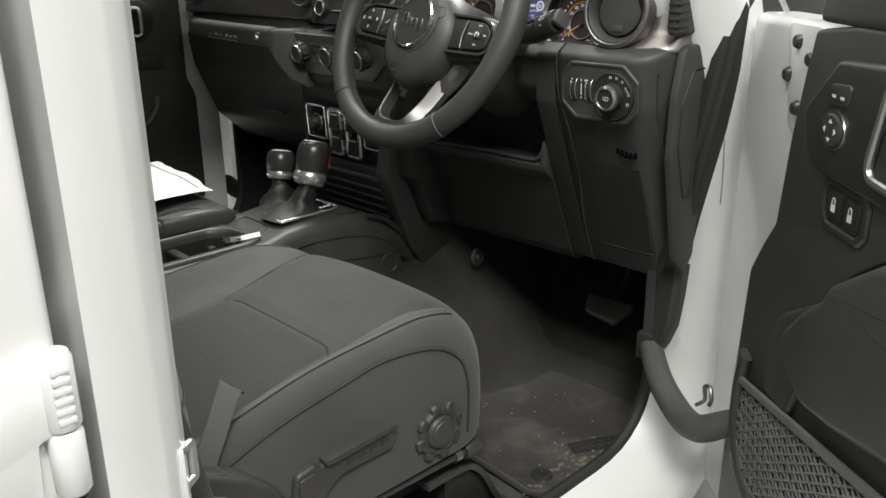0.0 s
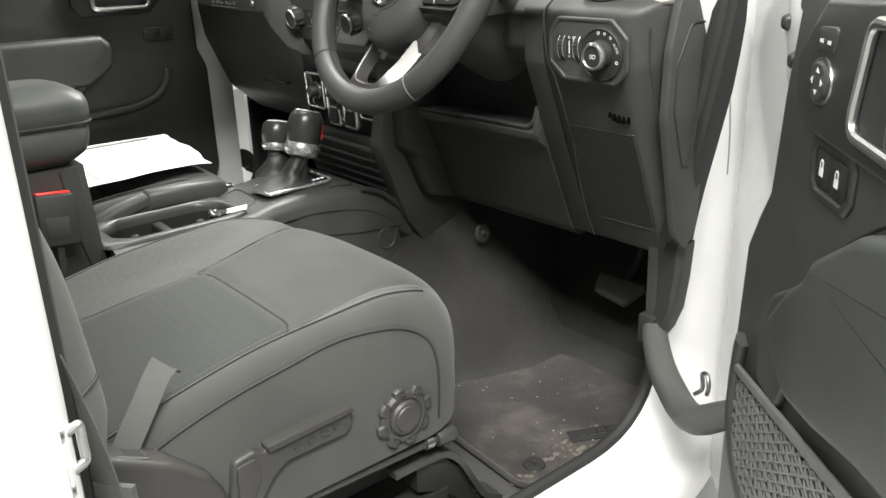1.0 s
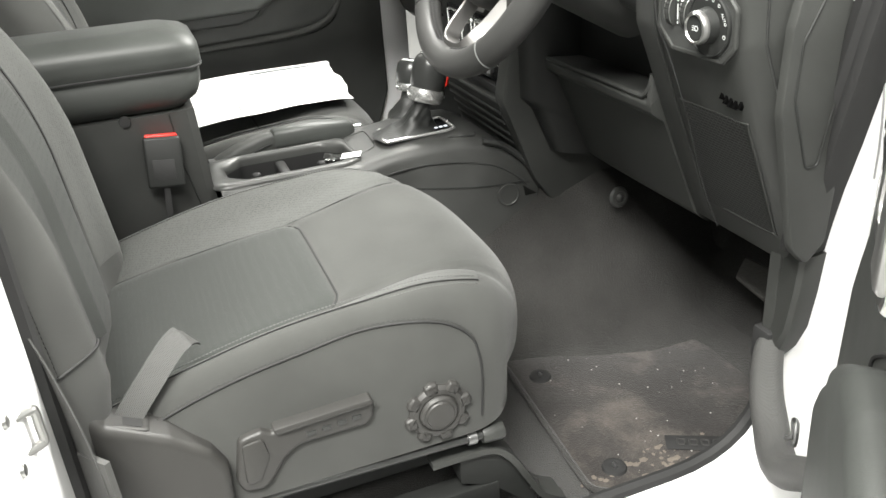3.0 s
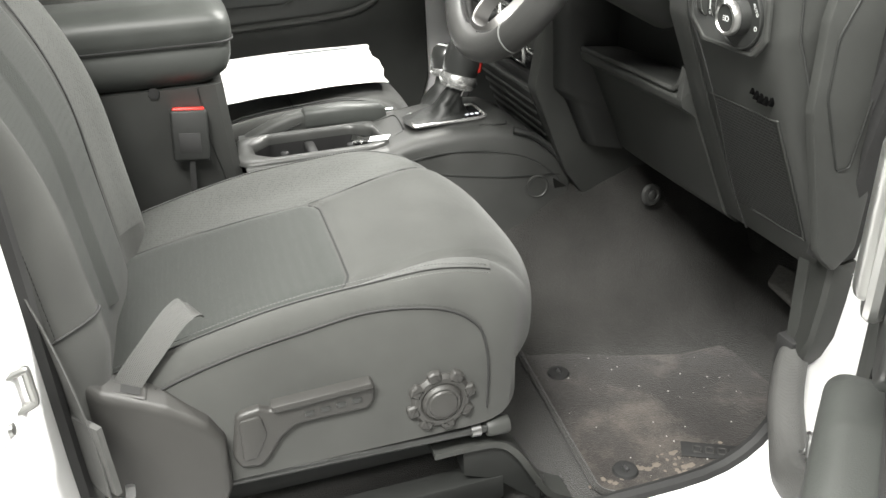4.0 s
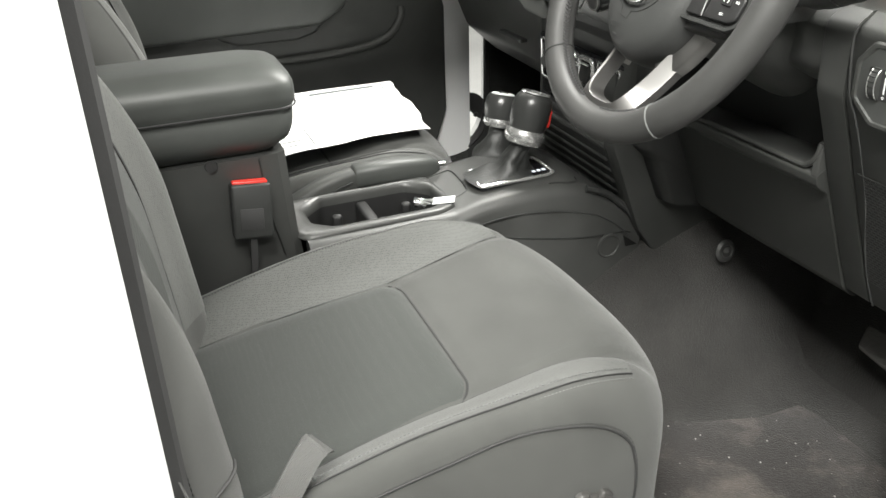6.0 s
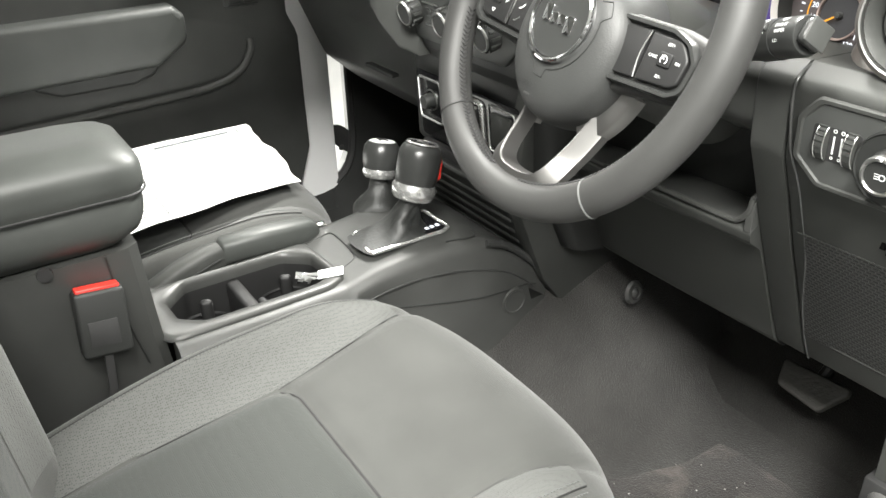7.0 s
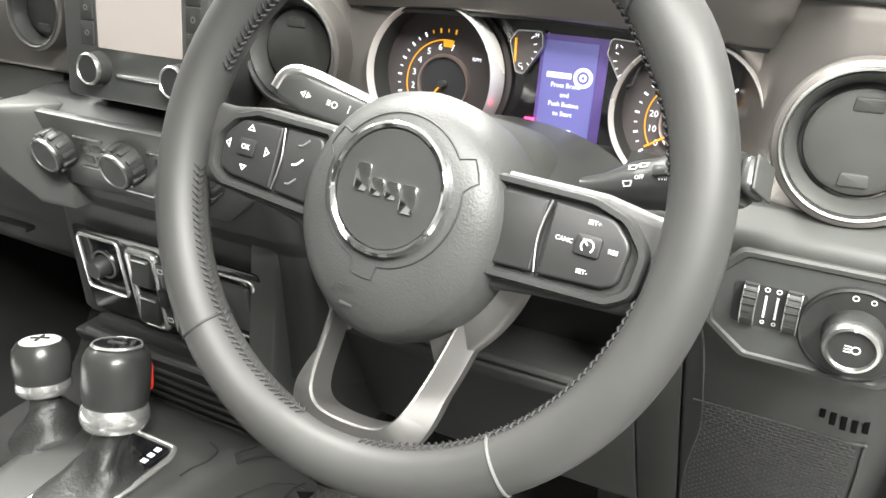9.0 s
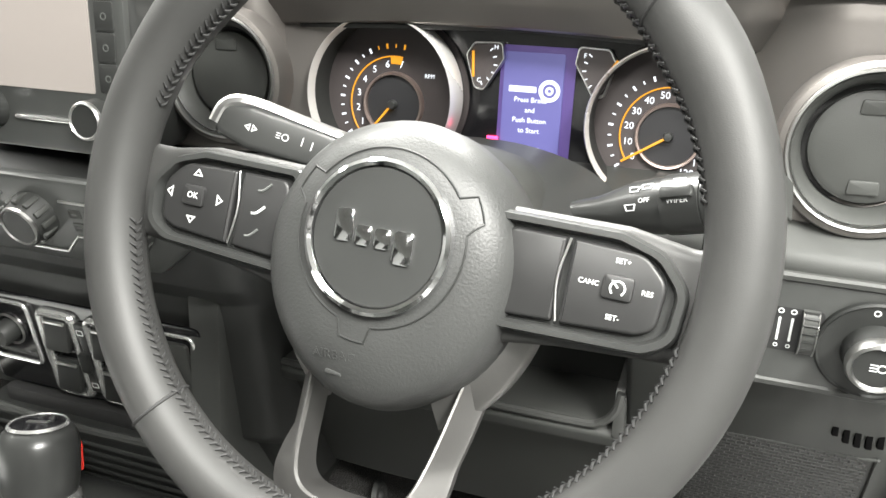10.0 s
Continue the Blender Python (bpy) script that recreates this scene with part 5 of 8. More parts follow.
def dial(cx, cy, R, texts, unit, start, sweep, needle, amber_to, ticks):
    """One round gauge, angles in degrees from +x, running clockwise from start."""
    g = part("gauge", spin([(0, 0.0), (R * 1.06, 0.0), (R * 1.06, -0.003), (0, -0.003)], pose(cx, cy, 0.0), 64), DIALFACE, ic, "round gauge with glowing numbers", local=True)
    part("bezel_ring", spin([(R * 0.975, DEEP + 0.016), (R * 0.983, DEEP + 0.023), (R * 1.0, DEEP + 0.026), (R * 1.018, DEEP + 0.024), (R * 1.03, DEEP)], pose(cx, cy, 0), 72), RINGMETAL, g, "polished gauge ring", local=True)
    part("bezel_wall", spin([(R * 0.985, 0.0), (R * 0.98, DEEP * 0.6), (R * 0.976, DEEP + 0.017)], pose(cx, cy, 0), 72), PLASTIC_DARK, g, local=True)
    part("surround", spin([(R * 1.02, DEEP + 0.012), (R * 1.10, DEEP + 0.016), (R * 1.65, DEEP + 0.022), (R * 1.65, DEEP + 0.016), (R * 1.02, DEEP + 0.006)], pose(cx, cy, 0, 0, 0, 95 if cx < 0 else -85), 40, arc=math.radians(170)), BRONZE, g, "satin grey surround", local=True)
    cy -= 0.009     # the face lies lower than its ring
    part("inner_ring", spin([(R * 0.385, 0.0), (R * 0.39, 0.004), (R * 0.42, 0.0045), (R * 0.435, 0.0)], pose(cx, cy, 0), 56), DIALRING, g, "copper-grey inner ring", local=True)
    part("middle", spin([(0, 0.0012), (R * 0.385, 0.0010), (R * 0.385, 0), (0, 0)], pose(cx, cy, 0), 40), HOLE, g, local=True)
    arc = [(cx + R * 0.63 * math.cos(math.radians(start - amber_to * i / 60)), cy + R * 0.63 * math.sin(math.radians(start - amber_to * i / 60)), 0.0008) for i in range(61)]
    part("amber_arc", tube(arc, 0.00065, 6), AMBER, g, "glowing amber arc", local=True)
    for i in range(ticks + 1):
        a = math.radians(start - sweep * i / ticks)
        L, wd = (0.065, 0.0008) if i % 2 == 0 else (0.045, 0.0005)
        part("tick", box((R * (0.765 - L / 2), -wd, 0), (R * (0.765 + L / 2), wd, 0.0004), m=pose(cx, cy, 0.0004, 0, 0, math.degrees(a))), LIT if not (unit == "RPM" and i >= ticks - 3) else AMBER, g, local=True)
    for i, tx in enumerate(texts):
        a = math.radians(start - sweep * i / (len(texts) - 1))
        rr = R * 0.53
        words(tx, R * 0.13, pose(cx + rr * math.cos(a), cy + rr * math.sin(a), 0.0006), LIT, g)
    words(unit, R * 0.075, pose(cx + R * 0.50, cy + R * 0.40, 0.0006) if unit == "RPM" else pose(cx - R * 0.30, cy - R * 0.66, 0.0006), LIT, g)
    a = math.radians(needle)
    nd = part("needle", box((0, -0.0009, 0), (R * 0.68, 0.0009, 0.0012), 0.0005, m=pose(cx, cy, 0.005, 0, 0, needle)), AMBER, g, "glowing amber needle", local=True)
    part("needle_cap", spin([(0, 0.0085), (R * 0.05, 0.008), (R * 0.065, 0.005), (R * 0.065, 0.002), (0, 0.002)], pose(cx, cy, 0), 24), SATIN, g, local=True)


dial(-0.1200, 0.000, 0.0620, ["0", "1", "2", "3", "4", "5", "6", "7"], "RPM", 232, 152, 230, 152, 16)
dial(0.1045, -0.006, 0.0575, ["0", "10", "20", "30", "40", "50", "60", "70", "80", "90", "100", "110", "120"], "MPH", 215, 274, 213, 274, 26)
part("redline", plate([Vector((-0.1200 + r * math.cos(math.radians(a)), -0.009 + r * math.sin(math.radians(a)))) for r, a in [(0.033, 80), (0.033, 88), (0.033, 96), (0.039, 96), (0.039, 88), (0.039, 80)]], 0.0004, pose(0, 0, 0.0004)), AMBER, ic, "glowing amber redline block", local=True)
scr = part("message_screen", plate(outline([(-0.0265, -0.056), (0.0215, -0.056), (0.0215, 0.040), (-0.0265, 0.040)], 0.002), 0.002, pose(0, 0, -0.0015)), BLUE, ic, "dark blue message screen", local=True)
for tx, yy, sz in (("Press Brake", 0.0035, 0.0056), ("and", -0.0045, 0.0056), ("Push Button", -0.0125, 0.0056), ("to Start", -0.0205, 0.0056)):
    words(tx, sz, pose(-0.0035, yy, 0.0008), LIT, scr)
part("message_bar", box((-0.0215, 0.0095, 0.0006), (0.0005, 0.0140, 0.0009)), LIT, scr, "white bar of unreadable words", local=True)
part("odometer_bar", box((-0.012, -0.0380, 0.0006), (0.006, -0.0335, 0.0009)), LIT, scr, "white bar of unreadable figures", local=True)
part("button_symbol", ring_plate(circle2(0.0085, 28, 0.0110, 0.0115), circle2(0.0055, 28, 0.0110, 0.0115), 0.0004, pose(0, 0, 0.0006)), LIT, scr, "white ring symbol", local=True)
part("button_dot", ring_plate(circle2(0.0032, 16, 0.0110, 0.0115), circle2(0.0015, 16, 0.0110, 0.0115), 0.0004, pose(0, 0, 0.0006)), LIT, scr, local=True)
for cx, sg in ((-0.043, 1), (0.048, -1)):
    q = outline([(cx - sg * 0.014, 0.036), (cx - sg * 0.008, 0.046), (cx + sg * 0.016, 0.047), (cx + sg * 0.018, 0.034), (cx + sg * 0.002, 0.008), (cx - sg * 0.006, 0.010)], 0.004, 4)
    cc = Vector((cx + sg * 0.002, 0.032))
    gq = part("small_gauge", ring_plate(q, [cc + (p - cc) * 0.90 for p in q], 0.006, pose(0, 0, DEEP - 0.009)), SILVER, ic, "small sector gauge", local=True)
    part("face", plate([cc + (p - cc) * 0.90 for p in q], 0.004, pose(0, 0, DEEP - 0.009)), DIALFACE, gq, local=True)
    for i in range(6):
        a = math.radians(-70 + 22 * i) if sg > 0 else math.radians(250 - 22 * i)
        part("tick", box((0.0150, -0.0004, 0), (0.018, 0.0004, 0.0003), m=pose(cx - sg * 0.006, 0.030, DEEP - 0.0048, 0, 0, math.degrees(a))), LIT, gq, local=True)
    part("needle", tube([(cx - sg * 0.007, 0.019, DEEP - 0.0035), (cx - sg * 0.0075, 0.029, DEEP - 0.0035), (cx - sg * 0.008, 0.039, DEEP - 0.0035)] if sg > 0 else [(cx + 0.0145, 0.038, DEEP - 0.0035), (cx + 0.011, 0.033, DEEP - 0.0035), (cx + 0.008, 0.028, DEEP - 0.0035)], 0.0011, 6), AMBER, gq, "glowing amber needle", local=True)
for tx, x, y in (("C", -0.0455, 0.0165), ("H", -0.0325, 0.0425), ("F", 0.0375, 0.0400)):
    words(tx, 0.0050, pose(x, y, DEEP - 0.0045), LIT, ic)
part("warning_lamp", box((-0.037, -0.036, 0.001), (-0.028, -0.027, 0.003), 0.0005), WARN, ic, "glowing red warning lamp", local=True)
part("glow_strip", box((-0.030, -0.060, -0.0018), (0.030, 0.045, -0.0012)), VIOLET, ic, "faint violet screen edge", local=True)
part("hood", swept_x(outline([(1.041, 1.521), (1.10, 1.526), (1.10, 1.520), (1.043, 1.517)], 0.001), [(-1.03, 0, -0.003), (-0.85, 0.003, 0.002), (-0.68, 0, -0.006)]), PLASTIC_DARK, ic, "dark hood over the dials")
part("lower_shelf", swept_x(outline([(0.965, 1.403), (1.10, 1.393), (1.10, 1.381), (0.96, 1.386)], 0.003), [(-1.03, 0, 0), (-0.68, 0, 0)]), PLASTIC_DARK, ic, "dark shelf below the dials")

# ---- steering wheel: own axes with x right, y up in the wheel's plane, z towards the driver ----
WC = facing(-0.861, 0.8345, 1.4505, 25.3, -1.2) @ pose(0.004, -0.008, 0, 0, 0, -3.2)
PADBLACK = surface("black_button_plastic", (0.021, 0.021, 0.021), 0.42, grain=1800, bump=0.1)
wheel = thing("steering_wheel", WC, "black leather-wrapped three-spoke steering wheel with buttons", "steering wheel")
RC, RR, RT = Vector((-0.003, 0.0077, 0.012)), 0.1830, 0.0182


def rim_at(a, b, k=1.0):
    """Point of the rim at the angle a round the wheel and b round its section (0 outwards, 90 towards the driver)."""
    r = RR + RT * k * math.cos(b)
    return Vector((RC.x + r * math.cos(a), RC.y + r * math.sin(a), RC.z + RT * 1.05 * k * math.sin(b)))


def rim_thick(a):
    d = math.degrees(a) % 360
    bump = sum(math.exp(-((d - c) / 9) ** 2) for c in (38, 142))
    return 1.0 + 0.10 * bump


bm = loft([[rim_at(2 * math.pi * i / 128, 2 * math.pi * j / 24, rim_thick(2 * math.pi * i / 128)) for j in range(24)] for i in range(129)], caps=False)
bmesh.ops.remove_doubles(bm, verts=bm.verts, dist=1e-6)
rim = part("rim", bm, LEATHER, wheel, "stitched black leather rim", local=True, sharp=1.2)
for deg in (46, 134, 228, 308):
    a = math.radians(deg)
    part("seam", tube([rim_at(a + (0.02 * math.sin(b)), b, rim_thick(a) * 1.004) for b in [2 * math.pi * j / 32 for j in range(32)]], 0.0011, 6, closed=True), THREAD if deg != 308 else PALE_THREAD, rim, local=True)
for lo, hi in ((100, 166), (190, 262), (278, 350), (14, 80)):
    bm = bmesh.new()
    n = int((hi - lo) / 1.7)
    for i in range(n):
        a0, a1 = math.radians(lo + (hi - lo) * i / n), math.radians(lo + (hi - lo) * (i + 0.8) / n)
        b0, b1 = math.radians(157), math.radians(170)
        for p, q in (((a0, b0), (a1, b1)), ((a0, b1 + 0.23), (a1, b1))):
            tube([rim_at(p[0], p[1], rim_thick(p[0]) * 1.01), rim_at((p[0] + q[0]) / 2, (p[1] + q[1]) / 2, rim_thick(p[0]) * 1.075), rim_at(q[0], q[1], rim_thick(q[0]) * 1.01)], 0.0008, 5, bm=bm)
    part("stitching", bm, THREAD, rim, "black cross stitching", local=True)
# airbag cover: domed egg
prof = [(1.0, -0.046), (1.035, -0.020), (1.03, 0.001), (0.985, 0.015), (0.93, 0.021), (0.86, 0.0255), (0.76, 0.029), (0.66, 0.0312), (0.55, 0.0325)]


def hub_outline(a):
    c, s = math.cos(a), math.sin(a)
    return Vector((0.0725 * c * (1.0 - 0.10 * max(0, -s) ** 3), -0.012 + (0.076 if s > 0 else 0.082) * s))


rings = []
for k, z in prof:
    rings.append([Vector((0.002 + (hub_outline(2 * math.pi * j / 72).x) * k, -0.004 + (hub_outline(2 * math.pi * j / 72).y + 0.004) * k, z)) for j in range(72)])
bm = loft(rings)
cover = part("airbag_cover", bm, AIRBAG, wheel, "grained black airbag cover", local=True, sharp=1.2)
def cover_z(x, y):
    """Height of the airbag cover's front at (x, y)."""
    d = Vector((x - 0.002, y + 0.004))
    best = max((hub_outline(2 * math.pi * j / 180) + Vector((0, 0.004)) for j in range(180)), key=lambda h: h.normalized().dot(d.normalized()))
    k = d.length / best.length
    for (k0, z0), (k1, z1) in zip(prof[3:], prof[4:]):
        if k1 <= k <= k0:
            return z1 + (z0 - z1) * (k - k1) / (k0 - k1)
    return prof[-1][1] if k < prof[-1][0] else prof[3][1]


BC = Vector((0.003, 0.0, 0))
line = []
for i in range(120):
    a = 2 * math.pi * i / 120
    r = 0.0475
    d = math.degrees(a) % 360
    for c in (25, 155, 265):
        dd = abs((d - c + 180) % 360 - 180)
        r += 0.0085 * (1 if dd < 8 else max(0.0, 1 - (dd - 8) / 3))
    line.append(Vector((BC.x + r * math.cos(a), BC.y + r * math.sin(a), cover_z(BC.x + r * math.cos(a), BC.y + r * math.sin(a)) + 0.0003)))
part("cover_joint", tube(line, 0.0006, 6, closed=True), PLASTIC_DARK, cover, "fine joint round the badge", local=True)
part("badge_plate", spin([(0, 0.0365), (0.036, 0.0362), (0.0375, 0.0335), (0.0375, 0.030), (0, 0.030)], Matrix.Translation(BC), 56), SATIN, cover, "plain black badge disc", local=True)
part("badge_ring", spin([(0.0365, 0.0335), (0.0372, 0.0375), (0.0392, 0.0385), (0.0412, 0.0372), (0.0418, 0.032), (0.0365, 0.0315)], Matrix.Translation(BC), 64), CHROME, cover, "bright chrome ring", local=True)
# maker's mark as plain chrome shapes
mk = bmesh.new()
for x0, x1, y0, y1 in ((-0.0275, -0.0170, -0.0045, 0.0130), (-0.0155, -0.0060, -0.0055, 0.0055), (-0.0045, 0.0050, -0.0060, 0.0050), (0.0065, 0.0175, -0.0125, 0.0050)):
    m = Matrix.Translation((BC.x + 0.004, BC.y, 0.0362)) @ pose(0, 0, 0, 0, 0, 3)
    o = outline([(x0, y0), (x1, y0), (x1, y1), (x0, y1)], 0.0028, 4)
    c = Vector(((x0 + x1) / 2, (y0 + y1) / 2))
    plate(o, 0.0016, m, 0.0006, bm=mk)
part("mark", mk, CHROME, cover, "plain chrome shapes of the maker's mark", local=True)
words("AIRBAG", 0.0075, pose(-0.0105, -0.0665, cover_z(-0.0105, -0.0665) + 0.0006, 16, 0, 3), AIRBAG, cover, "moulded_word")
part("moulded_mark", box((-0.0155, -0.0775, cover_z(-0.0105, -0.076) - 0.002), (-0.0055, -0.0750, cover_z(-0.0105, -0.076) + 0.0005), 0.0006), AIRBAG, cover, "faint moulded symbol", local=True)

# spokes with the button pods
for sg in (1, -1):
    q = outline([(sg * 0.045, 0.030), (sg * 0.125, 0.031), (sg * 0.156, 0.026), (sg * 0.174, 0.026), (sg * 0.176, -0.030), (sg * 0.160, -0.032), (sg * 0.10, -0.037), (sg * 0.045, -0.046)], [0, 0.02, 0.02, 0.0, 0.0, 0.02, 0.03, 0], 5)
    sp = part("side_spoke", plate(q, 0.022, pose(0, 0, -0.014), 0.007, seg=4), LEATHER, wheel, "black side spoke", local=True)
    fr_o = outline([(sg * 0.056, 0.0275), (sg * 0.124, 0.028), (sg * 0.146, 0.021), (sg * 0.160, 0.004), (sg * 0.158, -0.022), (sg * 0.144, -0.030), (sg * 0.056, -0.034)], [0.004, 0.02, 0.018, 0.016, 0.014, 0.014, 0.004], 6)
    c = Vector((sg * 0.108, -0.003))
    fr_i = [Vector((c.x + (p.x - c.x) * 0.87, c.y + (p.y - c.y) * 0.80)) for p in fr_o]
    part("pod_frame", ring_plate(fr_o, fr_i, 0.011, pose(0, 0, 0.006)), SATIN, sp, "satin black button surround", local=True)
    part("pod_base", plate(fr_i, 0.005, pose(0, 0, 0.006)), PLASTIC_DARK, sp, local=True)
    z0 = 0.0105
    big = outline([(sg * 0.100, 0.0195), (sg * 0.136, 0.0185), (sg * 0.149, 0.006), (sg * 0.147, -0.017), (sg * 0.138, -0.021), (sg * 0.100, -0.0235)], [0.002, 0.014, 0.012, 0.012, 0.010, 0.002], 5)
    pb = part("button_pad", plate(big, 0.0055, pose(0, 0, z0), 0.002, seg=3), PADBLACK, sp, "black four-way button pad", local=True)
    small = outline([(sg * 0.066, 0.0195), (sg * 0.0965, 0.0195), (sg * 0.0965, -0.0235), (sg * 0.066, -0.0255), (sg * 0.061, -0.004)], [0.006, 0.002, 0.002, 0.006, 0.02], 5)
    ps = part("button_pad", plate(small, 0.005, pose(0, 0, z0), 0.002, seg=3), PADBLACK, sp, "black button pad", local=True)
    part("bright_edge", tube(smooth_path([(sg * 0.0985, 0.0195, z0 + 0.005), (sg * 0.0955, -0.002, z0 + 0.0055), (sg * 0.0985, -0.023, z0 + 0.005)], 6), 0.0007, 6), SILVER, sp, "thin silver edge", local=True)
    part("centre_button", plate(outline([(sg * 0.126 - 0.0075, -0.006), (sg * 0.126 + 0.0075, -0.006), (sg * 0.126 + 0.0075, 0.006), (sg * 0.126 - 0.0075, 0.006)], 0.0022, 4), 0.0030, pose(0, 0, z0 + 0.0048), 0.001), PADBLACK, sp, "raised centre button", local=True)
    zt = z0 + 0.0060
    if sg < 0:
        words("OK", 0.0052, pose(-0.126, 0, z0 + 0.0080), WHITE_MARK, sp)
        for dx, dy, rot in ((0, 0.0135, 0), (0, -0.0140, 180), (-0.0175, 0, 90), (0.0175, 0, -90)):
            tri = [Vector((-0.0034, -0.0018)), Vector((0.0034, -0.0018)), Vector((0, 0.0026))]
            part("arrow", ring_plate(tri, [p * 0.55 for p in tri], 0.0003, pose(-0.126 + dx, dy, zt, 0, 0, rot)), WHITE_MARK, sp, "white arrow outline", local=True)
        for i, (dx, dy) in enumerate(((-0.080, 0.0125), (-0.082, -0.001), (-0.084, -0.0145))):
            mt = DIM_MARK if i != 1 else WHITE_MARK
            part("call_symbol", tube(smooth_path([(dx - 0.004, dy - 0.002, zt - 0.0008), (dx - 0.001, dy - 0.0015, zt - 0.0008), (dx + 0.002, dy + 0.001, zt - 0.0008), (dx + 0.004, dy + 0.003, zt - 0.0008)], 4), 0.0008, 6), mt, sp, "small telephone symbol", local=True)
    else:
        for tx, dx, dy in (("SET+", 0, 0.0130), ("SET-", 0, -0.0150), ("CANC", -0.0148, 0.0), ("RES", 0.0142, 0.0)):
            words(tx, 0.0037, pose(0.126 + dx, dy, zt), WHITE_MARK, sp)
        dial = [(0.126 + 0.0036 * math.cos(a), 0.0036 * math.sin(a) - 0.0004, z0 + 0.0082) for a in [math.radians(-50 + 280 * i / 14) for i in range(15)]]
        part("cruise_symbol", tube(dial, 0.0005, 5), WHITE_MARK, sp, "white speed dial symbol", local=True)
        part("cruise_needle", tube([(0.126, 0, z0 + 0.0082), (0.1245, 0.0015, z0 + 0.0082), (0.1228, 0.0032, z0 + 0.0082)], 0.0005, 5), WHITE_MARK, sp, local=True)
# lower spoke: a U-shaped satin fork whose legs come forward towards the rim
LEGMETAL = surface("satin_spoke_metal", (0.23, 0.226, 0.22), 0.50, metal=1.0, grain=1600, bump=0.05, vary=0.05)
fork = smooth_path([(-0.042, -0.055, -0.012), (-0.0385, -0.080, -0.005), (-0.035, -0.105, 0.003), (-0.031, -0.130, 0.012), (-0.026, -0.143, 0.0155), (-0.015, -0.1495, 0.0165), (0.006, -0.1505, 0.0165), (0.027, -0.147, 0.0165), (0.037, -0.139, 0.0158), (0.043, -0.126, 0.012), (0.047, -0.105, 0.003), (0.0505, -0.080, -0.005), (0.054, -0.055, -0.012)], 6)
rings = []
for i, p in enumerate(fork):
    p = Vector(p)
    t = (Vector(fork[min(i + 1, len(fork) - 1)]) - Vector(fork[max(i - 1, 0)])).normalized()
    n = Vector((t.y, -t.x, 0)).normalized()
    n = -n if (p + n * 0.01 - Vector((0.006, -0.07, 0))).length < (p - Vector((0.006, -0.07, 0))).length else n
    low = max(0.0, min(1.0, (-p.y - 0.118) / 0.025))
    wide, fall = 0.0125 + 0.008 * low, 0.014 - 0.008 * low
    rings.append([p - n * 0.002 + Vector((0, 0, -0.022)), p - n * 0.001 + Vector((0, 0, -0.002)), p, p + n * 0.0012 - Vector((0, 0, 0.0002)), p + n * (wide - 0.002) - Vector((0, 0, fall)), p + n * wide - Vector((0, 0, fall + 0.002)), p + n * (wide - 0.001) - Vector((0, 0, fall + 0.014))])
low_spoke = part("lower_spoke", loft(rings), LEGMETAL, wheel, "satin grey metal fork of the lower spoke", local=True, sharp=0.4)
# satin band that leads from the fork round the airbag cover to the side spokes
for sg in (1, -1):
    rings = []
    for i in range(13):
        a = math.radians(-62 + 46 * i / 12)
        a = a if sg > 0 else math.pi - a
        h = hub_outline(a)
        k = 1.24 - 0.05 * i / 12
        rings.append([Vector((0.002 + h.x, h.y, -0.030)), Vector((0.002 + h.x * 1.02, h.y * 1.02, -0.010)), Vector((0.002 + h.x * (k - 0.03), h.y * (k - 0.03), -0.016)), Vector((0.002 + h.x * k, h.y * k, -0.020)), Vector((0.002 + h.x * k, h.y * k, -0.032))])
    part("spoke_band", loft(rings), LEGMETAL, wheel, "satin grey band beside the airbag cover", local=True)
part("leg_back", plate(outline([(-0.055, -0.06), (0.055, -0.06), (0.045, -0.085), (-0.045, -0.085)], 0.01), 0.02, pose(0, 0, -0.040)), PLASTIC_DARK, wheel, local=True)

# column shroud and stalks
shroud = thing("steering_column", Matrix.Translation((-0.873, 0.92, 1.38)), "black plastic steering column shroud with two stalks", "steering column")
axis = Vector((0.0, 0.905, -0.425))
rings = []
for i in range(12):
    u = i / 11
    c = Vector((-0.873, 0.845, 1.428)) + axis * (0.20 * u)
    w, h = 0.058 + 0.022 * math.sin(u * math.pi * 0.8), 0.056 + 0.012 * u
    ring = []
    for j in range(32):
        a = 2 * math.pi * j / 32
        cs, sn = math.cos(a), math.sin(a)
        ring.append(c + Vector((w * math.copysign(abs(cs) ** 0.75, cs), 0.425 * h * sn, 0.905 * h * (sn if sn > 0 else sn * 1.1))))
    rings.append(ring)
part("shroud", loft(rings), PLASTIC, shroud, "black column shroud", sharp=1.2)
part("upper_cowl", loft([[Vector((-0.873 + (0.085 + 0.02 * u) * math.cos(a), 0.885 + 0.10 * u, 1.388 + (0.062 - 0.016 * u) * math.sin(a) + 0.006 * u)) for a in [math.pi * j / 24 for j in range(25)]] for u in (0, 0.2, 0.5, 1.0)]), SATIN, shroud, "smooth black cowl over the column", sharp=1.2)
# left stalk: flat paddle with a silver upper edge
P0, P1 = Vector((-0.930, 0.918, 1.432)), Vector((-1.036, 0.893, 1.468))
d = (P1 - P0).normalized()
mm = Matrix((( d.x, 0, 0, P0.x), (d.y, 0, 0, P0.y), (d.z, 0, 0, P0.z), (0, 0, 0, 1)))
zz = Vector((-0.10, -0.88, 0.46)).normalized()
zz = (zz - d * zz.dot(d)).normalized()
yy = zz.cross(d)
mm = Matrix(((d.x, yy.x, zz.x, P0.x), (d.y, yy.y, zz.y, P0.y), (d.z, yy.z, zz.z, P0.z), (0, 0, 0, 1)))
sgn = -1 if yy.z < 0 else 1
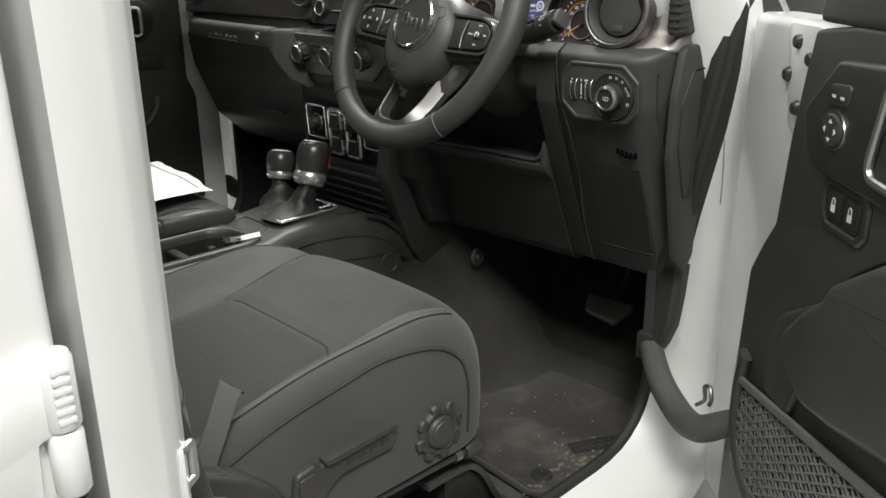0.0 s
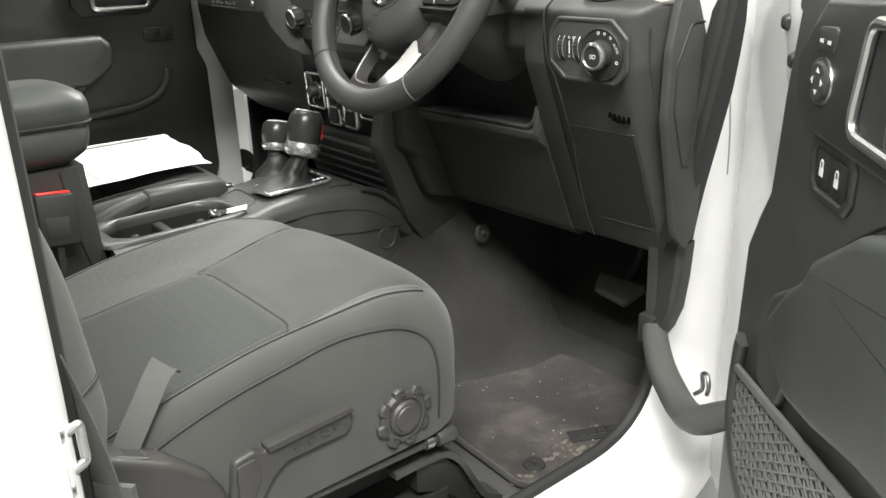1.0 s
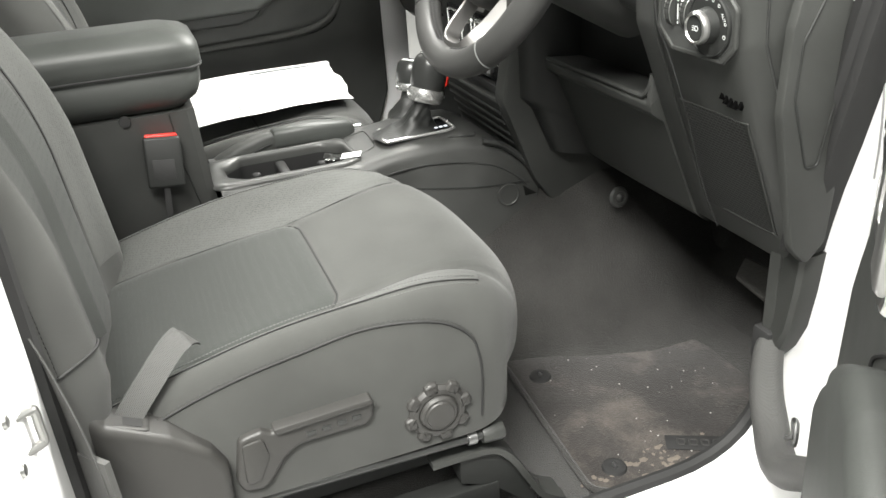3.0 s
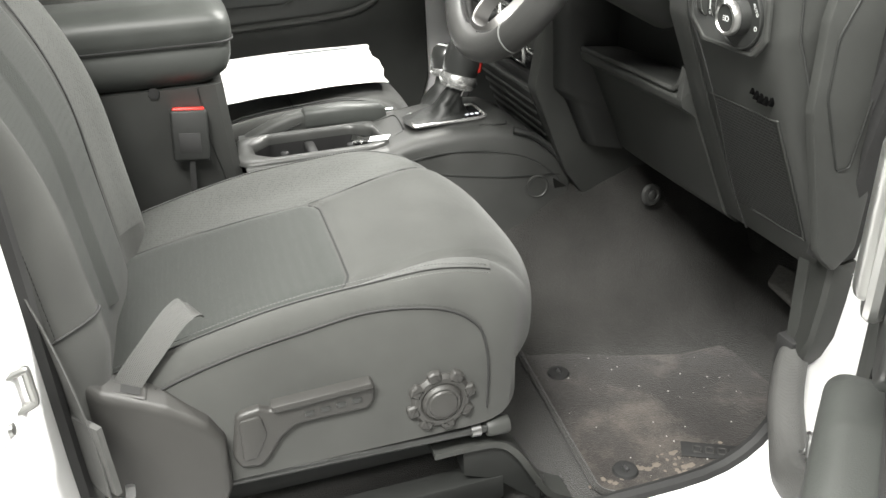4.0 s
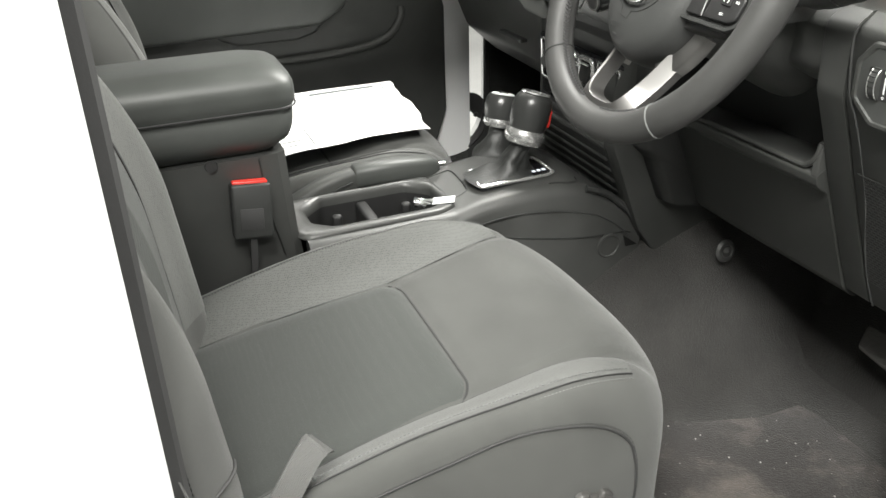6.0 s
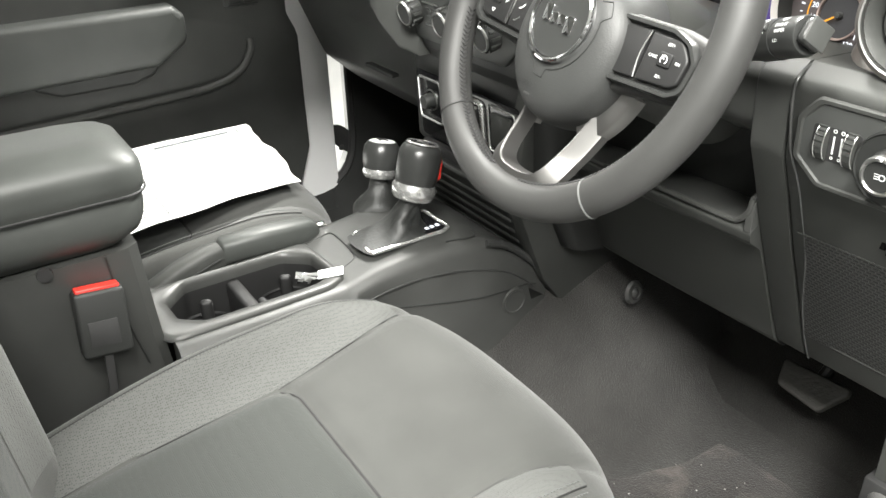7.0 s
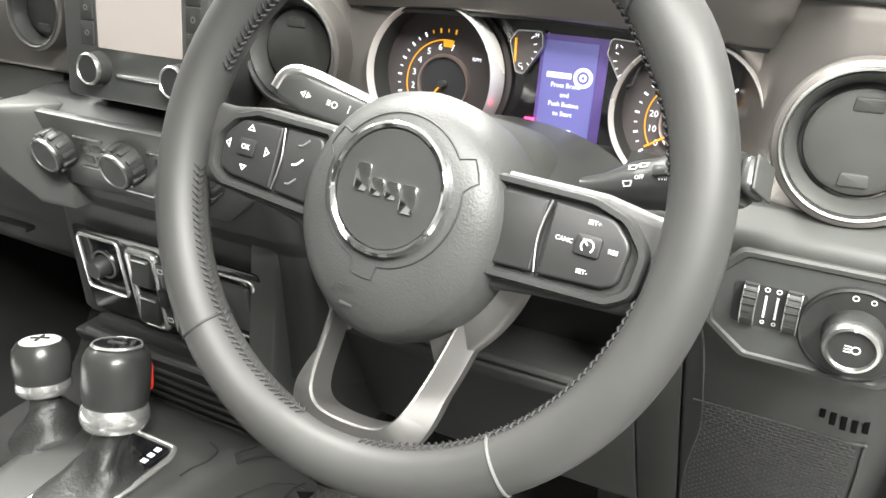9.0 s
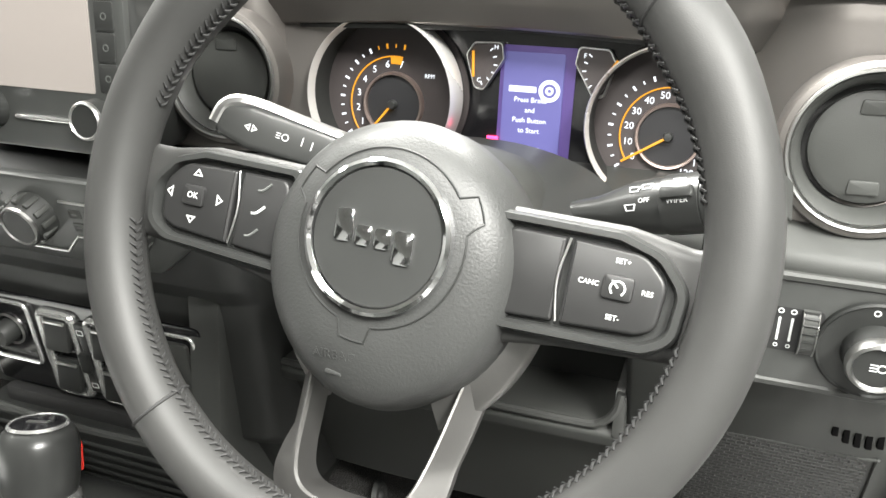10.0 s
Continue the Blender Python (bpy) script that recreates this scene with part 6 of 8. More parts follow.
ls = part("indicator_stalk", plate(outline([(0, sgn * -0.010), (0.085, sgn * -0.015), (0.112, sgn * -0.010), (0.108, sgn * 0.010), (0.09, sgn * 0.016), (0.0, sgn * 0.012)], [0, 0.01, 0.008, 0.01, 0.01, 0], 4), 0.016, mm @ pose(0, 0, -0.010), 0.005, seg=3), SATIN, shroud, "black indicator stalk with white symbols")
part("silver_edge", tube(smooth_path([mm @ Vector((0.005, sgn * 0.012, 0.0)), mm @ Vector((0.05, sgn * 0.014, 0.0)), mm @ Vector((0.09, sgn * 0.0155, 0.0)), mm @ Vector((0.107, sgn * 0.010, 0.0)), mm @ Vector((0.111, sgn * -0.004, 0.0))], 6), 0.0055, 10), SILVER, ls, "silver edge of the stalk")
for k, (u, v, wd) in enumerate(((0.086, 0.0, 0.010), (0.062, 0.001, 0.008), (0.050, 0.002, 0.002), (0.043, 0.001, 0.002))):
    if k == 0:
        for e in (1, -1):
            part("arrow_symbol", ring_plate([Vector((0.0008, -0.0026)), Vector((0.0008, 0.0026)), Vector((0.0046, 0))], [Vector((0.0014, -0.0014)), Vector((0.0014, 0.0014)), Vector((0.0033, 0))], 0.0003, mm @ pose(u, sgn * v, 0.0060, 0, 0, 0 if e > 0 else 180)), WHITE_MARK, ls, "white arrow symbol")
    elif k == 1:
        part("lamp_symbol", ring_plate(circle2(0.0025, 16), circle2(0.0019, 16), 0.0003, mm @ pose(u, sgn * v, 0.0060)), WHITE_MARK, ls, "white lamp symbol")
        for j in range(3):
            part("ray", box((0, -0.00025, 0), (0.003, 0.00025, 0.0003), m=mm @ pose(u + 0.0034, sgn * (v + 0.0016 - 0.0016 * j), 0.0060)), WHITE_MARK, ls)
    else:
        part("arrow_line", box((-0.00028, -0.0030, 0), (0.00028, 0.0030, 0.0003), m=mm @ pose(u, sgn * v, 0.0060)), WHITE_MARK, ls)
# right stalk: round wiper switch
Q0, Q1 = Vector((-0.791, 0.930, 1.413)), Vector((-0.655, 0.893, 1.458))
zdir = (Q1 - Q0).normalized()
up = Vector((0, -0.75, 0.66))
up = (up - zdir * up.dot(zdir)).normalized()
xd = up.cross(zdir)
rm = Matrix(((xd.x, up.x, zdir.x, Q0.x), (xd.y, up.y, zdir.y, Q0.y), (xd.z, up.z, zdir.z, Q0.z), (0, 0, 0, 1)))
rs = part("wiper_stalk", spin([(0, 0), (0.008, 0.0), (0.010, 0.02), (0.0165, 0.045), (0.0175, 0.06), (0.0175, 0.066), (0, 0.066)], rm, 28), SATIN, shroud, "black wiper stalk with white words")
part("rear_ring", spin([(0, 0.0665), (0.0185, 0.0665), (0.0185, 0.090), (0, 0.090)], rm, 28), SATIN, rs)
part("front_ring", spin([(0, 0.0905), (0.0178, 0.0905), (0.0178, 0.118), (0.0165, 0.121), (0, 0.121)], rm, 28), SATIN, rs)
part("end_button", box((-0.012, -0.012, 0.1215), (0.012, 0.012, 0.132), 0.005, 3, m=rm), SATIN, rs, "grey end of the stalk")
part("silver_edge", box((-0.0115, -0.0115, 0.1315), (0.0115, 0.0115, 0.1335), 0.001, 3, m=rm), PLASTIC, rs, "grey end edge")
part("detent", box((-0.004, 0.017, 0.068), (0.004, 0.0225, 0.088), 0.002, m=rm), SATIN, rs)


def on_stalk(u, ang, r):
    """Axes on the stalk's skin: text runs along it."""
    a = math.radians(-ang)
    n = (xd * math.sin(a) + up * math.cos(a))
    y = zdir.cross(-n) * -1
    y = n.cross(zdir)
    c = Q0 + zdir * u + n * r
    return Matrix(((zdir.x, y.x, n.x, c.x), (zdir.y, y.y, n.y, c.y), (zdir.z, y.z, n.z, c.z), (0, 0, 0, 1)))


for tx, u, ang, r, sz in (("OFF", 0.057, 8, 0.0178, 0.0042), ("REAR", 0.078, -4, 0.0188, 0.0046), ("WIPER", 0.078, 14, 0.0188, 0.0046), ("FRONT", 0.104, -4, 0.0181, 0.0046), ("WIPER", 0.104, 14, 0.0181, 0.0046), ("LO", 0.100, 40, 0.0181, 0.0042)):
    words(tx, sz, WORLD_OF[rs].inverted() @ on_stalk(u, ang, r), WHITE_MARK, rs)
for u, ang, r in ((0.050, -18, 0.0176), (0.058, -22, 0.0178), (0.078, -26, 0.0188), (0.104, -26, 0.0181), (0.048, 20, 0.0176)):
    mm2 = on_stalk(u, ang, r)
    part("wiper_symbol", ring_plate([Vector(p) for p in ((-0.0028, -0.002), (0.0028, -0.002), (0.0038, 0.002), (-0.0038, 0.002))], [Vector(p) * 0.72 for p in ((-0.0028, -0.002), (0.0028, -0.002), (0.0038, 0.002), (-0.0038, 0.002))], 0.0002, mm2), WHITE_MARK, rs, "white wiper symbol")

shroud.matrix_world = pose(0.011, 0.013, 0.011) @ shroud.matrix_world

# ---- centre console ----
console = thing("centre_console", Matrix.Translation((CX, 0.6, FLOOR_Z)), "black plastic centre console with cup holders and padded armrest", "console")


def console_ring(y, ztop, xr, xl, zlow=0.86, xb=-1.102):
    """Section of the console at y: door side first, over the top, down the passenger side."""
    return [(xb, y, zlow), (xb - 0.004, y, zlow + 0.09), (xb - 0.012, y, ztop - 0.055), (xr + 0.010, y, ztop - 0.020), (xr + 0.003, y, ztop - 0.007), (xr - 0.006, y, ztop - 0.001), (xr - 0.016, y, ztop),
            (xl + 0.016, y, ztop), (xl + 0.006, y, ztop - 0.001), (xl - 0.003, y, ztop - 0.007), (xl - 0.010, y, ztop - 0.020), (2 * CX - xb + 0.012, y, ztop - 0.055), (2 * CX - xb + 0.004, y, zlow + 0.09), (2 * CX - xb, y, zlow)]


def side_foot(y):
    """x of the console's foot on the door side, which widens past the seat."""
    return along(((0.688, -1.150), (0.76, -1.132), (0.88, -1.104), (0.94, -1.102)), y)


# cup bay side walls and floor, then the raised part under the levers
rings = [console_ring(y, z, xr, xl, xb=-1.152) for y, z, xr, xl in ((0.30, 0.985, -1.172, -1.32), (0.44, 0.985, -1.172, -1.32), (0.452, 0.985, -1.172, -1.32))]
part("rear_deck", loft(rings), CONSOLE, console, sharp=0.9)
rings = [console_ring(y, z, xr, xl, xb=side_foot(y)) for y, z, xr, xl in ((0.688, 1.049, -1.150, -1.335), (0.70, 1.051, -1.150, -1.335), (0.735, 1.060, -1.150, -1.33), (0.80, 1.068, -1.147, -1.33), (0.87, 1.070, -1.140, -1.33), (0.905, 1.066, -1.134, -1.335), (0.94, 1.050, -1.126, -1.34), (0.975, 1.022, -1.118, -1.345), (1.00, 0.98, -1.112, -1.35))]
part("lever_deck", loft(rings), CONSOLE, console, "black raised deck round the gear levers", sharp=0.9)
for xr, nm in ((1, "bay_wall"), (-1, "bay_wall")):
    full = [console_ring(y, z, -1.150, -1.34, xb=-1.150) for y, z in ((0.452, 1.047), (0.57, 1.047), (0.688, 1.049))]
    if xr > 0:
        rg = [r[:7] + [(-1.176, r[0][1], r[6][2]), (-1.178, r[0][1], r[6][2] - 0.004), (-1.180, r[0][1], 0.86)] for r in full]
    else:
        rg = [[(-1.298, r[0][1], 0.86), (-1.299, r[0][1], r[7][2] - 0.004), (-1.301, r[0][1], r[7][2])] + r[7:] for r in full]
    part(nm, loft(rg), CONSOLE, console, sharp=0.9)
part("bay_floor", box((-1.297, 0.452, 0.93), (-1.178, 0.688, 0.945)), RUBBER_AND_SHADE, console)
# cup holders
CUP_AND_SHADE = surface("matt_black_cup_and_bay_shade", (0.010, 0.010, 0.010), 0.6, grain=500, bump=0.2)
for yc in (0.512, 0.632):
    cup = part("cup_holder", spin([(0.043, 1.040), (0.0445, 1.0435), (0.047, 1.040), (0.0465, 1.02), (0.046, 0.96), (0.0, 0.958), (0.0, 0.962), (0.0415, 0.964), (0.043, 1.0)], Matrix.Translation((-1.238, yc, -0.040)), 44), CUP_AND_SHADE, console, "round matt black cup holder")
    for a in (40, 160, 280):
        part("cup_spring", box((0.033, -0.009, 0.965), (0.046, 0.009, 1.026), 0.006, 3, m=Matrix.Translation((-1.238, yc, 0.0)) @ pose(0, 0, 0, 0, 0, a)), CUP_AND_SHADE, cup)
part("cup_bridge", box((-1.297, 0.562, 0.955), (-1.178, 0.582, 1.034), 0.006, 3), CUP_AND_SHADE, console, "bridge between the cup holders")
def radial(poly, n=96):
    """Points of an outline at even angles round its own origin."""
    out = []
    for i in range(n):
        d = Vector((math.cos(2 * math.pi * i / n), math.sin(2 * math.pi * i / n)))
        best = 0.0
        for a, b in zip(poly, poly[1:] + poly[:1]):
            e = b - a
            den = d.x * e.y - d.y * e.x
            if abs(den) > 1e-9:
                k, m = (a.x * e.y - a.y * e.x) / den, (a.x * d.y - a.y * d.x) / den
                if k > 0 and -1e-6 <= m <= 1 + 1e-6:
                    best = max(best, k)
        out.append(d * best)
    return out


rim_o = radial(outline([(-0.077, -0.122), (0.044, -0.132), (0.063, -0.120), (0.064, 0.100), (0.050, 0.128), (-0.077, 0.124)], 0.010, 5))
rim_i = radial(outline([(-0.036, -0.099), (0.014, -0.096), (0.037, -0.060), (0.040, 0.085), (0.022, 0.116), (-0.036, 0.112), (-0.066, 0.078), (-0.068, -0.066)], 0.012, 5))
RIM = pose(-1.226, 0.570, 1.0478, 0.5, 0, 0)
rings = [[RIM @ (o.lerp(i, k).to_3d() + Vector((0, 0, z))) for o, i in zip(rim_o, rim_i)] for k, z in ((0.0, 0.0), (0.04, 0.004), (0.16, 0.0062), (0.62, 0.0056), (0.86, 0.0030), (0.97, -0.003), (1.0, -0.010), (1.0, -0.012))]
part("bay_rim", loft(rings, caps=False), surface("smooth_grey_rim", (0.046, 0.047, 0.045), 0.40, bump=0.05), console, "smooth rim round the cup holders", sharp=1.2)
# the bay's own wall, coloured near black for the shade inside it
part("bay_inner_shade", loft([[RIM @ (i.to_3d() * k + Vector((0, 0, z))) for i in rim_i] for k, z in ((1.003, -0.009), (1.0, -0.014), (0.985, -0.050), (0.975, -0.085))], caps=False), CUP_AND_SHADE, console, "inner wall of the cup bay, coloured near black for its shade", sharp=1.2)
# line pressed in the side
def deck_side(y, z):
    """x of the console's door-side skin at y and z."""
    tab = ((0.44, 1.03, -1.150), (0.688, 1.046, -1.150), (0.735, 1.060, -1.150), (0.80, 1.068, -1.147), (0.87, 1.070, -1.140), (0.905, 1.066, -1.134), (0.94, 1.050, -1.126), (0.975, 1.022, -1.118), (1.00, 0.98, -1.112))
    for (y0, z0, x0), (y1, z1, x1) in zip(tab, tab[1:]):
        if y0 <= y <= y1:
            f = (y - y0) / (y1 - y0)
            top, xr = z0 + (z1 - z0) * f, x0 + (x1 - x0) * f
            xb = side_foot(y)
            a, b = (xb - 0.012, top - 0.055), (xr + 0.010, top - 0.020)
            if z <= a[1]:
                return xb - 0.004 + (a[0] - xb + 0.004) * max(0.0, (z - 0.95) / (a[1] - 0.95))
            return a[0] + (b[0] - a[0]) * min(1.0, (z - a[1]) / (b[1] - a[1]))
    return -1.112


side = smooth_path([(0, y, z) for y, z in ((0.60, 0.975), (0.66, 0.992), (0.70, 1.012), (0.735, 1.026), (0.79, 1.033), (0.86, 1.030), (0.92, 1.015), (0.96, 0.990), (0.985, 0.965))], 8)
part("side_line", tube([(deck_side(p[1], p[2]) + 0.0004, p[1], p[2]) for p in side], 0.0016, 6), SATIN, console, "pressed line in the side")
part("side_line", tube([(deck_side(y, z) + 0.0006, y, z) for y, z in [(0.70 + 0.285 * i / 20, 1.004 - 0.030 * (i / 20) ** 0.8) for i in range(21)]], 0.0013, 6), PLASTIC_DARK, console)
part("side_disc", spin([(0, 0.002), (0.017, 0.002), (0.019, 0.0035), (0.021, 0.003), (0.022, 0.0), (0, 0)], pose(-1.1075, 0.942, 0.958, 0, 88, 0), 28), CONSOLE, console, "round blanking disc")
part("edge_strip", tube(smooth_path([(-1.128, 0.905, 1.060), (-1.120, 0.94, 1.048), (-1.110, 0.975, 1.018), (-1.100, 0.998, 0.988)], 6), 0.006, 8), SATIN, console, "smooth raised edge")
def deck_top(y):
    tab = ((0.60, 1.040), (0.688, 1.046), (0.735, 1.060), (0.80, 1.068), (0.87, 1.070), (0.905, 1.066), (0.94, 1.050), (0.975, 1.022))
    for (y0, z0), (y1, z1) in zip(tab, tab[1:]):
        if y0 <= y <= y1:
            return z0 + (z1 - z0) * (y - y0) / (y1 - y0)
    return 1.04


for pts in ([(-1.302, 0.694), (-1.300, 0.716), (-1.294, 0.7335), (-1.26, 0.735), (-1.216, 0.731), (-1.204, 0.722), (-1.200, 0.695)], [(-1.165, 0.905), (-1.148, 0.898), (-1.1445, 0.880), (-1.150, 0.862), (-1.152, 0.85)]):
    part("deck_groove", tube(smooth_path([(x, y, deck_top(y) + 0.0004) for x, y in pts], 6), 0.0014, 6), PLASTIC_DARK, console, "fine groove in the deck")
# storage box and padded lid
bx = part("storage_box", loft([[(-1.168 + 0.002 * k, 0.05, z), (-1.168 + 0.002 * k, 0.40, z), (-1.171 + 0.002 * k, 0.425 + dy, z), (-1.18, 0.437 + dy, z), (-1.31, 0.437 + dy, z), (-1.319, 0.425 + dy, z), (-1.322, 0.40, z), (-1.322, 0.05, z)] for z, dy, k in ((0.86, 0.014, 1.5), (1.0, 0.012, 1), (1.06, 0.006, 0), (1.187, 0.0, 0))]), CONSOLE, console, "black storage box", sharp=0.5)
part("box_joint", tube([(-1.1655, 0.398, 1.185), (-1.1655, 0.404, 1.10), (-1.1655, 0.418, 1.03)], 0.0013, 6), PLASTIC_DARK, bx)
part("lid_catch", spin([(0, 0.004), (0.008, 0.004), (0.009, 0), (0, 0)], pose(-1.168, 0.333, 1.184, 0, 90, 0), 16), RUBBER_AND_SHADE, bx, "dark catch under the lid")
rings = []
for i in range(15):
    u = i / 14
    z = 1.190 + 0.118 * u
    bulge = 0.006 * math.sin(math.pi * min(1, u * 2)) + (0.004 if 0.5 < u < 0.9 else 0.0)
    ins = 0.0 if u < 0.72 else 0.034 * (1 - math.sqrt(max(0, 1 - ((u - 0.72) / 0.28) ** 2)))
    ins += 0.010 * max(0, 1 - u / 0.15)
    q = outline([(-1.168 + bulge - ins, 0.02 + ins), (-1.168 + bulge - ins, 0.437 + bulge + 0.022 * min(1, u * 2) - ins), (-1.324 - bulge + ins, 0.437 + bulge + 0.022 * min(1, u * 2) - ins), (-1.324 - bulge + ins, 0.02 + ins)], [0.02, 0.035, 0.035, 0.02], 8)
    rings.append([(p.x, p.y, z) for p in q])
lid = part("armrest", loft(rings), VINYL, console, "padded black vinyl armrest lid", sharp=1.0)
zz = 1.252
q = outline([(-1.1625, 0.03), (-1.1625, 0.4625), (-1.3295, 0.4625), (-1.3295, 0.03)], [0.02, 0.036, 0.036, 0.02], 8)
part("seam", tube([(p.x, p.y, zz) for p in q], 0.0016, 6, closed=True), THREAD, lid, "dark stitched seam")

# gear lever and its gate
shift = thing("gear_lever", Matrix.Translation((-1.225, 0.815, 1.07)), "black gear lever with silver collar and leather boot", "gear lever")
gate_o = outline([(-0.040, -0.066), (0.032, -0.072), (0.040, 0.050), (0.034, 0.064), (-0.040, 0.064)], [0.008, 0.008, 0.02, 0.01, 0.008], 5)
gate_i = [Vector((p.x * 0.90, p.y * 0.92)) for p in gate_o]
GM = pose(-1.222, 0.815, 1.0705, 2, 0, 0)
part("gate_frame", tube([GM @ Vector(((a.x + b.x) / 2, (a.y + b.y) / 2, 0.0025)) for a, b in zip(gate_o, gate_i)], 0.0034, 10, closed=True), BRIGHT, shift, "bright chrome gate frame")
part("gate_plate", plate(gate_i, 0.002, GM @ pose(0, 0, 0.0012)), GLOSS, shift, "gloss black gate plate")
ind = part("gear_display", box((0.012, 0.004, 0.003), (0.031, 0.056, 0.006), 0.001, m=GM), GLOSS, shift, "black gear display strip")
for i in range(5):
    part("gear_mark", box((0.0175, 0.010 + 0.009 * i, 0.0061), (0.0245, 0.0155 + 0.009 * i, 0.0064), m=GM), LIT, ind, "lit gear symbol")
foldr = random.Random(4)
rings = []
for i in range(16):
    u = i / 15
    c = Vector((-1.226, 0.800, 1.071)).lerp(Vector((-1.215, 0.832, 1.128)), u)
    ring = []
    for j in range(28):
        a = 2 * math.pi * j / 28
        w = 0.026 * (1 - u) ** 2.6 + 0.0165
        l = 0.047 * (1 - u) ** 3.2 + 0.0165
        f = 1 + 0.17 * math.sin(a * 4 + u * 7) * math.sin(math.pi * u) + 0.07 * math.sin(a * 7 - u * 11) * math.sin(math.pi * u)
        sq = 1 / max(abs(math.cos(a)), abs(math.sin(a))) ** (0.7 * (1 - u))
        ring.append(c + Vector((w * math.cos(a) * f * sq, l * math.sin(a) * f * sq, 0.004 * math.sin(a * 3 + u * 9) * math.sin(math.pi * u))))
    rings.append(ring)
BOOT = surface("gear_boot_leather", (0.020, 0.021, 0.020), 0.50, grain=260, bump=0.6, depth=0.0012)
part("boot", loft(rings), BOOT, shift, "creased black leather boot", sharp=1.2)
lean_m = look((-1.2160, 0.832, 1.126), (-1.2220, 0.856, 1.20)) @ pose(0, 0, 0, 180, 0, 0) @ Matrix.Diagonal((1.36, 1.36, 1.15, 1))
part("collar", spin([(0.0125, -0.004), (0.0205, -0.001), (0.0228, 0.003), (0.0240, 0.008), (0.0240, 0.012), (0.0230, 0.017), (0.0218, 0.019), (0.0, 0.019)], lean_m, 40), BRIGHT, shift, "bright metal collar")
for a in (60, 85, 110):
    part("collar_rivet", spin([(0, 0.002), (0.002, 0.0015), (0.0024, 0), (0, 0)], lean_m @ pose(0, 0, 0.011, 0, 0, a) @ pose(0.0238, 0, 0, 0, 90, 0), 10), STEEL, shift)
part("grip", spin([(0.0212, 0.019), (0.0226, 0.024), (0.0236, 0.038), (0.0236, 0.052), (0.0226, 0.060), (0.0205, 0.0655), (0.017, 0.0690), (0.0, 0.070)], lean_m, 44), SATIN, shift, "black gear knob grip")
cap = part("top_badge", spin([(0, 0.0715), (0.0165, 0.0708), (0.0175, 0.0690), (0, 0.068)], lean_m, 32), GLOSS, shift, "round silver-edged badge on top")
part("badge_edge", spin([(0.0158, 0.0712), (0.0167, 0.0718), (0.0180, 0.0698), (0.0158, 0.068)], lean_m, 32), BRIGHT, cap)
part("badge_mark", box((-0.007, -0.002, 0.0712), (0.007, 0.002, 0.0722), 0.0005, m=lean_m), SILVER, cap, "plain silver mark")
part("release_button", box((-0.008, 0.017, 0.0), (0.008, 0.0265, 0.030), 0.004, m=pose(-1.2185, 0.852, 1.152, -8, 0, -32)), RED, shift, "red release tab")
# transfer lever
xf = thing("transfer_lever", Matrix.Translation((-1.325, 0.845, 1.07)), "short black transfer lever with silver collar", "gear lever")
xm = look((-1.333, 0.848, 1.085), (-1.343, 0.866, 1.16)) @ pose(0, 0, 0, 180, 0, 0) @ Matrix.Diagonal((1.44, 1.44, 1.10, 1))
part("stem", spin([(0, -0.03), (0.016, -0.03), (0.012, 0.0), (0.010, 0.028), (0, 0.028)], xm, 24), BOOT, xf, "leather-covered stem")
part("collar", spin([(0.0, 0.024), (0.0165, 0.025), (0.0190, 0.029), (0.0195, 0.033), (0.0188, 0.038), (0, 0.039)], xm, 32), BRIGHT, xf, "bright metal collar")
part("grip", spin([(0.0178, 0.037), (0.0198, 0.045), (0.0205, 0.058), (0.0195, 0.070), (0.016, 0.0765), (0.0, 0.078)], xm, 36), SATIN, xf, "black knob")
tb = part("top_badge", spin([(0, 0.0795), (0.013, 0.0785), (0.0145, 0.0768), (0, 0.076)], xm, 28), WHITE_MARK, xf, "pale shift pattern badge")
part("pattern_bar", box((-0.007, -0.0008, 0.079), (0.007, 0.0008, 0.0805), m=xm), RUBBER_AND_SHADE, tb)
part("pattern_bar", box((-0.0008, -0.007, 0.079), (0.0008, 0.007, 0.0805), m=xm), RUBBER_AND_SHADE, tb)
part("boot", loft([[Vector((-1.330 + (0.026 * (1 - u) + 0.011) * math.cos(a) * (1 + 0.15 * math.sin(a * 3 + 8 * u)), 0.845 + 0.006 * u + (0.036 * (1 - u) + 0.011) * math.sin(a) * (1 + 0.12 * math.sin(a * 4 - 6 * u)), 1.062 + 0.045 * u)) for a in [2 * math.pi * j / 20 for j in range(20)]] for u in [i / 8 for i in range(9)]]), BOOT, xf, "creased leather boot", sharp=1.2)
# handbrake
hb = thing("handbrake", Matrix.Translation((-1.33, 0.6, 1.03)), "black handbrake lever with bright end button", "handbrake")
part("grip", loft([[Vector((-1.330 + w * math.copysign(abs(math.cos(a)) ** 0.6, math.cos(a)), y, zc + h * math.copysign(abs(math.sin(a)) ** 0.6, math.sin(a)))) for a in [2 * math.pi * j / 20 for j in range(20)]] for y, zc, w, h in ((0.585, 1.062, 0.0150, 0.015), (0.59, 1.064, 0.0185, 0.0190), (0.66, 1.063, 0.0195, 0.0205), (0.725, 1.058, 0.0190, 0.0200), (0.738, 1.056, 0.0135, 0.0130))]), VINYL, hb, "leather-wrapped grip", sharp=0.9)
part("end_button", tube([(-1.330, 0.738, 1.056), (-1.330, 0.742, 1.056), (-1.330, 0.752, 1.0555)], 0.0085, 16), CHROME, hb, "bright end button")
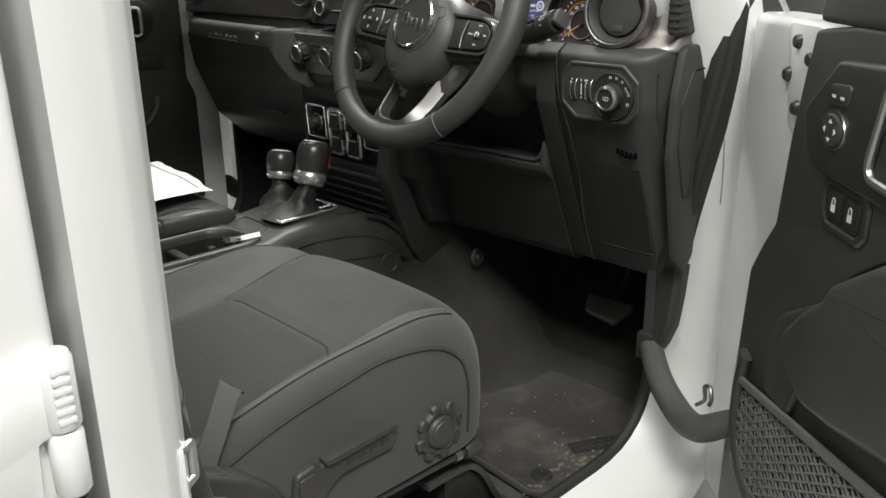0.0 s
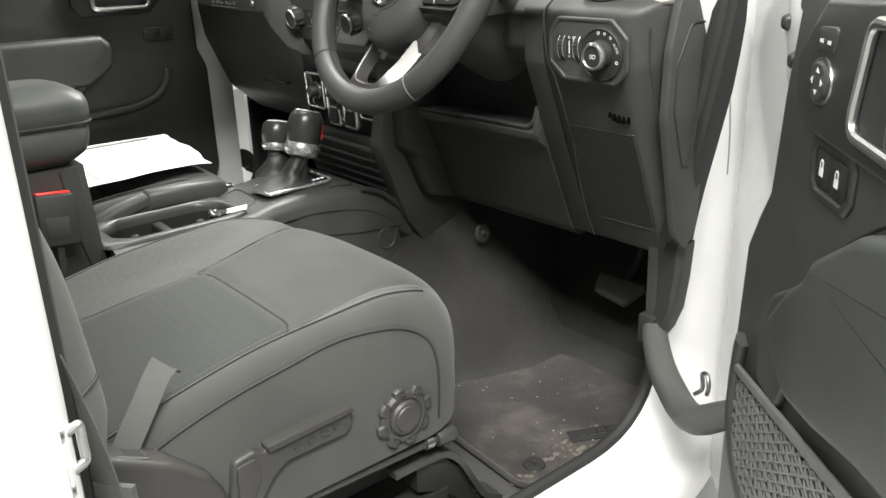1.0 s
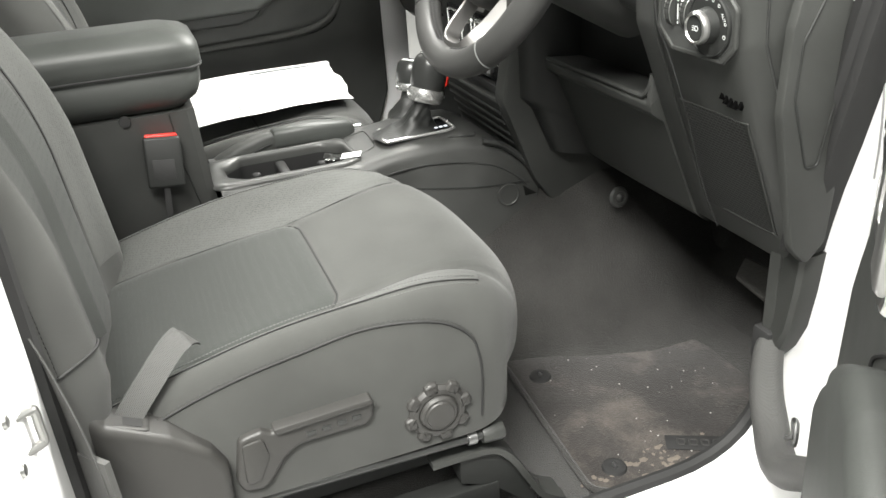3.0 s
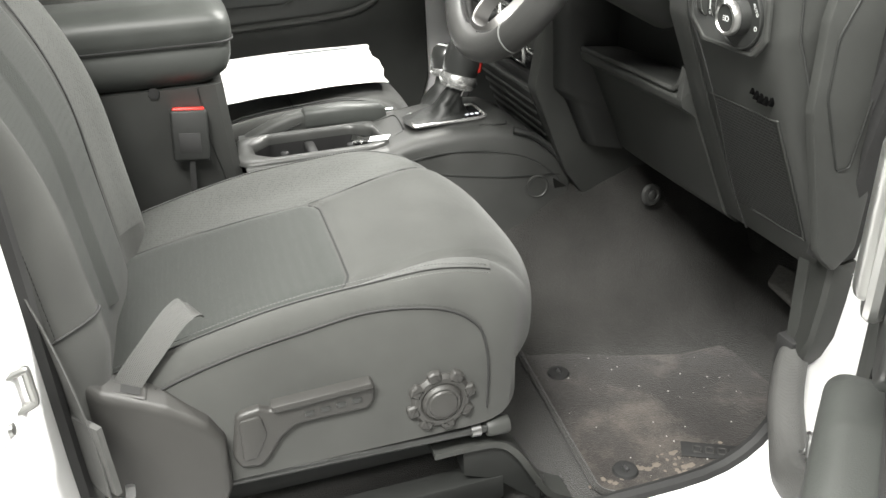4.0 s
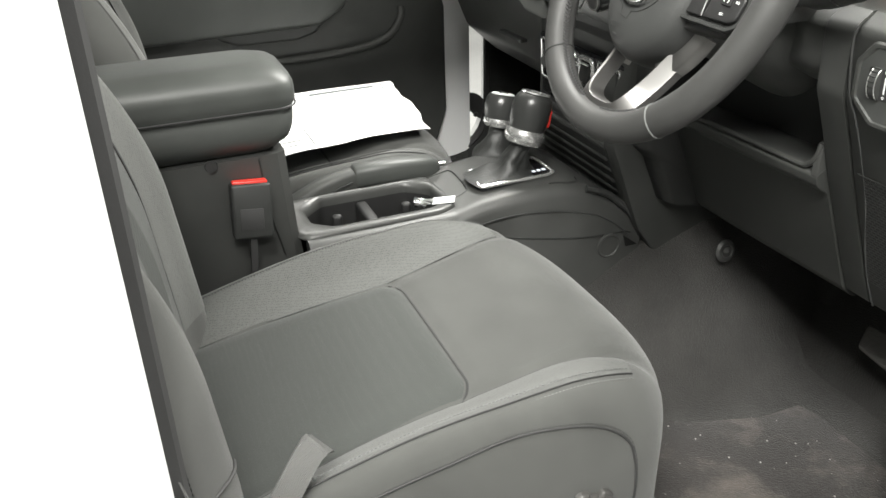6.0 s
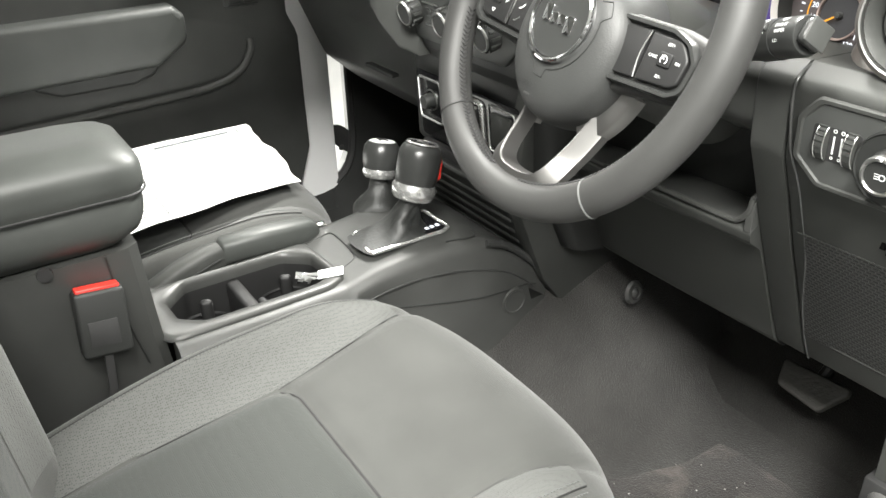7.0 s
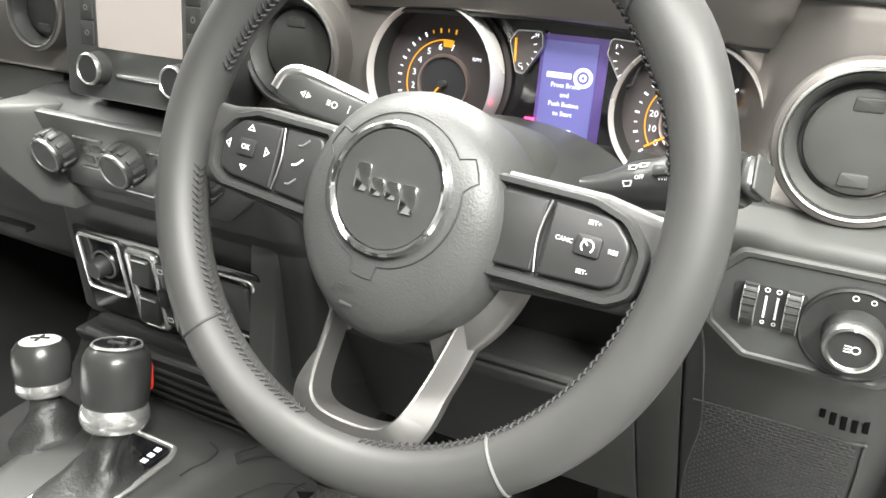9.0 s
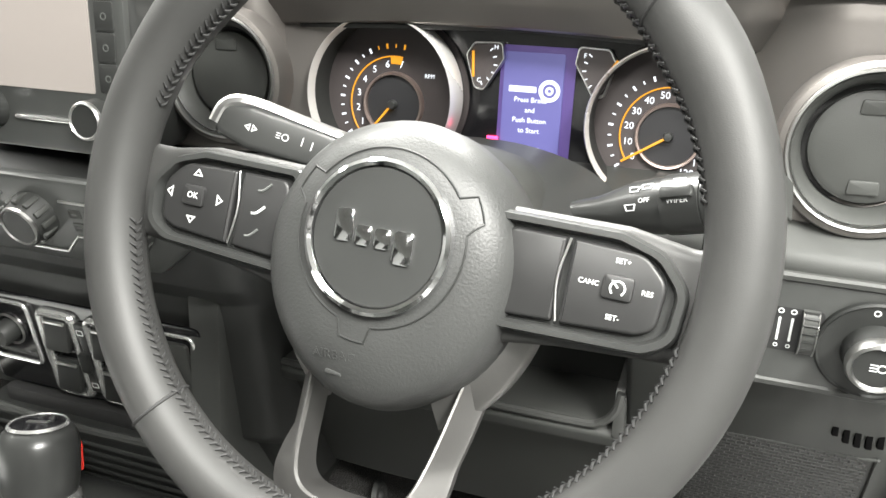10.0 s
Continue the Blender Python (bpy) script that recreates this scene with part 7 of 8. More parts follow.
part("root", loft([[Vector((-1.330 + w * math.copysign(abs(math.cos(a)) ** 0.55, math.cos(a)), y - 0.25 * h * math.sin(a), zc + h * math.copysign(abs(math.sin(a)) ** 0.55, math.sin(a)))) for a in [2 * math.pi * j / 20 for j in range(20)]] for y, zc, w, h in ((0.455, 1.000, 0.0185, 0.024), (0.49, 1.022, 0.0185, 0.026), (0.53, 1.042, 0.0180, 0.024), (0.565, 1.055, 0.0175, 0.021), (0.588, 1.061, 0.0165, 0.018))]), PLASTIC, hb, "blade-shaped plastic root of the lever", sharp=0.9)
part("root_groove", tube(smooth_path([(-1.3112, 0.470, 1.012), (-1.3112, 0.505, 1.032), (-1.3116, 0.545, 1.049), (-1.3122, 0.580, 1.060)], 5), 0.0022, 6), PLASTIC_DARK, hb, "groove along the lever's root")
# card left in the cup holder
card = thing("paper_scrap", Matrix.Translation((-1.20, 0.68, 1.04)), "small white card and crumpled wrapper in the cup holder", "paper")
part("card", box((-0.018, -0.010, 0), (0.018, 0.010, 0.0012), 0.0003, m=pose(-1.192, 0.682, 1.056, 6, -8, 62)), PAPER, card, "small white card")
for i in range(7):
    part("wrapper_fold", box((-0.010, -0.005, 0), (0.010, 0.005, 0.0006), m=pose(-1.208 + foldr.uniform(-0.009, 0.009), 0.655 + foldr.uniform(-0.010, 0.010), 1.046 + foldr.uniform(0, 0.010), foldr.uniform(-60, 60), foldr.uniform(-60, 60), foldr.uniform(0, 180))), CHROME, card, "crumpled silver wrapper")
# seat belt buckle
bk = thing("belt_buckle", Matrix.Translation((-1.14, 0.36, 1.04)), "black seat belt buckle with red button", "belt buckle")
BM = pose(-1.139, 0.366, 1.084, 0, -12, 0) @ pose(0, 0, 0, -5, 0, 0) @ Matrix.Diagonal((1.1, 1.14, 1.08, 1))
part("body", box((-0.013, -0.024, 0.0), (0.013, 0.024, 0.072), 0.004, 3, m=BM), PLASTIC_DARK, bk, "black buckle body")
part("press_button", box((-0.009, -0.021, 0.070), (0.009, 0.021, 0.0755), 0.002, m=BM), RED, bk, "red press button")
part("label_patch", box((0.0128, -0.015, 0.012), (0.0138, 0.013, 0.040), 0.0004, m=BM), RUBBER_AND_SHADE, bk)
part("strap", strip([(-1.135, 0.366, 1.09), (-1.130, 0.362, 1.05), (-1.126, 0.352, 0.98)], (0, 1, 0), 0.009, 0.005), RUBBER_AND_SHADE, bk, "black buckle strap")

for ob, dx, dy, dz in ((console, 0.013, -0.003, 0.012), (shift, 0.022, -0.006, 0.012), (xf, 0.014, -0.012, 0.010), (hb, 0.018, -0.018, 0.015), (card, 0.013, -0.003, 0.012), (bk, 0.013, 0.003, 0.009)):
    ob.matrix_world = pose(dx, dy, dz) @ ob.matrix_world

# ---- open driver's door: own axes with x along the door away from its hinges, y up, z into the cabin ----
DM = Matrix(((0.70, 0, -0.714, -0.386), (-0.714, 0, -0.70, 0.996), (0, 1, 0, 0), (0, 0, 0, 1)))
ddoor = thing("driver_door", DM, "driver's door standing open with black trim and net pocket", "car door")
part("door_shell", box((-0.10, 0.72, -0.075), (0.98, 1.475, -0.006), 0.014, 3), PAINT, ddoor, "white painted door shell", local=True)
panel = outline([(0.152, 1.470), (0.138, 1.42), (0.122, 1.345), (0.110, 1.235), (0.078, 1.196), (0.046, 1.150), (0.036, 1.01), (0.028, 0.90), (0.03, 0.76), (0.95, 0.76), (0.95, 1.480), (0.25, 1.480)], [0.01, 0.03, 0.02, 0.01, 0.02, 0.02, 0.04, 0.03, 0.02, 0.02, 0.02, 0.02], 5)
trim = part("trim_panel", plate(panel, 0.016, pose(0, 0, -0.006), 0.006, seg=3), PLASTIC, ddoor, "black grained door trim", local=True)
for x, y in ((0.117, 1.433), (0.055, 1.409), (0.093, 1.373), (0.075, 1.45)):
    part("hinge_bolt", spin([(0, 0.008), (0.006, 0.008), (0.0075, 0.0065), (0.0095, 0.002), (0.0105, 0), (0, 0)], pose(x, y, -0.006), 24), SATIN, ddoor, "dark round-headed bolt", local=True)
hp = part("hinge_patch", plate(outline([(0.035, 1.470), (0.142, 1.470), (0.132, 1.385), (0.10, 1.335), (0.07, 1.35)], 0.012, 4), 0.002, pose(0, 0, -0.0065), 0.001), PAINT, ddoor, local=True)
# handle bezel
bo = outline([(0.172, 1.388), (0.190, 1.342), (0.245, 1.328), (0.470, 1.326), (0.500, 1.350), (0.500, 1.435), (0.470, 1.458), (0.240, 1.446)], 0.014, 5)
bz = part("handle_bezel", plate(bo, 0.014, pose(0, 0, 0.006), 0.006, seg=4), SATIN, trim, "satin black octagonal handle bezel", local=True)
part("handle_recess", plate(outline([(0.346, 1.354), (0.446, 1.350), (0.453, 1.431), (0.364, 1.433)], 0.014, 5), 0.003, pose(0, 0, 0.0180)), RUBBER_AND_SHADE, trim, "dark handle recess", local=True)
part("handle_ring", tube([(p.x, p.y, 0.024) for p in outline([(0.340, 1.350), (0.452, 1.346), (0.459, 1.436), (0.360, 1.438)], 0.018, 6)], 0.0050, 10, closed=True), SILVER, trim, "satin silver pull ring", local=True)
part("pull_lever", box((0.424, 1.356, 0.020), (0.456, 1.424, 0.034), 0.006, 3), SILVER, trim, "silver release lever", local=True)
MS = pose(0.252, 1.377, 0.019) @ Matrix.Diagonal((1.25, 0.95, 1, 1))
part("mirror_switch", spin([(0, 0.005), (0.016, 0.005), (0.0185, 0.003), (0.0185, 0), (0, 0)], MS, 32), PLASTIC, trim, "round mirror adjuster", local=True)
part("switch_ring", spin([(0.0185, 0), (0.0190, 0.0025), (0.0215, 0.0025), (0.0220, 0)], MS, 32), SILVER, trim, "thin silver ring", local=True)
for a in (0, 90, 180, 270):
    part("arrow", plate([Vector((0.008, -0.0035)), Vector((0.0125, 0)), Vector((0.008, 0.0035))], 0.0003, MS @ pose(0, 0, 0.0052, 0, 0, a)), WHITE_MARK, trim, local=True)
part("fold_switch", plate(outline([(0.232, 1.400), (0.278, 1.404), (0.282, 1.426), (0.238, 1.423)], 0.006), 0.004, pose(0, 0, 0.0185), 0.002), PLASTIC, trim, "small mirror select switch", local=True)
for x in (0.248, 0.267):
    part("select_mark", box((x - 0.004, 1.410, 0.0225), (x + 0.004, 1.413, 0.0229)), WHITE_MARK, trim, local=True)
# lock switch
lo_ = outline([(0.236, 1.328), (0.322, 1.330), (0.338, 1.318), (0.338, 1.288), (0.324, 1.274), (0.246, 1.272), (0.230, 1.286), (0.228, 1.316)], 0.008, 4)
part("lock_bezel", ring_plate(lo_, [Vector((0.283 + (p.x - 0.283) * 0.78, 1.301 + (p.y - 1.301) * 0.70)) for p in lo_], 0.006, pose(0, 0, 0.008)), SATIN, trim, "lock switch bezel", local=True)
for x in (0.264, 0.302):
    part("lock_key", box((x - 0.017, 1.284, 0.008), (x + 0.017, 1.317, 0.0135), 0.003), PLASTIC_DARK, trim, "lock key", local=True)
    part("lock_symbol", plate(outline([(x - 0.005, 1.294), (x + 0.005, 1.294), (x + 0.005, 1.302), (x - 0.005, 1.302)], 0.001), 0.0003, pose(0, 0, 0.0136)), WHITE_MARK, trim, local=True)
    part("lock_shackle", tube(smooth_path([(x - 0.003, 1.302, 0.0138), (x - 0.003, 1.307, 0.0138), (x, 1.309, 0.0138), (x + 0.003, 1.307, 0.0138), (x + 0.003, 1.302, 0.0138)], 3), 0.0007, 5), WHITE_MARK, trim, local=True)
# padded armrest with a sloping shoulder in front of it
pad_q = outline([(0.222, 1.136), (0.268, 1.184), (0.308, 1.214), (0.325, 1.238), (0.409, 1.290), (0.47, 1.308), (0.93, 1.35), (0.93, 1.20), (0.467, 1.124), (0.374, 1.099), (0.297, 1.085), (0.248, 1.106)], [0.02, 0.03, 0.012, 0.012, 0.05, 0.05, 0.01, 0.01, 0.1, 0.08, 0.04, 0.02], 6)
part("armrest", plate(pad_q, 0.030, pose(0, 0, 0.006), 0.013, seg=6), VINYL, trim, "black padded armrest bulge", local=True, sharp=1.2)
sh_q = outline([(0.155, 1.025), (0.152, 1.095), (0.178, 1.142), (0.262, 1.190), (0.300, 1.200), (0.300, 1.10), (0.255, 1.075), (0.235, 1.030)], [0.02, 0.04, 0.04, 0.01, 0.01, 0.01, 0.02, 0.02], 6)
part("armrest_shoulder", plate(sh_q, 0.014, pose(0, 0, 0.004), 0.009, seg=5), PLASTIC, trim, "sloping moulded shoulder", local=True, sharp=1.2)
part("armrest_groove", tube(smooth_path([(0.262, 1.190, 0.0105), (0.303, 1.220, 0.0105), (0.320, 1.243, 0.0105), (0.405, 1.296, 0.0105), (0.47, 1.314, 0.0105), (0.70, 1.336, 0.0105), (0.92, 1.356, 0.0105)], 6), 0.0018, 6), RUBBER_AND_SHADE, trim, "dark joint over the armrest", local=True)
# net pocket
nf = [(0.086, 1.040), (0.078, 1.012), (0.074, 0.97), (0.080, 0.92), (0.110, 0.88), (0.17, 0.855), (0.26, 0.845)]
net = part("net_frame", tube(smooth_path([(x, y, 0.014) for x, y in nf], 6), 0.013, 10, flat=0.7), VINYL, trim, "rubbery front edge of the net pocket", local=True, sharp=1.0)
NETCORD = surface("grey_net_cord", (0.13, 0.133, 0.13), 0.8, weave=900, weave_depth=0.0003)
cord = bmesh.new()


def hem(x):
    return 0.998 + 0.085 * min(1.0, max(0.0, (x - 0.09) / 0.42))


def net_low(x):
    return 0.845 + 0.12 * max(0.0, (0.14 - x) / 0.06) ** 2 * 0.5


for i in range(-26, 46):
    for sgd in (1, -1):
        pts = []
        for s in range(36):
            x = 0.085 + (i + s * 0.62) * 0.0185 if sgd > 0 else 0.085 + (i + 24 - s * 0.62) * 0.0185
            y = 0.835 + s * 0.0075
            if 0.085 <= x <= 0.90 and net_low(x) <= y <= hem(x):
                pts.append((x, y, 0.016 + 0.0007 * sgd * (1 if s % 2 else -1)))
        if len(pts) > 2:
            tube(pts, 0.0019, 5, bm=cord)
tagged(part("net_cord", cord, NETCORD, trim, "knotted black elastic net", local=True), kind="stuff")
part("net_hem", tube([(0.085 + 0.80 * i / 30, hem(0.085 + 0.80 * i / 30) + 0.003, 0.017) for i in range(31)], 0.0070, 8, flat=0.6), NETCORD, trim, "woven hem of the net", local=True)
# no depth behind the net: a thin black sheet stands for the shade there
part("pocket_shadow", plate(outline([(0.085, 1.0), (0.10, 0.88), (0.20, 0.845), (0.90, 0.845), (0.90, 1.07), (0.5, 1.07)], 0.01), 0.001, pose(0, 0, 0.0095)), RUBBER_AND_SHADE, trim, "thin black sheet standing for the shade behind the net", local=True)
# window frame over the door
wf_o = outline([(0.06, 1.47), (0.97, 1.47), (0.97, 1.90), (0.42, 1.90)], 0.04, 5)
wc_ = Vector((0.62, 1.66))
part("window_frame", ring_plate(wf_o, [wc_ + (p - wc_) * 0.88 for p in wf_o], 0.03, pose(0, 0, -0.05)), SATIN, ddoor, "black window frame", local=True)
part("corner_cover", plate(outline([(0.155, 1.478), (0.34, 1.478), (0.30, 1.53), (0.22, 1.575), (0.185, 1.575)], 0.01, 4), 0.02, pose(0, 0, -0.01), 0.005), PLASTIC, ddoor, "black mirror corner cover", local=True)
mir = part("door_mirror", box((0.16, 1.50, -0.26), (0.40, 1.68, -0.12), 0.035, 4), SATIN, ddoor, "black door mirror", local=True)
part("mirror_glass", box((0.40, 1.52, -0.25), (0.403, 1.66, -0.13), 0.001), CHROME, mir, "mirror glass", local=True)

# door check strap and cable sleeve between pillar and door
strap = thing("cable_sleeve", Matrix.Translation((-0.47, 1.0, 0.85)), "black fabric-covered door cable sleeve", "cable")
part("sleeve", tube(smooth_path([(-0.575, 1.085, 0.925), (-0.555, 1.060, 0.915), (-0.520, 1.030, 0.890), (-0.480, 1.005, 0.872), (-0.440, 0.978, 0.868), (-0.405, 0.957, 0.880), (-0.370, 0.950, 0.905), (-0.338, 0.945, 0.930)], 8), 0.021, 14, taper=lambda t: 0.85 + 0.2 * math.sin(t * math.pi)), WEBBING, strap, "black braided sleeve")
part("mount_hole", box((-0.590, 1.060, 0.895), (-0.558, 1.095, 0.945), 0.004), RUBBER_AND_SHADE, strap, "dark hole in the kick panel")
part("hook", tube(smooth_path([(-0.395, 0.955, 0.925), (-0.390, 0.950, 0.940), (-0.398, 0.957, 0.952), (-0.410, 0.965, 0.945), (-0.408, 0.965, 0.925), (-0.425, 0.975, 0.905)], 6), 0.003, 8), STEEL, strap, "small steel hook")

# ---- passenger door, shut ----
pd = thing("passenger_door", Matrix.Translation((-1.98, 0.6, 0.75)), "shut passenger door with black trim panel", "car door")
YZN = lambda x: Matrix(((0, 0, -1, x), (1, 0, 0, 0), (0, 1, 0, 0), (0, 0, 0, 1)))
part("door_shell", box((-2.04, 0.17, 0.76), (-1.985, 1.083, 1.46), 0.01), PAINT, pd, "white painted door shell")
part("trim_panel", plate(outline([(0.17, 0.78), (0.95, 0.78), (1.008, 0.95), (1.008, 1.20), (1.004, 1.215), (0.988, 1.250), (0.988, 1.47), (0.17, 1.47)], [0.02, 0.05, 0.03, 0.005, 0.005, 0.02, 0.01, 0.02], 5), 0.022, YZ(-1.987), 0.006, seg=3), PLASTIC, pd, "black grained door trim")
bulge = plate(outline([(0.17, 1.305), (0.745, 1.305), (0.765, 1.285), (0.765, 1.235), (0.70, 1.195), (0.17, 1.185)], [0, 0.015, 0.015, 0.03, 0.02, 0], 5), 0.050, YZ(-1.968), 0.016, seg=4)
ar = part("armrest", bulge, VINYL, pd, "black padded armrest")
part("pull_cup", plate(outline([(0.455, 1.225), (0.735, 1.225), (0.69, 1.180), (0.65, 1.168), (0.52, 1.168), (0.48, 1.185)], 0.012, 4), 0.036, YZ(-1.966), 0.008, seg=3), PLASTIC_DARK, ar, "dark pull cup")
part("pull_edge", tube(smooth_path([(-1.928, 0.50, 1.205), (-1.926, 0.58, 1.201), (-1.926, 0.66, 1.206), (-1.929, 0.70, 1.216)], 5), 0.005, 8), SATIN, ar)
part("pocket_ridge", tube(smooth_path([(-1.966, 0.17, 1.118), (-1.958, 0.35, 1.112), (-1.955, 0.60, 1.120), (-1.955, 0.78, 1.128), (-1.956, 0.86, 1.148), (-1.960, 0.895, 1.185), (-1.968, 0.90, 1.21)], 6), 0.009, 10), PLASTIC, pd, "moulded ridge round the pocket")
part("handle_bezel", plate(outline([(0.72, 1.345), (0.88, 1.345), (0.91, 1.375), (0.91, 1.42), (0.88, 1.445), (0.72, 1.445), (0.70, 1.42), (0.70, 1.37)], 0.012, 4), 0.012, YZ(-1.967), 0.005), SATIN, pd, "satin black handle bezel")
part("handle_ring", tube([(-1.950, p.x, p.y) for p in outline([(0.745, 1.36), (0.875, 1.36), (0.875, 1.425), (0.745, 1.425)], 0.014, 5)], 0.006, 8, closed=True), SILVER, pd, "satin silver pull ring")
part("handle_recess", box((-1.956, 0.752, 1.366), (-1.953, 0.868, 1.419), 0.001), RUBBER_AND_SHADE, pd)
part("lock_bezel", plate(outline([(0.855, 1.278), (0.930, 1.278), (0.930, 1.312), (0.855, 1.312)], 0.008, 4), 0.008, YZ(-1.967), 0.003), SATIN, pd, "lock switch bezel")
for y in (0.878, 0.907):
    part("lock_key", box((-1.962, y - 0.012, 1.284), (-1.956, y + 0.012, 1.306), 0.002), PLASTIC_DARK, pd)
part("window_frame", ring_plate(outline([(0.17, 1.46), (1.03, 1.46), (0.76, 1.86), (0.17, 1.86)], 0.03, 4), [Vector((0.55 + (p.x - 0.55) * 0.88, 1.64 + (p.y - 1.64) * 0.88)) for p in outline([(0.17, 1.46), (1.03, 1.46), (0.76, 1.86), (0.17, 1.86)], 0.03, 4)], 0.03, YZ(-2.02)), SATIN, pd, "black window frame")
pd.matrix_world = pose(0.078, -0.038, 0.018) @ pd.matrix_world
# door check behind the dash end
chk = thing("door_check", Matrix.Translation((-1.93, 1.05, 0.97)), "black door check strap by the passenger footwell", "door check")
part("strap", tube(smooth_path([(-1.950, 1.118, 0.915), (-1.950, 1.092, 0.932), (-1.950, 1.064, 0.957), (-1.950, 1.035, 0.942), (-1.950, 0.995, 0.902), (-1.950, 0.955, 0.872), (-1.950, 0.915, 0.850)], 6), 0.024, 10, flat=0.45, up=(1, 0, 0)), RUBBER_AND_SHADE, chk, "black strap cover")
part("pin", spin([(0, 0.004), (0.006, 0.003), (0.007, 0), (0, 0)], pose(-1.936, 1.070, 0.925, 0, 90, 0), 12), SATIN, chk)

# ---- papers on the passenger seat ----
sheet = thing("paper_sheet", Matrix.Translation((-1.66, 0.65, 1.06)), "large white printed paper sheet on the passenger seat", "paper")
P00, P01, P11, P10 = Vector((-1.755, 0.410, 1.092)), Vector((-1.765, 0.783, 1.098)), Vector((-1.462, 0.768, 1.094)), Vector((-1.408, 0.410, 1.092))


def on_sheet(u, v, lift=0.0):
    """Point of the paper: u from the door towards the console, v forwards."""
    p = P00.lerp(P10, u).lerp(P01.lerp(P11, u), v)
    ragged = max(0.0, v - 0.8) * 5
    return p + Vector((0.003 * math.sin(v * 17) * (u > 0.96), (0.004 * math.sin(u * 11 + 1) + 0.0015 * math.sin(u * 27)) * ragged, 0.0035 * math.sin(u * 5 + 2) * math.sin(v * 4) - 0.012 * ragged ** 2 * max(0.0, u - 0.3) + lift))


bm = loft([[on_sheet(i / 24, j / 24) for j in range(25)] for i in range(25)], closed=False)
got = bmesh.ops.extrude_face_region(bm, geom=bm.faces[:])["geom"]
for v in got:
    if isinstance(v, bmesh.types.BMVert):
        v.co.z -= 0.0012
part("page", bm, PAPER, sheet, "white page with slightly ragged front edge")


def printed(u0, u1, v0, v1, mat, label):
    bm = loft([[on_sheet(u0 + (u1 - u0) * i / 8, v0 + (v1 - v0) * j / 8, 0.0012) for j in range(9)] for i in range(9)], closed=False)
    part("print_bar", bm, mat, sheet, label)


printed(0.035, 0.047, 0.08, 0.93, FADED, "thin grey border line")
printed(0.07, 0.10, 0.50, 0.88, INK, "grey bar of unreadable print")
printed(0.93, 0.937, 0.10, 0.85, FADED, "thin grey border line")
printed(0.04, 0.93, 0.925, 0.932, FADED, "thin grey border line")
for k in range(4):
    printed(0.66 + 0.075 * k, 0.672 + 0.075 * k, 0.06, 0.33 - 0.04 * (k % 2), INK if k == 0 else FADED, "line of unreadable print")
printed(0.62, 0.628, 0.04, 0.36, FADED, "thin grey border line")
printed(0.62, 0.93, 0.355, 0.362, FADED, "thin grey border line")
for k in range(5):
    printed(0.20 + 0.05 * k, 0.212 + 0.05 * k, 0.10, 0.30 + 0.03 * (k % 2), FADED, "line of unreadable print")

# ---- floor mat ----
mat_q = outline([(-1.000, 0.862), (-0.625, 0.838), (-0.588, 0.90), (-0.592, 1.06), (-0.640, 1.20), (-0.70, 1.285), (-0.918, 1.285), (-0.905, 1.21), (-0.916, 1.12), (-0.968, 1.00)], [0.03, 0.03, 0.06, 0.08, 0.05, 0.05, 0.01, 0.08, 0.1, 0.1], 6)
fm = thing("floor_mat", Matrix.Translation((-0.78, 1.03, FLOOR_Z)), "worn black carpet floor mat with dusty heel marks", "floor mat")
part("carpet", plate(mat_q, 0.010, Matrix.Translation((0, 0, FLOOR_Z - 0.001)), 0.004), MAT_CARPET, fm, "dusty black carpet")
part("binding", tube([(p.x, p.y, FLOOR_Z + 0.008) for p in mat_q], 0.0055, 8, closed=True), CARPET, fm, "raised bound edge")
for x, y in ((-0.898, 0.899), (-0.650, 0.892)):
    h = part("hook", spin([(0, 0.003), (0.006, 0.004), (0.010, 0.0055), (0.017, 0.004), (0.019, 0), (0, 0)], Matrix.Translation((x, y, FLOOR_Z + 0.009)), 24), RUBBER_AND_SHADE, fm, "round rubber mat fixing")
    part("hook_pin", box((-0.004, -0.002, 0.003), (0.006, 0.002, 0.008), 0.001, m=Matrix.Translation((x, y, FLOOR_Z + 0.009))), STEEL, h)
TAG = Matrix.Translation((-0.640, 1.035, FLOOR_Z + 0.0095)) @ pose(0, 0, 0, 0, 0, 62)
WORN_MARK = surface("worn_mark", (0.030, 0.029, 0.028), 0.7)
tag = part("badge_patch", box((-0.050, -0.016, 0), (0.050, 0.016, 0.002), 0.0008, m=TAG), RUBBER_AND_SHADE, fm, "dark worn badge patch")
for i in range(4):
    o = outline([(-0.034 + 0.018 * i, -0.008), (-0.020 + 0.018 * i, -0.008), (-0.020 + 0.018 * i, 0.008), (-0.034 + 0.018 * i, 0.008)], 0.004, 4)
    c = Vector((-0.027 + 0.018 * i, 0))
    part("badge_mark", ring_plate(o, [c + (p - c) * 0.6 for p in o], 0.002, TAG @ pose(0, 0, 0.002)), WORN_MARK, tag, "worn plain mark")
crumbs = bmesh.new()
cr = random.Random(11)
for i in range(55):
    x, y = cr.uniform(-0.95, -0.60), cr.uniform(0.85, 1.20)
    r = cr.uniform(0.0004, 0.0011)
    box((-r, -r, 0), (r, r * 1.3, r), m=pose(x, y, FLOOR_Z + 0.0092, 0, 0, cr.uniform(0, 180)), bm=crumbs)
solid("floor_crumbs", crumbs, surface("pale_grit", (0.34, 0.33, 0.31), 0.8), "scattered pale grit on the floor mat", "dirt", kind="stuff")
GRIT = surface("dry_mud", (0.14, 0.12, 0.10), 0.95, grain=200, bump=0.8, depth=0.002)
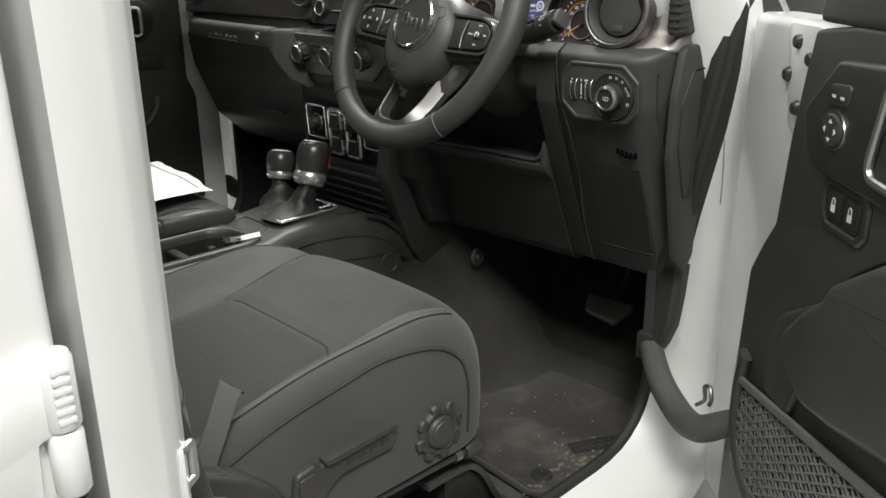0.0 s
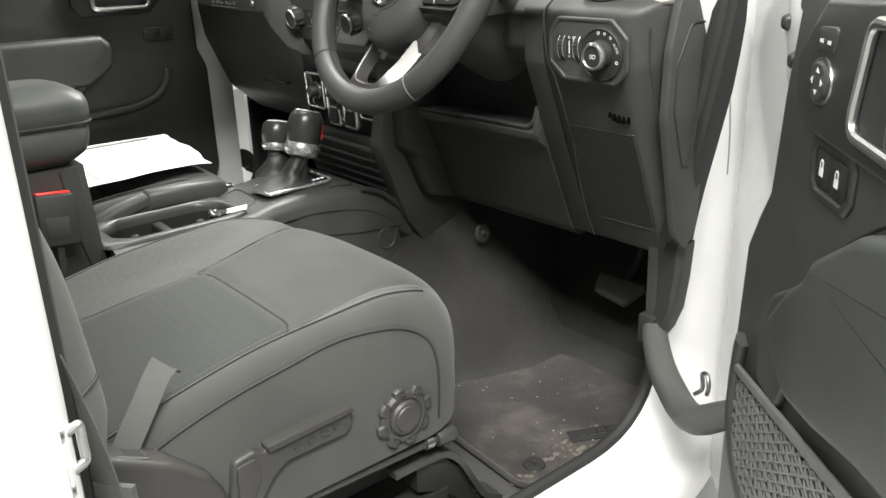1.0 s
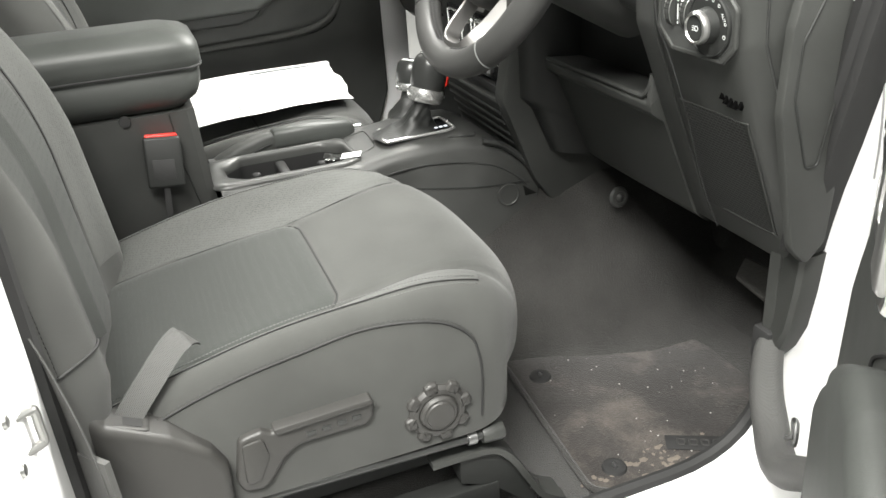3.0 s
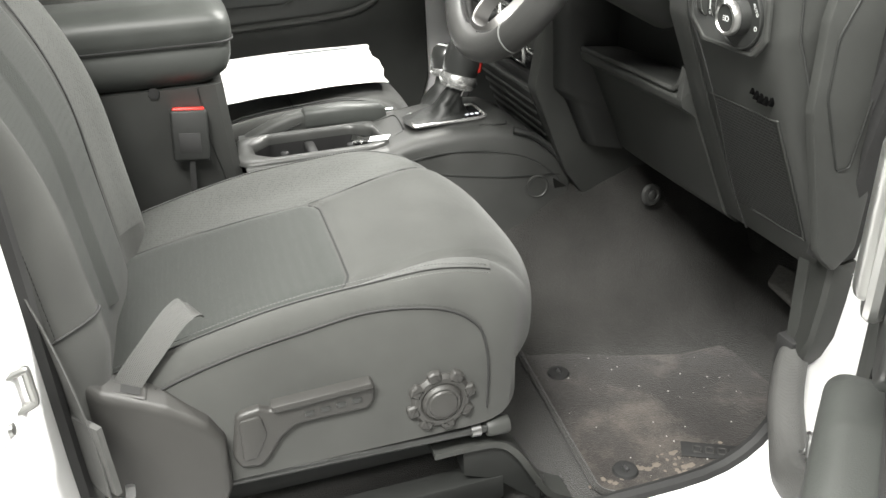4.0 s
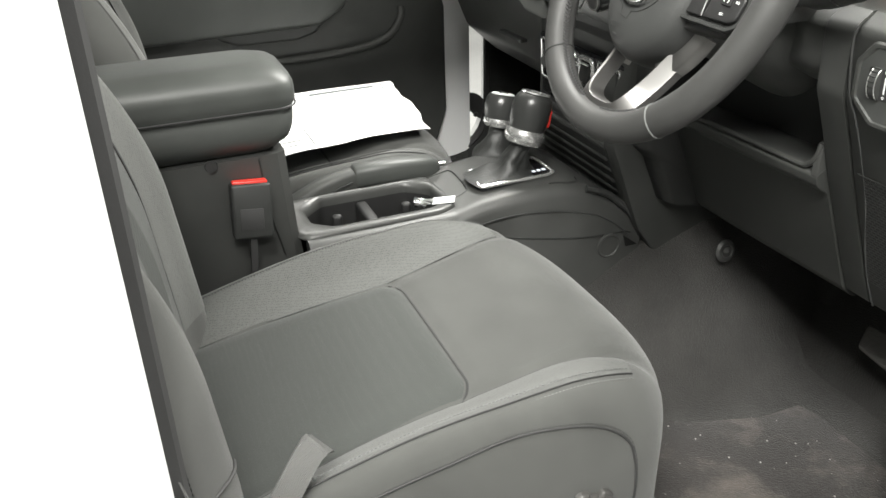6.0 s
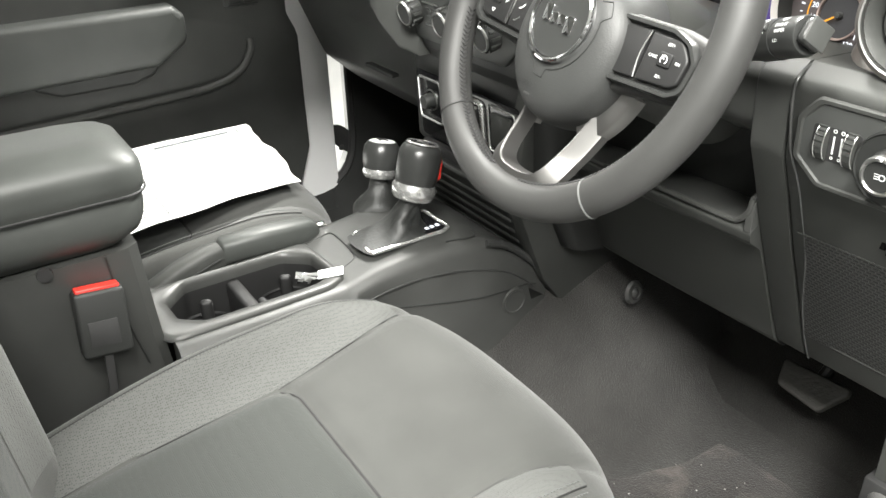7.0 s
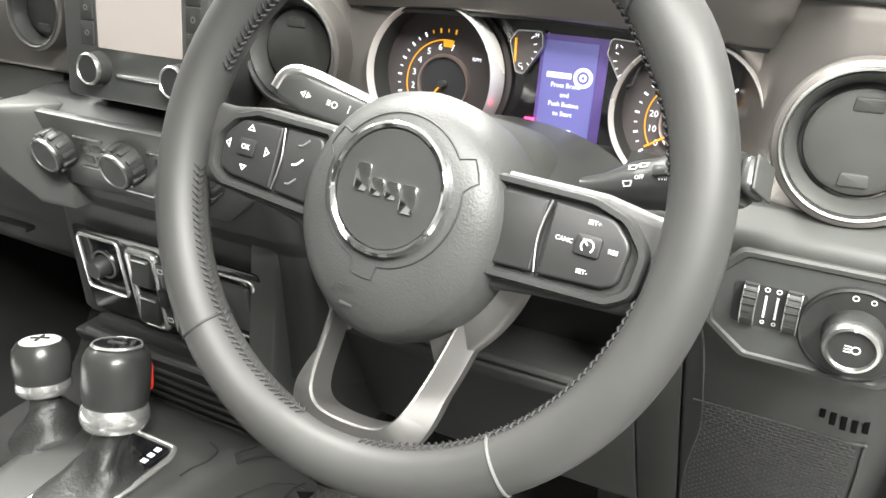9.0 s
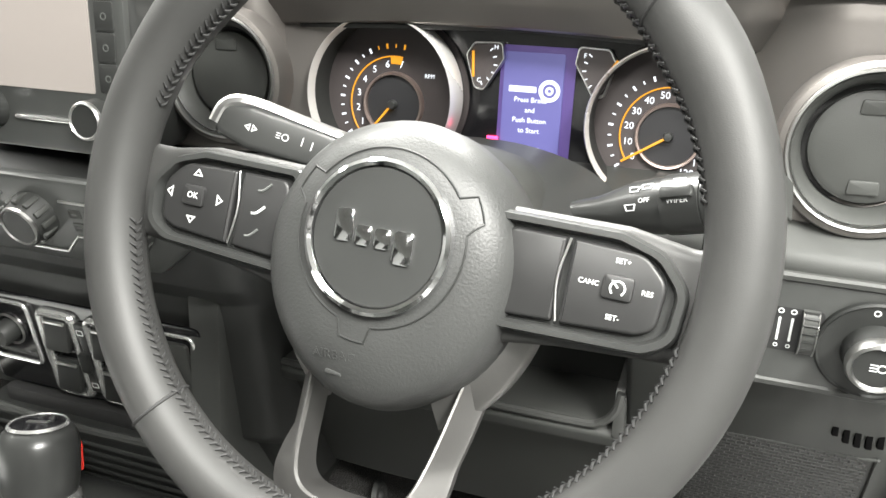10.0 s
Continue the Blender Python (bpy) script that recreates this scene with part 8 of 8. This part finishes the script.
mud = bmesh.new()
for i in range(70):
    x, y = cr.gauss(-0.625, 0.022), cr.gauss(0.985, 0.065)
    r = cr.uniform(0.002, 0.006)
    bmesh.ops.create_icosphere(mud, subdivisions=1, radius=r, matrix=Matrix.Translation((x, y, FLOOR_Z + 0.008)) @ Matrix.Diagonal((1, cr.uniform(0.6, 1.6), 0.5, 1)))
solid("dried_mud", mud, GRIT, "clumps of dried mud by the sill", "dirt", kind="stuff")

# ---- brake pedal ----
pedal = thing("brake_pedal", Matrix.Translation((-0.755, 1.26, 0.80)), "worn grey rubber brake pedal on a steel arm", "pedal")
PM = facing(-0.774, 1.250, 0.868, 42, 5)
part("pad", plate(outline([(-0.052, 0.022), (-0.044, -0.019), (0.026, -0.030), (0.052, 0.010), (0.052, 0.022)], [0.008, 0.010, 0.010, 0.008, 0.006], 4), 0.014, PM, 0.005, seg=3), surface("worn_pedal_rubber", (0.115, 0.112, 0.105), 0.7, grain=160, bump=0.8, depth=0.0016), pedal, "grey worn rubber pad")
part("arm", tube(smooth_path([(-0.772, 1.262, 0.872), (-0.765, 1.30, 0.93), (-0.757, 1.33, 1.05), (-0.757, 1.33, 1.15)], 5), 0.010, 10), SATIN, pedal, "black steel arm")

# ---- seat belt ----
belt = thing("seat_belt", Matrix.Translation((-0.57, 0.24, 0.9)), "grey webbing driver seat belt along the pillar", "seat belt")
part("webbing", strip(smooth_path([(-0.590, 0.13, 1.75), (-0.590, 0.165, 1.45), (-0.588, 0.196, 1.26), (-0.580, 0.222, 1.14), (-0.570, 0.236, 1.04), (-0.566, 0.238, 0.955)], 8), (0.75, 0.45, 0), 0.047, 0.0016), WEBBING, belt, "ribbed grey webbing")
part("sewn_end", strip([(-0.5635, 0.241, 1.045), (-0.5635, 0.242, 1.00), (-0.5635, 0.243, 0.962)], (0.6, 0.5, 0), 0.052, 0.006), WEBBING, belt, "sewn double webbing end")
part("anchor", tube(smooth_path([(-0.575, 0.215, 0.955), (-0.563, 0.225, 0.945), (-0.552, 0.262, 0.945), (-0.556, 0.268, 0.960)], 5), 0.005, 8), STEEL, belt, "steel anchor loop")
lap = thing("lap_belt", Matrix.Translation((-0.643, 0.304, 1.018)), "short grey lap belt strap standing out of the side cover", "seat belt")
part("webbing", strip(smooth_path([(-0.621, 0.266, 1.018), (-0.629, 0.282, 1.038), (-0.645, 0.306, 1.059), (-0.665, 0.330, 1.077), (-0.680, 0.345, 1.081), (-0.693, 0.355, 1.070)], 8), (0.10, 0.70, -0.62), 0.029, 0.0022), WEBBING, lap, "ribbed grey strap")
